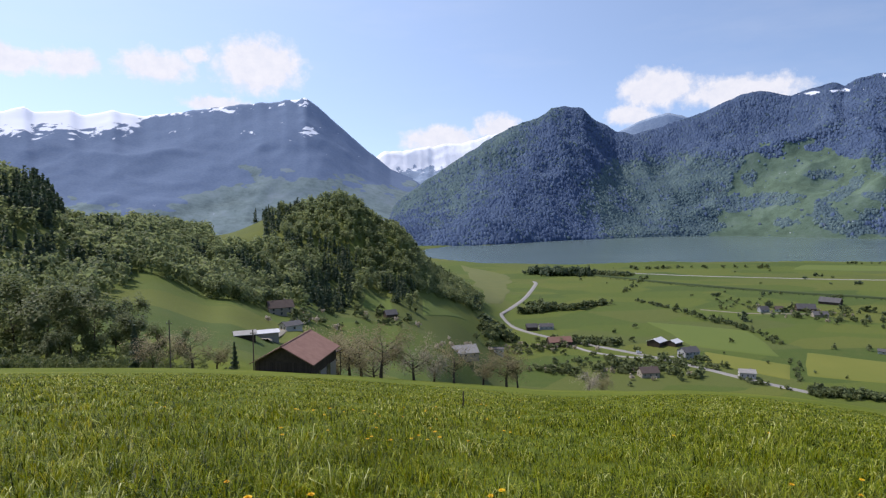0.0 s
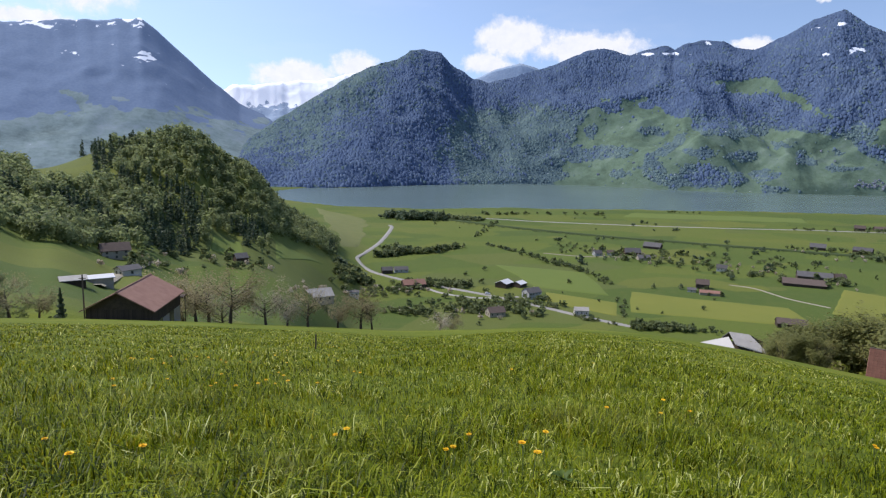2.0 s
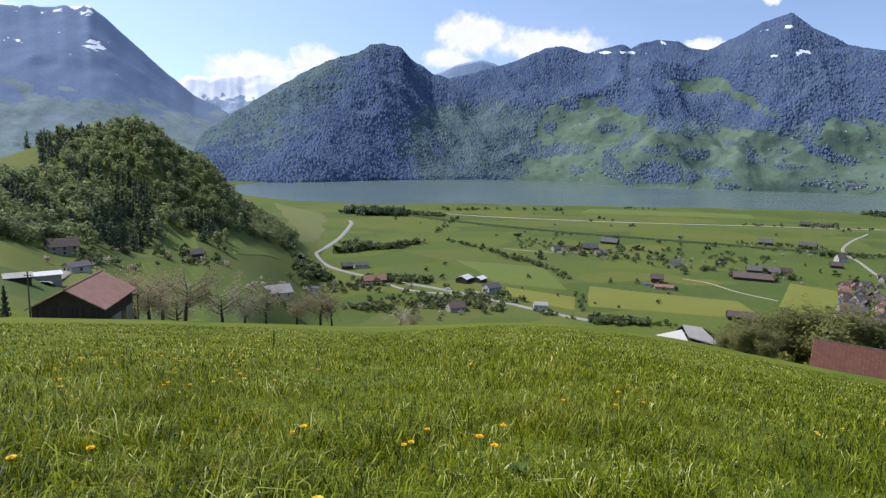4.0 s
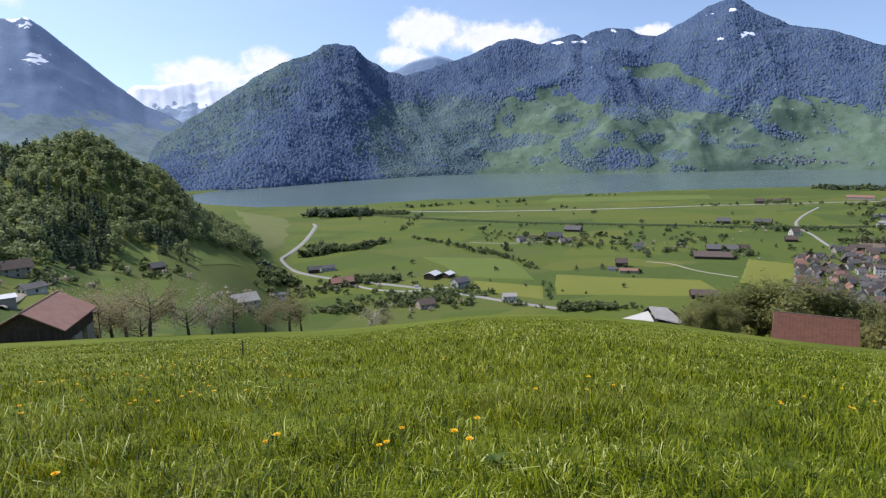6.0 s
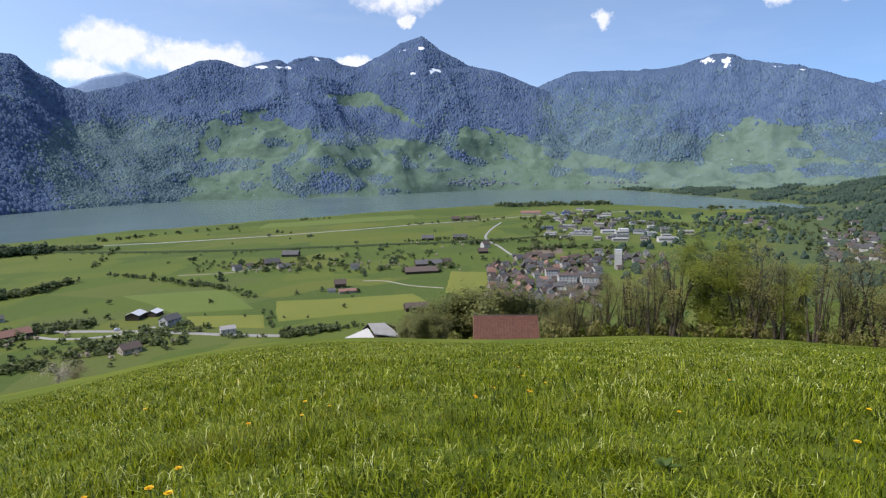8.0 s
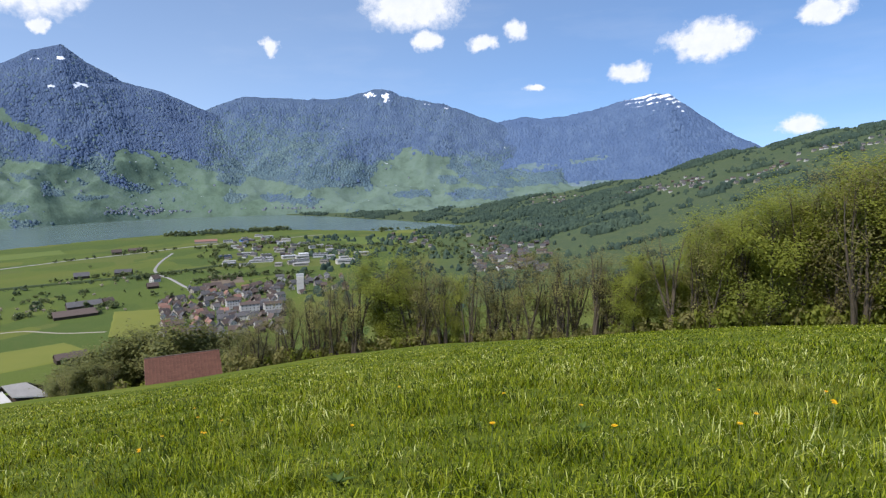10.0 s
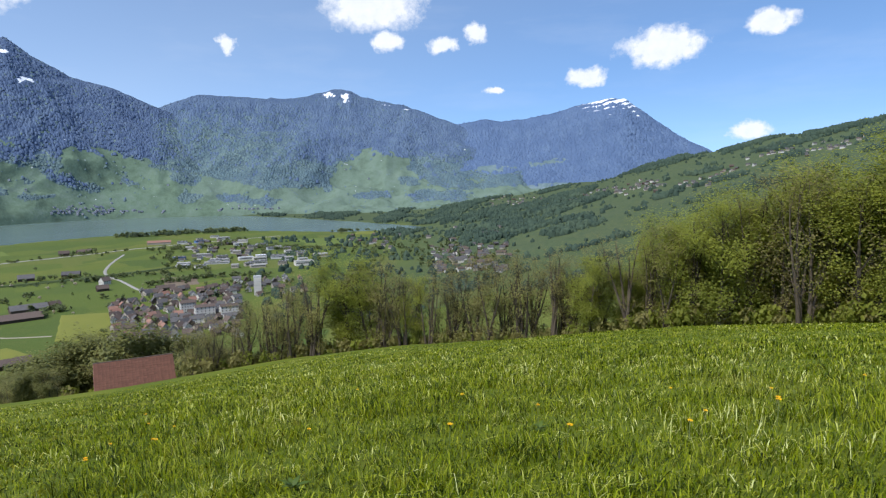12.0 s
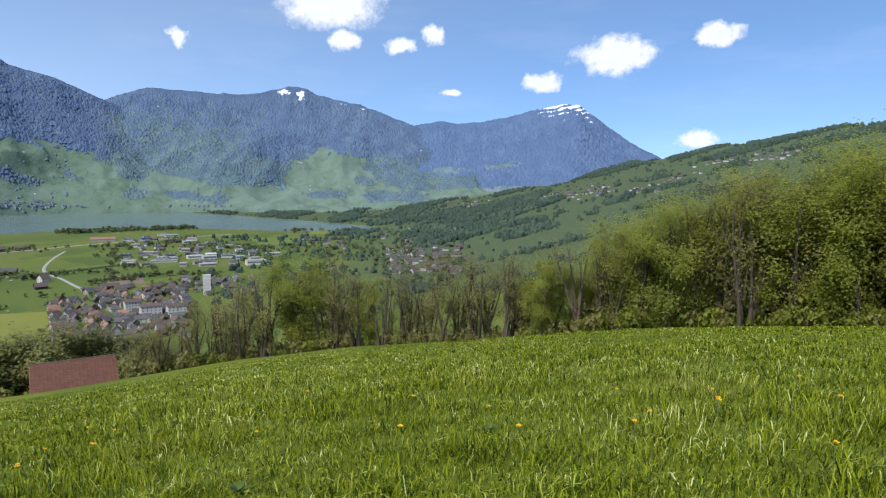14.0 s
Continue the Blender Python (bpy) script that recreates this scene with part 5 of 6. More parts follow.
def barn():
    """The timber barn in the meadow, dug into the slope, with a lean-to post at its far corner."""
    L, W, H, rise = 13.4, 10.0, 3.4, 2.7
    front, back = 108.0, 120.5
    a0, a1 = radians(-14.8), radians(-12.35)
    f, b = Vector((front * math.sin(a0), front * math.cos(a0), 0)), Vector((back * math.sin(a1), back * math.cos(a1), 0))
    c = (f + b) / 2
    top = EYE + front * math.tan(radians(-12.1))
    root = gable_house("barn", "dark timber barn with a red-brown tiled gable roof in the meadow", L, W, H, rise, WALL_WOOD, ROOF_RED, 0, 1, False, "barn", over=0.7, deep=5, thick=0.18)
    root.matrix_basis = Matrix.Translation((c.x, c.y, top - H - rise)) @ Matrix.Rotation(math.atan2(b.y - f.y, b.x - f.x), 4, "Z")
    part("plinth", Geo().box(-L / 2 - 0.05, L / 2 + 0.05, -W / 2 - 0.05, W / 2 + 0.05, -5, 0.9), WALL_CREAM, root, "pale rendered masonry base")
    plank = Geo().box(0.02, L / 40 - 0.02, -0.02, 0.02, 0.9, H).mesh("board", WALL_WOOD)
    for i in range(40):
        part("board", plank, None, root).location = (-L / 2 + L * i / 40, -W / 2 - 0.07, 0)
    for i in range(30):
        b = part("board", plank, None, root)
        b.location, b.rotation_euler = (-L / 2 - 0.07, -W / 2 + W * i / 30, 0), (0, 0, math.pi / 2)
    part("door", Geo().box(1.2, 3.2, -W / 2 - 0.14, -W / 2 - 0.06, -2.0, 1.1), GLASS_DARK, root)
    part("window", Geo().box(-3.5, -2.3, -W / 2 - 0.14, -W / 2 - 0.06, 0.2, 1.1), GLASS_DARK, root)
    part("porch_roof", Geo().box(L / 2, L / 2 + 2.2, -W / 2 - 0.6, -W / 2 + 3.4, 2.2, 2.35), WALL_WOOD, root)
    part("porch_post", Geo().box(L / 2 + 1.9, L / 2 + 2.05, -W / 2 - 0.4, -W / 2 - 0.25, -4, 2.2), POLE_WOOD, root)
    part("ridge_cap", Geo().tube([(-L / 2 - 0.7, 0, H + rise + 0.22), (L / 2 + 0.7, 0, H + rise + 0.22)], [0.14, 0.14], 6), ROOF_RED, root)


barn()


def roof_tile_mat():
    m, add, calc = material("old_clay_tiles")
    p = add("TexCoord").outputs["Object"]
    br = add("TexBrick", {"Vector": p, "Color1": (0.105, 0.042, 0.030, 1), "Color2": (0.088, 0.036, 0.027, 1), "Mortar": (0.05, 0.028, 0.022, 1), "Scale": 1.0, "Mortar Size": 0.012, "Brick Width": 0.26, "Row Height": 0.30})
    n = add("TexNoise", {"Vector": p, "Scale": 0.8, "Detail": 6.0, "Roughness": 0.7})
    c = add("MixRGB", {"Fac": ramp(add, n.outputs[0], [(0.4, (0, 0, 0)), (0.75, (0.55, 0.55, 0.55))]), "Color1": br.outputs[0], "Color2": (0.150, 0.082, 0.056, 1)}).outputs[0]
    tone = add("HueSaturation", {"Color": c, "Value": calc("ADD", 0.86, calc("MULTIPLY", add("ObjectInfo").outputs["Random"], 0.28))}).outputs[0]
    c = tone
    finish(add, c, 0.85, br.outputs["Fac"], -0.5, 0.03, spec=0.2)
    return m


def shed():
    """The tiled field shed just past the brow: its near roof slope shows above the grass."""
    az, L, W, H, rise = 51.9, 10.2, 8.2, 3.0, 3.2
    r = 104.0
    top = EYE + r * math.tan(radians(-13.85))
    root = gable_house("field_shed", "small field shed with an old red clay-tile roof", L, W, H, rise, WALL_WOOD, ROOF_RED, 0, 1, False, "shed", over=0.35, deep=6)
    p = at(az, r)
    root.matrix_basis = Matrix.Translation((p.x, p.y, top - H - rise)) @ Matrix.Rotation(radians(-az + 2.0), 4, "Z")
    tiles = roof_tile_mat()
    k, y = rise / (W / 2), W / 2
    n_rows, n_cols = 13, 22
    slope = math.hypot(y + 0.35, (y + 0.35) * k)
    ang = math.atan(k)
    tile = Geo()
    tw, th = (L + 0.6) / n_cols, slope / n_rows + 0.05
    tile.box(-tw / 2 + 0.006, tw / 2 - 0.006, -th, 0.02, 0.0, 0.03)
    tm = tile.mesh("roof_tile", tiles)
    roof = [c for c in root.children if c.name.startswith("roof")][0]
    rg = random.Random(3)
    for i in range(n_rows):
        for j in range(n_cols):
            t = part("roof_tile", tm, None, roof)
            d = slope * i / n_rows
            t.location = (-L / 2 - 0.3 + tw * (j + 0.5), -d * math.cos(ang), H + rise + 0.29 - d * math.sin(ang) + rg.uniform(-0.006, 0.006))
            t.rotation_euler = (ang - 0.03 + rg.uniform(-0.01, 0.01), 0, rg.uniform(-0.01, 0.01))
    part("ridge_cap", Geo().tube([(-L / 2 - 0.35, 0, H + rise + 0.27), (L / 2 + 0.35, 0, H + rise + 0.27)], [0.13, 0.13], 6), ROOF_BROWN, root, "lichen-covered ridge tiles")


shed()


def slab(corners, thick=0.25):
    """A roof slope of some thickness."""
    n = len(corners)
    low = [(x, y, z - thick) for x, y, z in corners]
    return Geo().put(list(corners) + low, [tuple(range(n)), tuple(range(2 * n - 1, n - 1, -1))] + [(i, i + n, (i + 1) % n + n, (i + 1) % n) for i in range(n)])


def white_roofed():
    """The pale-roofed building in the hollow below the brow, with a lower lean-to."""
    az, r = 40.0, 150.0
    p = at(az, r)
    root = thing("farm_building", Matrix.Translation((p.x, p.y, EYE + r * math.tan(radians(-14.15)))) @ Matrix.Rotation(radians(-az), 4, "Z"), "farm building with a pale grey roof and a lean-to roof coloured as sunlit", "farm building")
    part("front_slope", slab([(-2.9, 0, 0), (-1.3, -3.4, -1.7), (5.4, -3.4, -2.8), (1.2, 0.3, -0.1)]), ROOF_PALE, root, "pale grey roof slope")
    part("back_slope", slab([(-2.9, 0.02, 0), (1.2, 0.32, -0.1), (4.6, 5.0, -2.7), (-4.4, 5.0, -2.7)]), ROOF_GREY, root)
    # Sunlight on the lean-to is put into its lighter roof colour.
    part("lean_to_roof", slab([(-2.9, -0.2, -1.1), (-9.3, -1.0, -3.4), (-1.1, -4.4, -2.9)]), ROOF_SUNLIT, root, "lean-to roof in whitish sunlit colour")
    part("wall", Geo().box(-1.2, 4.2, -2.9, 4.4, -12, -2.9), WALL_WOOD, root)
    part("side_wall", Geo().box(-6.0, -1.25, -2.2, 4.2, -12, -3.2), WALL_WOOD, root)
    part("gutter", Geo().tube([(-1.3, -3.5, -1.85), (5.4, -3.5, -2.95)], [0.09, 0.09], 6), WALL_GREY, root)


white_roofed()

ROADSIDE_FARMS = [
    ("farmhouse", "long farmhouse with a faded red roof beside the road", 10.6, -12.4, 18, 25, 13, 5.0, 4.5, WALL_WOOD, ROOF_RED, 5, 1),
    ("farm_building", "barn with a bright white roof beside the road", 19.1, -12.05, 65, 18, 14, 5.0, 3.0, WALL_WOOD, ROOF_BRIGHT, 0, 1),
    ("farm_building", "low barn with a bright white roof in the farmyard", 20.5, -11.95, 60, 14, 12, 4.0, 2.5, WALL_WOOD, ROOF_BRIGHT, 0, 1),
    ("farmhouse", "dark grey-roofed farmhouse beside the road", 21.7, -12.9, 40, 17, 12, 7.0, 4.0, WALL_GREY, ROOF_GREY, 4, 2),
    ("house", "small white house with a pale roof at the road", 26.3, -14.1, 10, 13, 9, 5.0, 2.4, WALL_WHITE, ROOF_PALE, 3, 1),
    ("house", "house with a dark brown roof behind bushes", 18.4, -14.7, 25, 16, 11, 4.5, 4.0, WALL_CREAM, ROOF_BROWN, 3, 1),
    ("house", "large house with a pale greyish-pink roof", 1.7, -13.5, 20, 22, 15, 4.0, 5.0, WALL_CREAM, ROOF_PALE, 3, 1),
    ("house", "modern white house with a flat grey roof", 4.9, -13.2, 0, 13, 9, 4.5, 1.2, WALL_WHITE, ROOF_GREY, 3, 1),
    ("house", "dark timber house with a black roof by the road", 8.1, -11.1, 10, 13, 9, 4.5, 3.5, WALL_WOOD, ROOF_GREY, 3, 1),
    ("house", "row house with a dark grey roof by the road", 9.4, -11.0, 10, 17, 9, 4.0, 3.0, WALL_GREY, ROOF_GREY, 3, 1),
]
FIELD_FARMS = [
    ("farmhouse", "brown farmhouse with a dark red roof in the fields", 36.4, -10.8, 5, 14, 11, 5.5, 5.0, WALL_WOOD, ROOF_BROWN, 3, 2),
    ("farm_building", "low barn with a red roof in the fields", 37.1, -11.3, 8, 23, 10, 3.0, 2.2, WALL_CREAM, ROOF_RED, 0, 1),
    ("farm_building", "white-walled outbuilding beside the farm", 35.6, -11.2, 0, 9, 7, 3.0, 1.8, WALL_WHITE, ROOF_GREY, 1, 1),
    ("farm_building", "very long low barn with a grey-brown roof in the fields", 43.9, -9.7, 8, 46, 24, 3.5, 5.0, WALL_WOOD, ROOF_BROWN, 0, 1),
    ("farm_building", "second long low barn with a grey roof", 44.6, -9.1, 8, 40, 20, 4.5, 5.0, WALL_WOOD, ROOF_GREY, 0, 1),
    ("farmhouse", "dark farmhouse among trees", 46.3, -9.0, 30, 13, 10, 5.0, 4.0, WALL_WOOD, ROOF_BROWN, 3, 1),
    ("farmhouse", "dark-roofed farmhouse in an orchard", 30.4, -8.4, 15, 24, 14, 4.0, 6.0, WALL_WOOD, ROOF_GREY, 4, 1),
    ("farmhouse", "broad dark farmhouse roof among fruit trees", 32.1, -7.75, -15, 28, 16, 4.0, 6.0, WALL_WOOD, ROOF_GREY, 4, 1),
    ("farm_building", "grey-roofed outbuilding in the orchard", 31.4, -8.8, 20, 18, 12, 3.5, 4.0, WALL_CREAM, ROOF_GREY, 2, 1),
    ("house", "pale house beside the orchard", 28.6, -8.6, 0, 12, 9, 4.0, 3.5, WALL_WHITE, ROOF_BROWN, 2, 1),
]
PLAIN_FARMS = [
    ("house", "grey house beside the orchard", 27.4, -8.7, 30, 12, 10, 4.0, 4.0, WALL_GREY, ROOF_GREY, 2, 1),
    ("house", "dark-roofed house in the fields", 37.8, -9.2, 0, 13, 10, 5.0, 4.0, WALL_WHITE, ROOF_GREY, 3, 1),
    ("farm_building", "big barn with a mossy dark roof behind the hedge", 43.4, -13.1, 12, 25, 13, 4.0, 4.0, WALL_WOOD, ROOF_BROWN, 0, 1),
    ("farm_building", "long building with an orange roof near the lake", 54.1, -4.5, 0, 60, 22, 6.0, 5.0, WALL_CREAM, ROOF_RED, 0, 1),
    ("farmhouse", "farmhouse beside the main road", 47.2, -5.0, 0, 22, 14, 6.0, 6.0, WALL_WOOD, ROOF_BROWN, 3, 1),
    ("farm_building", "brown barn beside the main road", 48.6, -4.9, 20, 32, 16, 5.0, 5.0, WALL_WOOD, ROOF_BROWN, 0, 1),
    ("farmhouse", "farmhouse on the railway line", 44.6, -6.75, 0, 24, 14, 5.0, 6.0, WALL_WOOD, ROOF_GREY, 3, 1),
    ("farm_building", "dark barn on the railway line", 47.6, -6.7, -10, 28, 15, 5.0, 5.0, WALL_WOOD, ROOF_GREY, 0, 1),
    ("house", "white house with a steep roof at the lane", 49.9, -7.5, 40, 14, 11, 6.0, 6.0, WALL_WHITE, ROOF_BROWN, 3, 2),
    ("farm_building", "brown barn at the lane", 49.7, -8.0, 10, 16, 12, 4.0, 5.0, WALL_WOOD, ROOF_BROWN, 0, 1),
]
OUTER_FARMS = [
    ("farm_building", "green-roofed barn at the village edge", 53.2, -8.6, 25, 22, 13, 4.0, 3.5, WALL_WOOD, ROOF_GREY, 0, 1),
    ("farm_building", "brown barn at the village edge", 54.4, -8.35, 10, 26, 13, 4.0, 3.5, WALL_WOOD, ROOF_BROWN, 0, 1),
    ("house", "chalet with a brown roof at the foot of the woods", -14.9, -9.25, 10, 14, 10, 5.0, 3.5, WALL_CREAM, ROOF_BROWN, 3, 2),
    ("farm_building", "low building with a bright flat roof behind the barn", -16.4, -11.2, 8, 11, 7, 2.4, 0.7, WALL_CREAM, ROOF_BRIGHT, 0, 1),
    ("farm_building", "shed with a tan roof behind the barn", -18.0, -11.1, 5, 7, 6, 1.6, 0.9, WALL_WOOD, ROOF_PALE, 0, 1),
    ("farm_building", "grey-roofed workshop in the farmyard", -14.0, -10.7, 30, 9, 7, 3.0, 1.5, WALL_WHITE, ROOF_GREY, 1, 1),
    ("hay_barn", "small black hay barn on the green slope", -5.0, -10.0, 20, 9, 8, 4.0, 3.0, WALL_WOOD, ROOF_GREY, 0, 1),
]
for nm, lab, az, el, turn, L, W, H, rise, wall, roof, wn, fl in ROADSIDE_FARMS + FIELD_FARMS + PLAIN_FARMS + OUTER_FARMS:
    b = gable_house(nm, lab, L, W, H, rise, wall, roof, wn, fl, wn > 1, "barn" if "barn" in lab else "house")
    stand(b, sight(az, el), az, turn)


def village():
    """The village on the plain: a crowd of gabled houses, two white blocks of flats and a tall silo."""
    kinds = []
    for i, (L, W, H, rise, wall, roof) in enumerate([
            (11, 9, 3, 4.5, WALL_CREAM, ROOF_BROWN), (13, 10, 3.5, 5, WALL_CREAM, ROOF_BROWN), (10, 9, 4.5, 4, WALL_WHITE, ROOF_GREY), (15, 11, 4, 5, WALL_CREAM, ROOF_GREY),
            (11, 9, 4.5, 4.5, WALL_WOOD, ROOF_BROWN), (12, 9, 4.5, 4.5, WALL_CREAM, ROOF_RED), (17, 11, 6, 3.5, WALL_WHITE, ROOF_GREY), (11, 10, 4.5, 5, WALL_WOOD, ROOF_GREY)]):
        col = {ROOF_BROWN: "brown", ROOF_GREY: "grey", ROOF_RED: "red"}[roof]
        wl = {WALL_WHITE: "white-rendered", WALL_CREAM: "cream-rendered", WALL_WOOD: "dark timber"}[wall]
        kinds.append(gable_house("house", "%s village house with a %s gable roof" % (wl, col), L, W, H, rise, wall, roof, 3, 2, True, "house", "village houses"))
    spots = []
    def crowd(n, a0, a1, e0, e1, gap):
        tries = 0
        while n and tries < 4000:
            tries += 1
            a, e = rng.uniform(a0, a1), rng.uniform(e0, e1)
            if e < -12.0 and a < 51 or e > -9.0 and a < 52.5:
                continue
            p = sight(a, e)
            if all((p - q).length > gap for q, _ in spots):
                spots.append((p, a))
                n -= 1
    crowd(190, 50.3, 60.3, -12.9, -8.4, 9.2)
    crowd(24, 60, 66, -9.5, -8.0, 16)
    first = set()
    for p, a in spots:
        k = int(rng.choice(8, p=[0.24, 0.24, 0.10, 0.10, 0.14, 0.08, 0.04, 0.06]))
        m = Matrix.Translation(p) @ Matrix.Rotation(radians(-a + rng.choice([8, 8, 98, 98, 40]) + rng.normal(0, 8)), 4, "Z") @ Matrix.Diagonal((0.8, 0.8, 0.85, 1))
        if k in first:
            place_copy(kinds[k], m)
        else:
            kinds[k].matrix_basis = m
            first.add(k)
    for az, el, L in ((57.4, -10.9, 22), (59.4, -11.0, 20), (56.0, -10.4, 16)):
        b = gable_house("apartment_block", "white block of flats with a low brown roof in the village", L, 14, 13, 2.2, WALL_WHITE, ROOF_BROWN, 5, 4, True, "apartment block", "village flats")
        stand(b, sight(az, el), az, 8)
    p = sight(61.9, -9.3)
    s = thing("silo", Matrix.Translation(p) @ Matrix.Rotation(0.5, 4, "Z"), "tall pale concrete silo tower above the village", "silo")
    part("tower", Geo().box(-5.5, 5.5, -5, 5, -2, 24), WALL_WHITE, s)
    part("head", Geo().box(-4.0, 4.0, -5.3, 5.3, 24, 27), WALL_GREY, s)
    for i in range(4):
        part("rib", Geo().box(-5.6, 5.6, -5.15, 5.15, 4 + 5 * i, 4.4 + 5 * i), WALL_GREY, s)


village()


def works():
    """Flat-roofed halls between the village and the lake."""
    halls = [(55.6, -5.9, 50, 22, 9, BLUE_CLAD), (57.5, -5.7, 60, 20, 7, WALL_GREY), (57.4, -4.5, 70, 26, 8, BLUE_CLAD), (59.2, -4.3, 70, 30, 8, WALL_GREY), (58.5, -4.15, 50, 22, 8, WALL_WHITE), (60.4, -4.9, 40, 26, 8, WALL_GREY), (61.6, -5.2, 46, 26, 9, WALL_CREAM),
             (58.6, -6.4, 95, 18, 5, WALL_GREY), (61.0, -6.2, 60, 20, 8, WALL_WHITE), (62.3, -6.1, 40, 30, 9, WALL_WHITE), (63.8, -6.2, 60, 28, 10, WALL_GREY), (66.0, -6.9, 70, 26, 11, WALL_WHITE), (65.8, -5.9, 50, 26, 8, WALL_GREY), (60.3, -5.6, 36, 26, 9, WALL_CREAM), (63.2, -5.4, 44, 22, 8, WALL_GREY), (67.5, -6.2, 60, 26, 9, WALL_CREAM)]
    rg = np.random.default_rng(55)
    for _ in range(26):
        az = rg.uniform(55.2, 66.5)
        halls.append((az, rg.uniform(-6.9, -6.0) if rg.uniform() < 0.6 else rg.uniform(-5.8, -4.3), rg.uniform(26, 60), rg.uniform(16, 26), rg.uniform(6, 10), (WALL_GREY, WALL_CREAM, WALL_WHITE)[int(rg.integers(0, 3))]))
    for i, (az, el, L, W, H, wall) in enumerate(halls):
        L, W, H = L * 0.5, W * 0.8, H * 0.8
        bright = i in (8, 9)
        b = thing("factory_hall", Matrix.Identity(4), "low flat-roofed %s factory hall on the plain" % ({BLUE_CLAD: "blue", WALL_GREY: "grey", WALL_WHITE: "white", WALL_CREAM: "cream"}[wall]), "factory", "factory halls")
        part("wall", Geo().box(-L / 2, L / 2, -W / 2, W / 2, -3, H), wall, b)
        part("roof", Geo().box(-L / 2 - 0.4, L / 2 + 0.4, -W / 2 - 0.4, W / 2 + 0.4, H, H + 0.5), ROOF_BRIGHT if bright else (ROOF_GREY, ROOF_PALE)[i % 2], b)
        for k in range(3):
            part("skylight", Geo().box(-L / 2 + L * (k + 0.3) / 3, -L / 2 + L * (k + 0.6) / 3, -2, 2, H + 0.5, H + 1.4), WALL_GREY, b)
        part("window_band", Geo().box(-L / 2 + 1, L / 2 - 1, -W / 2 - 0.05, -W / 2 + 0.1, H * 0.5, H * 0.72), GLASS_DARK, b)
        stand(b, sight(az, el), az, (8, -6, 12)[i % 3])


works()


def on_slope(k, az, el):
    """A place on a far mountain by azimuth and elevation."""
    X, Y, Z = SLOPES[k][:3]
    a = np.degrees(np.arctan2(X[:, 0], Y[:, 0]))
    i = int(np.argmin(np.abs(a - az)))
    e = np.degrees(np.arctan2(Z[i] - EYE, np.hypot(X[i], Y[i])))
    j = int(np.argmax(e >= el))
    return Vector((X[i, j], Y[i, j], Z[i, j]))


def joined_houses(name, label, spots, rg, big=0.85, mats=()):
    """Many small far houses, too many to count, in one mesh: gabled bodies, roofs with eaves, in a few colours."""
    V, F, M = [], [], []
    mats = mats or (WALL_CREAM, WALL_WHITE, WALL_WOOD, ROOF_BROWN, ROOF_GREY)
    for p, az in spots:
        L, W, H, rise = rg.uniform(10, 15) * big, rg.uniform(8, 11) * big, rg.uniform(3.5, 6) * big, rg.uniform(2.8, 4.5) * big
        x, y, o = L / 2, W / 2, 0.6
        body = [(-x, -y, -3), (x, -y, -3), (x, y, -3), (-x, y, -3), (-x, -y, H), (x, -y, H), (x, y, H), (-x, y, H), (-x, 0, H + rise), (x, 0, H + rise)]
        k = rise / y
        roof = [(sx * (x + o), sy * (y + o), H - o * k + dz) for dz in (0.05, 0.3) for sy in (-1, 1) for sx in (-1, 1)] + [(sx * (x + o), 0, H + rise + dz) for dz in (0.05, 0.3) for sx in (-1, 1)]
        n = len(V)
        a = radians(-az + rg.uniform(-40, 40))
        c, sn = math.cos(a), math.sin(a)
        V += [(q[0] * c - q[1] * sn + p.x, q[0] * sn + q[1] * c + p.y, q[2] + p.z) for q in body + roof]
        wall, tile = int(rg.choice([0, 0, 1, 1, 2])), int(rg.choice([3, 4, 4]))
        for f in ((0, 1, 5, 4), (2, 3, 7, 6), (1, 2, 6, 5), (3, 0, 4, 7), (5, 6, 9), (7, 4, 8)):
            F.append(tuple(n + i for i in f))
            M.append(wall)
        for f in ((4, 5, 11, 10), (6, 10, 11, 7), (0, 8, 9, 1), (2, 3, 9, 8), (0, 1, 5, 4), (2, 6, 7, 3), (0, 4, 10, 8), (2, 8, 10, 6), (1, 9, 11, 5), (3, 7, 11, 9)):
            F.append(tuple(n + 10 + i for i in f))
            M.append(tile)
    me = bpy.data.meshes.new(name)
    me.from_pydata(V, [], F)
    for mm in mats:
        me.materials.append(mm)
    me.polygons.foreach_set("material_index", M)
    me.update()
    tagged(new(name, me), label, "houses", kind="stuff")


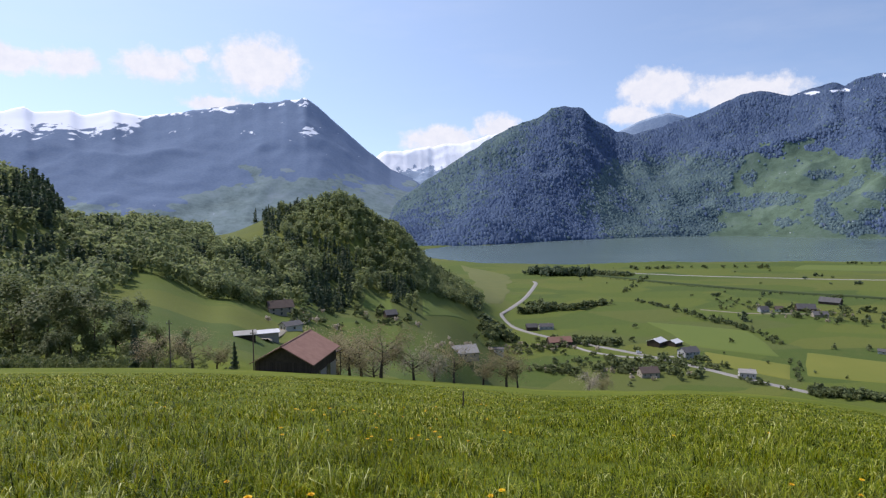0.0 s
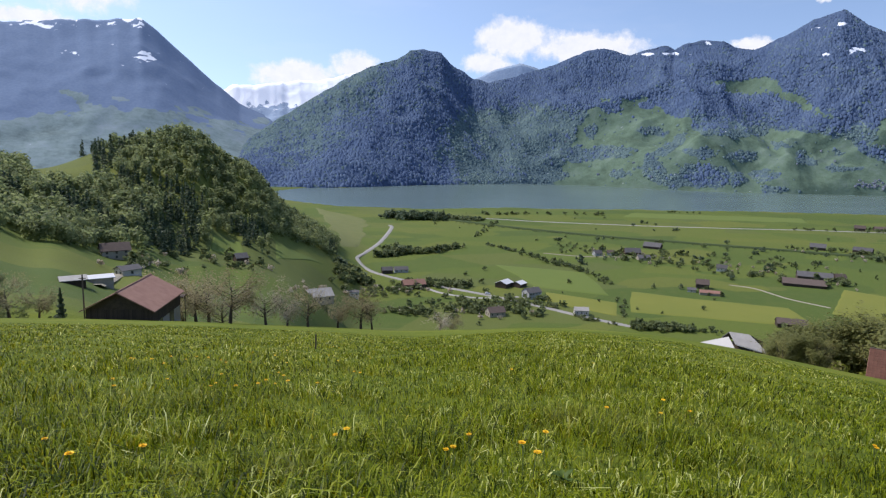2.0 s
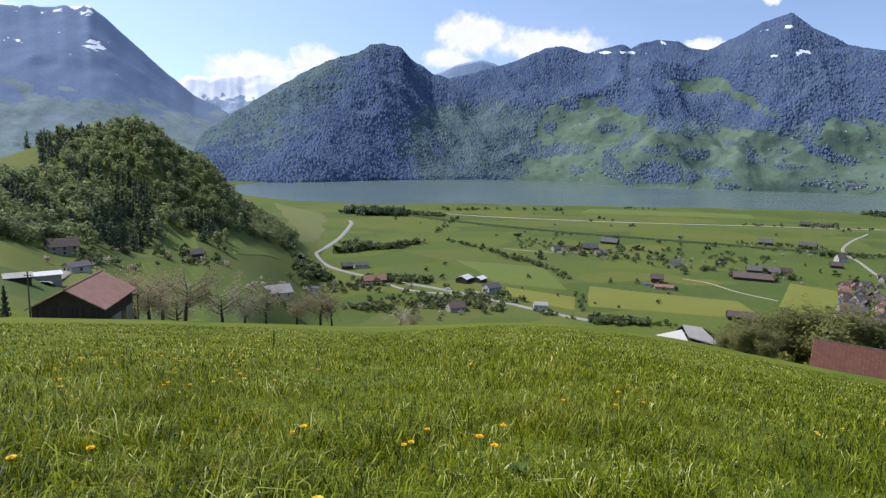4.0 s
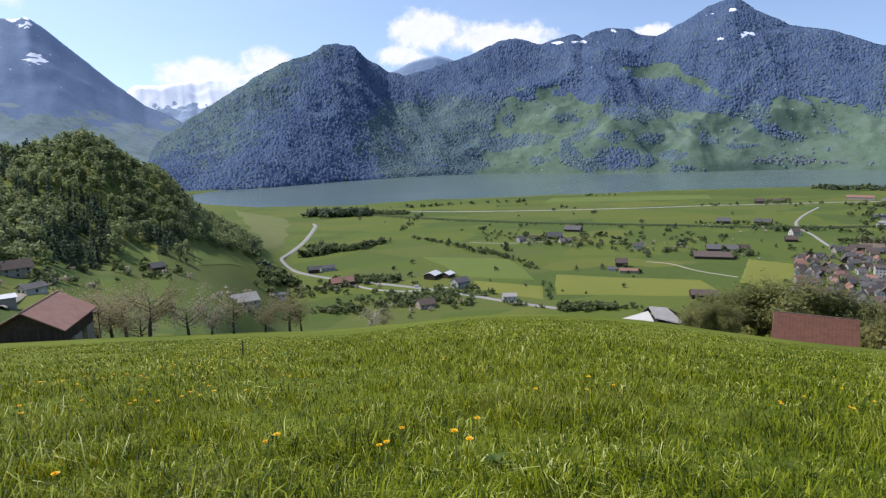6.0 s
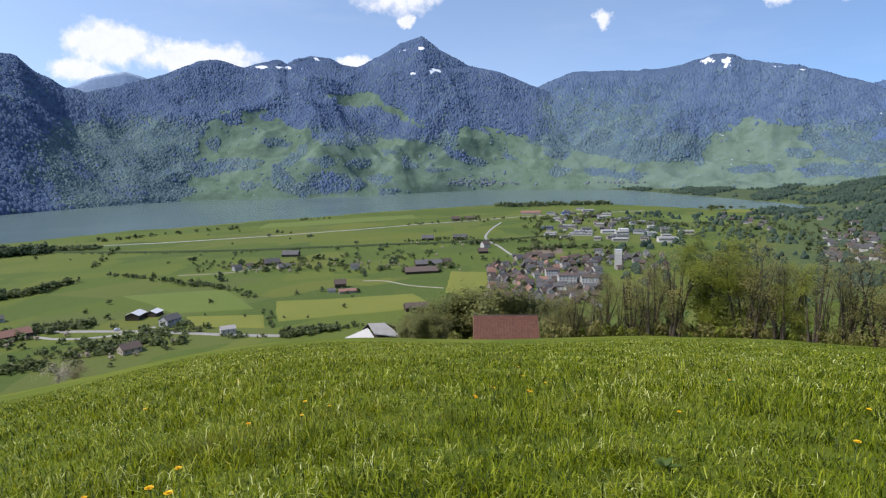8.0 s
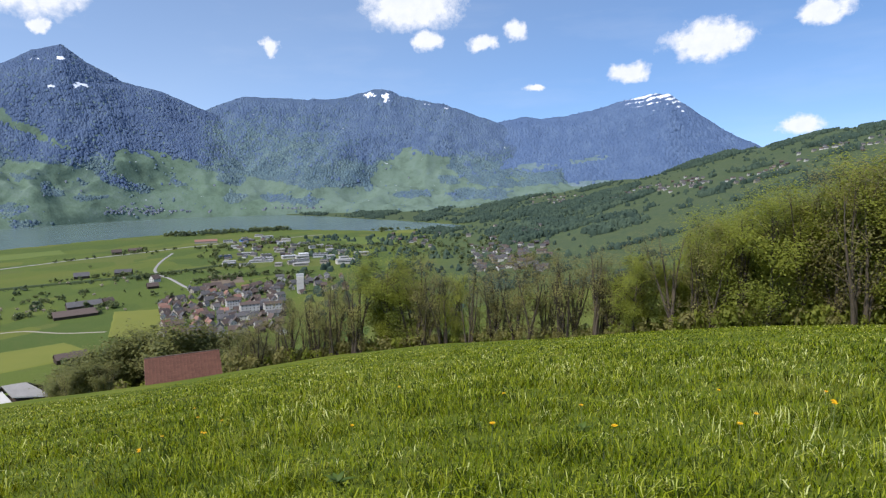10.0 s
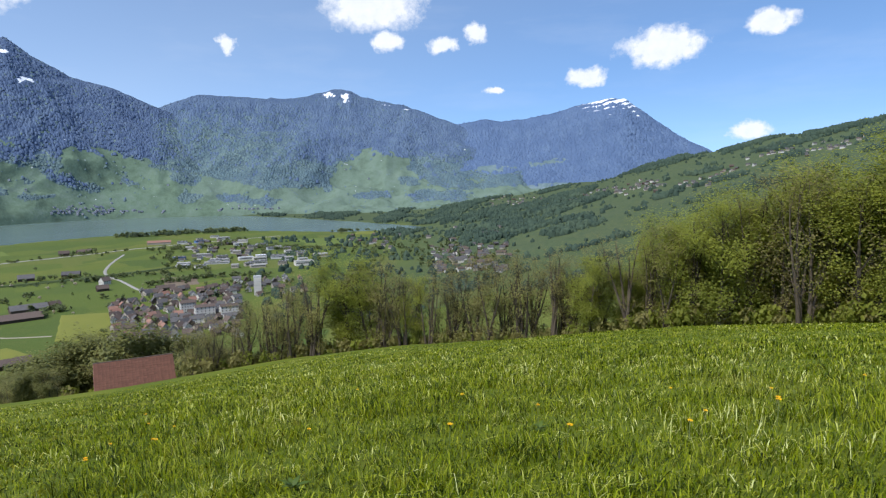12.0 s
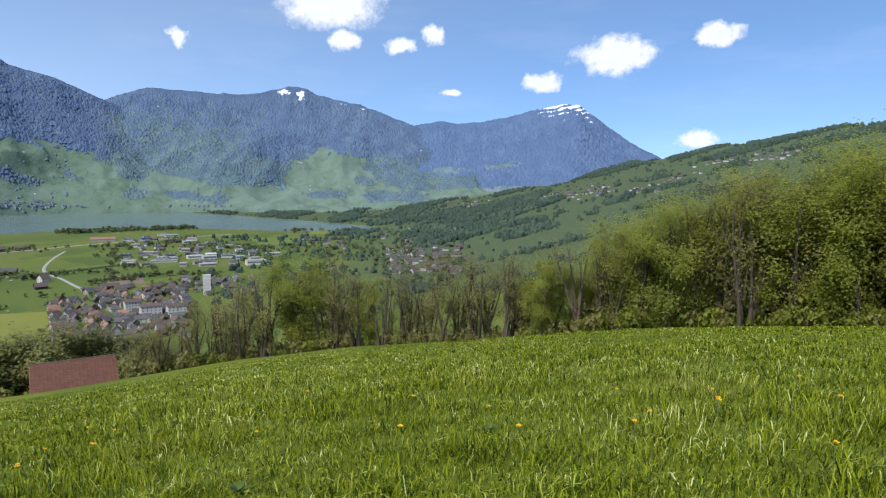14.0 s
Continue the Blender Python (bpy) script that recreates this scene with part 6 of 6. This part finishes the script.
def hamlets():
    """Small houses on the slopes beyond the plain, at the works and along the far shore."""
    rg = np.random.default_rng(88)
    line = [(83, -1.6), (87, -1.3), (90, -1.4), (93, -0.9), (96, -0.4), (99, -0.1), (102, 0.1), (106, 2.1), (109, 2.4), (113, 3.0)]
    spots = []
    for k in range(170):
        az = rg.uniform(83, 98) if k < 100 else rg.uniform(95, 113)
        spots.append((sight(az, float(lerp(az, line)) + rg.normal(0, 0.30)), az))
    for _ in range(30):
        az = rg.uniform(70, 84)
        spots.append((sight(az, float(lerp(az, [(70, -5.2), (77, -5.0), (84, -4.2)])) + rg.normal(0, 0.45)), az))
    joined_houses("hillside_houses", "scattered white and brown hillside houses with gabled roofs", spots, rg)
    spots = []
    for _ in range(90):
        az = rg.uniform(77.6, 85.0)
        spots.append((sight(az, rg.uniform(-8.0, -5.4)), az))
    for _ in range(34):
        az = rg.uniform(55.5, 62)
        spots.append((sight(az, rg.uniform(-6.1, -4.5)), az))
    joined_houses("hamlet_houses", "crowded small houses of a hamlet and round the works", spots, rg)
    spots = []
    for k in range(95):
        az = rg.uniform(46.4, 51.0) if k < 60 else rg.uniform(51, 64)
        spots.append((on_slope(3 if az < 56 else 4, az, -1.85 + abs(rg.normal(0, 0.42 if az < 51 else 0.10))), az))
    for az, el in ((24, 1.2), (28, 0.6), (31, 2.2), (45, 0.2), (48, 1.4), (30, -0.4), (55, 0.4), (27, -1.6), (31.5, -1.7), (42.5, -0.2), (44, 0.9), (51.5, 0.6), (66, 0.2), (70, 1.4), (72, 0.7)):
        spots.append((on_slope(3 if az < 56 else 4, az, el), az))
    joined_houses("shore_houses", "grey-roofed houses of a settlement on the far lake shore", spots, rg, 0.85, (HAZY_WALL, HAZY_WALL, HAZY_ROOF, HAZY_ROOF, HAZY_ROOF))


hamlets()


# ---- roads, tracks, fields ----
def smooth_line(pts, step=7.0):
    pts = [Vector(p) for p in pts]
    out = []
    for i in range(len(pts) - 1):
        p0, p1, p2, p3 = pts[max(i - 1, 0)], pts[i], pts[i + 1], pts[min(i + 2, len(pts) - 1)]
        n = max(2, int((p2 - p1).length / step))
        for k in range(n):
            t = k / n
            out.append(0.5 * ((2 * p1) + (p2 - p0) * t + (2 * p0 - 5 * p1 + 4 * p2 - p3) * t * t + (3 * p1 - p0 - 3 * p2 + p3) * t ** 3))
    out.append(pts[-1])
    return out


def ribbon(name, label, category, sights, width, mat, lift=0.35, crown=0.0, kind="structure"):
    """A road or bank along the ground, with sloping edges."""
    line = smooth_line([sight(a, e) for a, e in sights])
    P = np.array([p[:] for p in line])
    d = np.gradient(P[:, :2], axis=0)
    d /= np.linalg.norm(d, axis=1)[:, None] + 1e-9
    nrm = np.stack([d[:, 1], -d[:, 0]], 1)
    rows = []
    for off, dz in ((-0.5 * width - 1.2, -0.5), (-0.5 * width, lift + crown), (0.0, lift + crown + 0.05), (0.5 * width, lift + crown), (0.5 * width + 1.2, -0.5)):
        q = P[:, :2] + nrm * off
        rows.append(np.concatenate([q, (ground(P[:, 0], P[:, 1]) + dz)[:, None]], 1))
    G = np.stack(rows, 1)
    return tagged(sheet(name, G[..., 0], G[..., 1], G[..., 2], mat), label, category, kind=kind)


ribbon("road", "pale asphalt road winding across the valley floor", "road", [(8.3, -6.7), (8.45, -6.99), (7.5, -8.21), (5.6, -9.45), (5.3, -9.95), (6.9, -11.05), (10.06, -11.8), (13.4, -12.3), (17.5, -12.87), (22.7, -13.68), (26.7, -14.3), (30.85, -14.75)], 6.5, ROAD)
ribbon("road", "farm lane beside the road", "road", [(11.4, -12.3), (13.5, -12.9), (17, -13.2), (20.5, -12.9)], 4.0, ROAD)
ribbon("road", "grey main road along the lake plain", "road", [(17, -5.85), (24, -5.95), (34.2, -5.74), (47.2, -5.1), (53.8, -4.7), (64, -4.2)], 8, ROAD)
ribbon("road", "narrow lane through the fields", "road", [(51.4, -5.2), (50.3, -6.0), (50.0, -6.7), (51.2, -7.4), (52.4, -8.2), (54, -8.7)], 4.5, ROAD)
ribbon("road", "field track of pale gravel", "road", [(38.5, -10.3), (40.5, -10.4), (43, -10.9), (46, -11.2)], 2.6, GRAVEL)
ribbon("road", "gravel track through the orchard", "road", [(22.6, -8.8), (26, -8.9), (29, -8.75), (31, -8.6)], 4, GRAVEL)
ribbon("road", "farm drive behind the barn", "road", [(-16.5, -11.4), (-15, -10.7), (-13.8, -10.3), (-12.8, -9.8), (-13.2, -9.4), (-14.2, -9.3)], 4.0, GRAVEL)
ribbon("embankment", "dark grassy railway embankment across the plain", "embankment", [(11.5, -5.9), (14, -6.15), (16.9, -6.38), (22, -6.75), (29, -7.05), (37, -7.1), (44.7, -7.05), (50, -6.9), (55, -6.55)], 9, EMBANK, 0.3, 2.2)


def field(label, corners, mat):
    """A parcel laid on the ground, with a slightly raised sward."""
    c = [sight(a, e) for a, e in corners]
    u, v = np.meshgrid(np.linspace(0, 1, 24), np.linspace(0, 1, 24), indexing="ij")
    X = (c[0].x * (1 - u) + c[1].x * u) * (1 - v) + (c[3].x * (1 - u) + c[2].x * u) * v
    Y = (c[0].y * (1 - u) + c[1].y * u) * (1 - v) + (c[3].y * (1 - u) + c[2].y * u) * v
    span = (c[0] - c[2]).length
    X, Y = X + 0.05 * span * (fbm(X / 60, Y / 60, 3, 801) - 0.5), Y + 0.05 * span * (fbm(X / 60, Y / 60, 3, 811) - 0.5)
    edge = np.minimum(np.minimum(u, 1 - u), np.minimum(v, 1 - v))
    tagged(sheet("field", X, Y, ground(X, Y) + np.where(edge > 0, 0.4, -0.6), mat), label, "field", kind="structure")


field("yellow-green field of dry grass", [(46.0, -11.7), (50.0, -12.2), (50.4, -9.8), (46.6, -9.6)], FIELD_YELLOW)
field("yellow-green mown meadow below the farm", [(30.3, -13.6), (46.0, -12.8), (43.5, -11.6), (30.2, -11.6)], FIELD_YELLOW)
field("narrow yellow strip of meadow beside the road", [(22.8, -13.2), (29.7, -14.0), (29.6, -12.8), (22.8, -12.3)], FIELD_YELLOW)
field("brown ploughed field near the works", [(54.4, -8.1), (57.2, -8.1), (56.9, -7.3), (54.0, -7.35)], FIELD_BROWN)
field("bright green mown field", [(22.0, -12.0), (29.0, -12.3), (26.5, -10.3), (18.0, -10.0)], FIELD_LIGHT)
field("pale green field beside the works", [(67.0, -5.2), (72.5, -5.2), (71.5, -4.5), (64.5, -4.5)], FIELD_LIGHT)
field("pale dry field near the lake", [(70.5, -4.25), (74.5, -4.35), (74.0, -4.05), (70.8, -4.0)], FIELD_YELLOW)
field("bright green pasture under the hillside woods", [(-7.6, -8.9), (-4.5, -9.6), (-5.0, -8.2), (-7.2, -7.6)], FIELD_LIGHT)
field("bright green pasture under the hillside woods", [(-2.2, -9.8), (2.3, -10.3), (0.7, -9.6), (-2.0, -8.2)], FIELD_LIGHT)
field("dry olive pasture on the foot of the hill", [(4.0, -9.1), (6.2, -7.8), (6.3, -6.3), (1.6, -5.1)], FIELD_OLIVE)
field("bright strip of meadow by the lake", [(29, -5.2), (44, -4.7), (43.5, -4.35), (30, -4.75)], FIELD_LIGHT)


# ---- trees of the plain ----
def valley_trees():
    P, Hh = [], []
    def line(pts, n, spread, h0, h1):
        a = np.interp(rng.uniform(0, len(pts) - 1, n), range(len(pts)), [p[0] for p in pts])
        b = np.interp(a, [p[0] for p in sorted(pts)], [p[1] for p in sorted(pts)])
        for az, el in zip(a, b):
            p = sight(float(az), float(el))
            q = Vector((p.x + rng.normal(0, spread), p.y + rng.normal(0, spread), 0))
            P.append((q.x, q.y, float(ground(q.x, q.y)) - 0.3))
            Hh.append(rng.uniform(h0, h1))
    def blob(az, el, n, wa, we, h0, h1):
        for _ in range(n):
            p = sight(az + rng.normal(0, wa), el + rng.normal(0, we))
            P.append((p.x, p.y, p.z - 0.3))
            Hh.append(rng.uniform(h0, h1))
    line([(8.0, -9.45), (9.4, -9.35), (11.1, -9.05), (12.8, -8.95), (14.6, -8.6)], 60, 3, 4, 8)
    blob(8.6, -9.3, 10, 0.4, 0.15, 8, 12)
    line([(13.2, -6.0), (16.5, -6.05)], 70, 14, 5, 9)
    line([(4.0, -11.0), (5.0, -11.6), (6.4, -12.3)], 36, 4, 6, 11)
    line([(16.5, -5.5), (19.5, -5.4), (27.5, -5.1)], 40, 8, 5, 11)
    line([(51, -3.75), (56, -3.65), (61, -3.62)], 90, 12, 9, 16)
    line([(69, -4.0), (72, -3.95)], 25, 10, 7, 12)
    line([(17.5, -8.3), (22.9, -9.4), (26.9, -10.4), (28.9, -11.3)], 55, 4, 2.5, 6)
    line([(29.2, -11.5), (30.1, -12.6), (30.0, -14.1)], 16, 1.5, 2, 4)
    line([(30.5, -14.6), (33, -14.55), (36, -14.6)], 34, 3, 3.5, 7)
    line([(24, -14.0), (27, -14.5), (30, -14.8)], 20, 3, 2, 4)
    line([(33, -4.6), (36, -4.5)], 8, 6, 5, 9)
    line([(55, -6.6), (58, -6.9)], 20, 10, 5, 9)
    line([(48, -7.2), (52, -7.0), (56, -7.1)], 40, 12, 5, 10)
    line([(43, -6.9), (48.5, -6.8)], 24, 10, 5, 10)
    orchards = [(30.5, -8.6, 34, 1.8, 0.35, 4, 8), (33.8, -8.9, 26, 1.6, 0.4, 4, 8), (26.0, -8.2, 26, 1.6, 0.3, 4, 6), (37.5, -9.4, 10, 0.9, 0.15, 4, 7), (46.2, -9.2, 14, 0.5, 0.2, 5, 9), (36.0, -11.1, 8, 0.7, 0.2, 4, 6), (13.5, -11.95, 22, 2.0, 0.12, 4, 7), (9.0, -12.7, 20, 1.8, 0.2, 3, 6), (4.3, -11.7, 30, 0.45, 0.6, 6, 12), (9.2, -8.9, 14, 0.5, 0.2, 7, 11), (20.3, -13.2, 16, 1.2, 0.3, 4, 8)]
    roadside = [(12, -12.3, 16, 1.6, 0.1, 4, 7), (16.5, -14.0, 34, 1.8, 0.4, 4, 8), (11.5, -14.2, 26, 2.6, 0.5, 3, 6), (21, -14.3, 20, 1.6, 0.3, 4, 7), (22.5, -13.6, 22, 2.0, 0.25, 4, 7), (9.5, -14.7, 12, 1.0, 0.3, 3, 6), (60.5, -8.4, 20, 2.5, 0.3, 5, 9), (52, -9.0, 16, 1.5, 0.3, 4, 8), (56, -10.3, 30, 2.5, 1.1, 4, 8), (42, -8.3, 20, 3.0, 0.3, 4, 7), (48, -4.95, 18, 1.0, 0.1, 6, 10)]
    hamlet = [(54.5, -5.8, 24, 0.8, 0.5, 6, 12), (-4.4, -10.3, 14, 1.0, 0.25, 3, 6), (-9, -9.6, 22, 2.6, 0.5, 3, 7), (81, -6.5, 60, 2.5, 0.9, 6, 12), (74, -5.6, 90, 3.0, 0.7, 6, 12), (-12.6, -10.0, 10, 0.9, 0.3, 3, 6), (45, -13.3, 12, 1.0, 0.25, 4, 8), (62, -5.6, 30, 2.5, 0.4, 6, 10), (7, -13.0, 16, 1.5, 0.25, 4, 7), (12.5, -15.2, 10, 1.4, 0.2, 3, 5)]
    for az, el, n, wa, we, h0, h1 in orchards + roadside + hamlet:
        blob(az, el, n, wa, we, h0, h1)
    line([(8.6, -12.5), (12, -12.3), (16, -12.15)], 34, 3, 4, 8)
    line([(16, -14.4), (19, -14.1), (22, -13.8)], 40, 5, 3, 7)
    line([(8.5, -14.6), (10.5, -14.8), (12.3, -14.9)], 34, 3, 3, 6)
    line([(12.6, -16.6), (14.4, -16.8), (15.6, -16.5)], 22, 1.5, 1.5, 3.5)
    line([(7.0, -9.7), (9.6, -9.4), (12.4, -9.1), (14.8, -8.55)], 70, 4, 5, 10)
    line([(16.5, -7.6), (17.3, -6.9), (18.0, -6.3)], 26, 4, 4, 8)
    line([(19.0, -8.6), (23, -9.6), (26, -10.2)], 30, 5, 4, 9)
    line([(30.8, -14.9), (34, -14.7), (38.5, -14.3)], 60, 3, 3, 7)
    line([(53.5, -7.9), (58, -7.5), (63, -7.7)], 60, 9, 5, 10)
    line([(60, -5.0), (64, -5.3), (68, -5.5)], 60, 14, 5, 10)
    line([(54, -4.9), (58, -5.0), (61, -4.4)], 60, 14, 6, 11)
    line([(43, -5.3), (47, -5.1), (52, -4.9)], 34, 8, 4, 8)
    for _ in range(22):
        blob(rng.uniform(24, 47), rng.uniform(-10.2, -7.2), int(rng.integers(2, 6)), 0.25, 0.06, 4, 9)
    for _ in range(50):
        blob(rng.uniform(7, 66), rng.uniform(-13.5, -5.2), 1, 0.1, 0.05, 3, 7)
    scatter("valley_trees", "small green trees and hedges dotted over the plain", "trees", BUSHY, np.array(P), np.array(Hh) * 1.2, LEAF_VALLEY, rng, (0.8, 1.4))
    P.clear(), Hh.clear()
    line([(8.5, -6.0), (10.5, -6.1), (12.9, -6.05)], 150, 16, 11, 19)
    line([(13.2, -6.0), (16.5, -6.05)], 40, 12, 5, 9)
    line([(52, -3.8), (56, -3.75), (61, -3.7)], 80, 14, 9, 15)
    line([(11.5, -6.1), (16.9, -6.5), (22, -6.85), (29, -7.15), (37, -7.2), (44.7, -7.15), (50, -7.0), (55, -6.65)], 330, 3, 1.2, 2.8)
    line([(7.0, -9.6), (9.0, -9.4), (10.4, -9.2)], 26, 4, 6, 11)
    line([(3.9, -10.6), (4.8, -11.4), (6.0, -12.2)], 20, 4, 7, 13)
    line([(17, -8.2), (21, -9.0), (26, -10.1)], 30, 4, 2.5, 6)
    for _ in range(28):
        blob(rng.uniform(22, 62), rng.uniform(-10.0, -5.4), int(rng.integers(1, 5)), 0.2, 0.05, 4, 9)
    scatter("dark_plain_trees", "dark green trees and hedges on the plain and the shore", "trees", BUSHY, np.array(P), np.array(Hh) * 1.15, LEAF_DARK, rng, (0.8, 1.3))
    P.clear(), Hh.clear()
    for az, el, n, wa, we in ((31, -8.6, 16, 2.0, 0.35), (40, -8.9, 18, 3.0, 0.3), (9, -12.7, 14, 2.0, 0.2), (14, -14.4, 12, 3.0, 0.3), (2, -12.6, 10, 2, 0.3), (-9, -9.9, 10, 3, 0.5), (46, -7.3, 10, 2, 0.15), (55, -9.4, 14, 3, 0.8)):
        blob(az, el, n, wa, we, 4, 7)
    scatter("blossoming_trees", "pale blossoming fruit trees dotted over the plain", "trees", BUSHY, np.array(P), np.array(Hh), BLOSSOM, rng, (0.8, 1.1))


valley_trees()


def slope_woods():
    """Woods, hedges and lone trees on the gentle hillside beyond the lake's end."""
    rg = np.random.default_rng(717)
    n = 150000
    az, r = rg.uniform(62, 126, n), np.sqrt(rg.uniform(700 ** 2, 3900 ** 2, n))
    p = grounded(az, r)
    el = np.degrees(np.arctan2(p[:, 2] - EYE, r))
    along = fbm(az / 6.0, (el - 0.26 * (az - 90)) / 0.55, 4, 701)
    small = fbm(p[:, 0] / 90, p[:, 1] / 90, 3, 703)
    wood = smooth(0.55, 0.58, along) * smooth(0.30, 0.42, small) + 0.035 * (small > 0.5)
    wood = np.where((az < 72) & (r < 2300), 0.0, wood)
    wood = np.where((az < 79) & (r < 1900), 0.12 * (small > 0.48), wood)
    lake = (az < 78.5) & (r < lerp(az, FAR_SHORE) + 40) & (r > lerp(az, NEAR_SHORE) - 60)
    keep = (rg.uniform(size=n) < wood) & ~lake
    p, r = p[keep][:24000], r[keep][:24000]
    base = np.array([(0.5 * math.cos(w), 0.5 * math.sin(w), 0.0) for w in np.arange(5) * 1.2566] + [(0.40 * math.cos(w + 0.6), 0.40 * math.sin(w + 0.6), 0.68) for w in np.arange(5) * 1.2566] + [(0, 0, 1.0)])
    faces = np.array([(i, (i + 1) % 5, 5 + i) for i in range(5)] + [((i + 1) % 5, 5 + (i + 1) % 5, 5 + i) for i in range(5)] + [(5 + i, 5 + (i + 1) % 5, 10) for i in range(5)])
    crowns = [(base * rg.uniform(0.7, 1.3, base.shape), faces) for _ in range(6)]
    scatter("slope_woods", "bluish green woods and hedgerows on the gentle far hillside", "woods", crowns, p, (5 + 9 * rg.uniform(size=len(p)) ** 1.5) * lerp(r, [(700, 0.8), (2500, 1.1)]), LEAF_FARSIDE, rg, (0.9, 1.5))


# These greens are shifted towards blue for the haze.
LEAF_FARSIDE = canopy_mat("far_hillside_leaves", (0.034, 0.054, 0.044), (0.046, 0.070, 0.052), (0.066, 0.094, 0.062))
slope_woods()


# ---- poles, posts, vehicles ----
def utility_pole(az, r, height):
    p = at(az, r)
    root = thing("utility_pole", Matrix.Translation(p), "dark wooden utility pole at the meadow's edge", "pole", "utility poles")
    part("pole", Geo().tube([(0, 0, -0.5), (0, 0, height)], [0.13, 0.10], 8), POLE_WOOD, root)
    part("crossarm", Geo().box(-0.5, 0.5, -0.05, 0.05, height - 0.7, height - 0.58), POLE_WOOD, root)
    for s in (-0.42, 0.42):
        part("insulator", Geo().tube([(s, 0, height - 0.58), (s, 0, height - 0.38)], [0.04, 0.03], 6), WALL_WHITE, root)


utility_pole(-24.1, 114, 8.2)
utility_pole(-17.3, 112, 7.2)
stake = thing("fence_post", Matrix.Translation(in_meadow(1.7, -17.9, 0.0)), "thin dark wooden stake in the meadow", "post")
part("stake", Geo().tube([(0, 0, -0.2), (0.02, 0, 0.75)], [0.045, 0.035], 7), POLE_WOOD, stake)


def vehicle(name, label, p, yaw, L, H, paint):
    root = thing(name, Matrix.Translation(p) @ Matrix.Rotation(yaw, 4, "Z"), label, "vehicle", "vehicles on the roads")
    w = 0.9
    part("body", Geo().box(-L / 2, L / 2, -w, w, 0.35, 0.35 + H * 0.45), paint, root)
    part("cabin", Geo().put([(-L * 0.42, -w, 0.35 + H * 0.45), (L * 0.28, -w, 0.35 + H * 0.45), (L * 0.28, w, 0.35 + H * 0.45), (-L * 0.42, w, 0.35 + H * 0.45), (-L * 0.34, -w * 0.8, H), (L * 0.12, -w * 0.8, H), (L * 0.12, w * 0.8, H), (-L * 0.34, w * 0.8, H)],
                            [(4, 5, 6, 7), (0, 1, 5, 4), (1, 2, 6, 5), (2, 3, 7, 6), (3, 0, 4, 7)]), GLASS_DARK if H < 1.7 else paint, root)
    for sx in (-0.32, 0.32):
        for sy in (-1, 1):
            part("wheel", Geo().tube([(sx * L, sy * w * 0.75, 0.33), (sx * L, sy * w * 1.02, 0.33)], [0.33, 0.33], 10), RUBBER, root)


vehicle("van", "white delivery van on the road", sight(17.6, -12.85, 0.4), radians(-10), 5.6, 2.5, CAR_WHITE)
vehicle("car", "dark car on the road", sight(12.2, -12.1, 0.4), radians(-5), 4.3, 1.5, CAR_DARK)
vehicle("car", "white car parked in the farmyard", sight(-13.2, -9.9, 0.4), radians(30), 4.3, 1.5, CAR_WHITE)
vehicle("car", "dark car parked in the farmyard", sight(-14.6, -10.2, 0.4), radians(70), 4.3, 1.5, CAR_DARK)
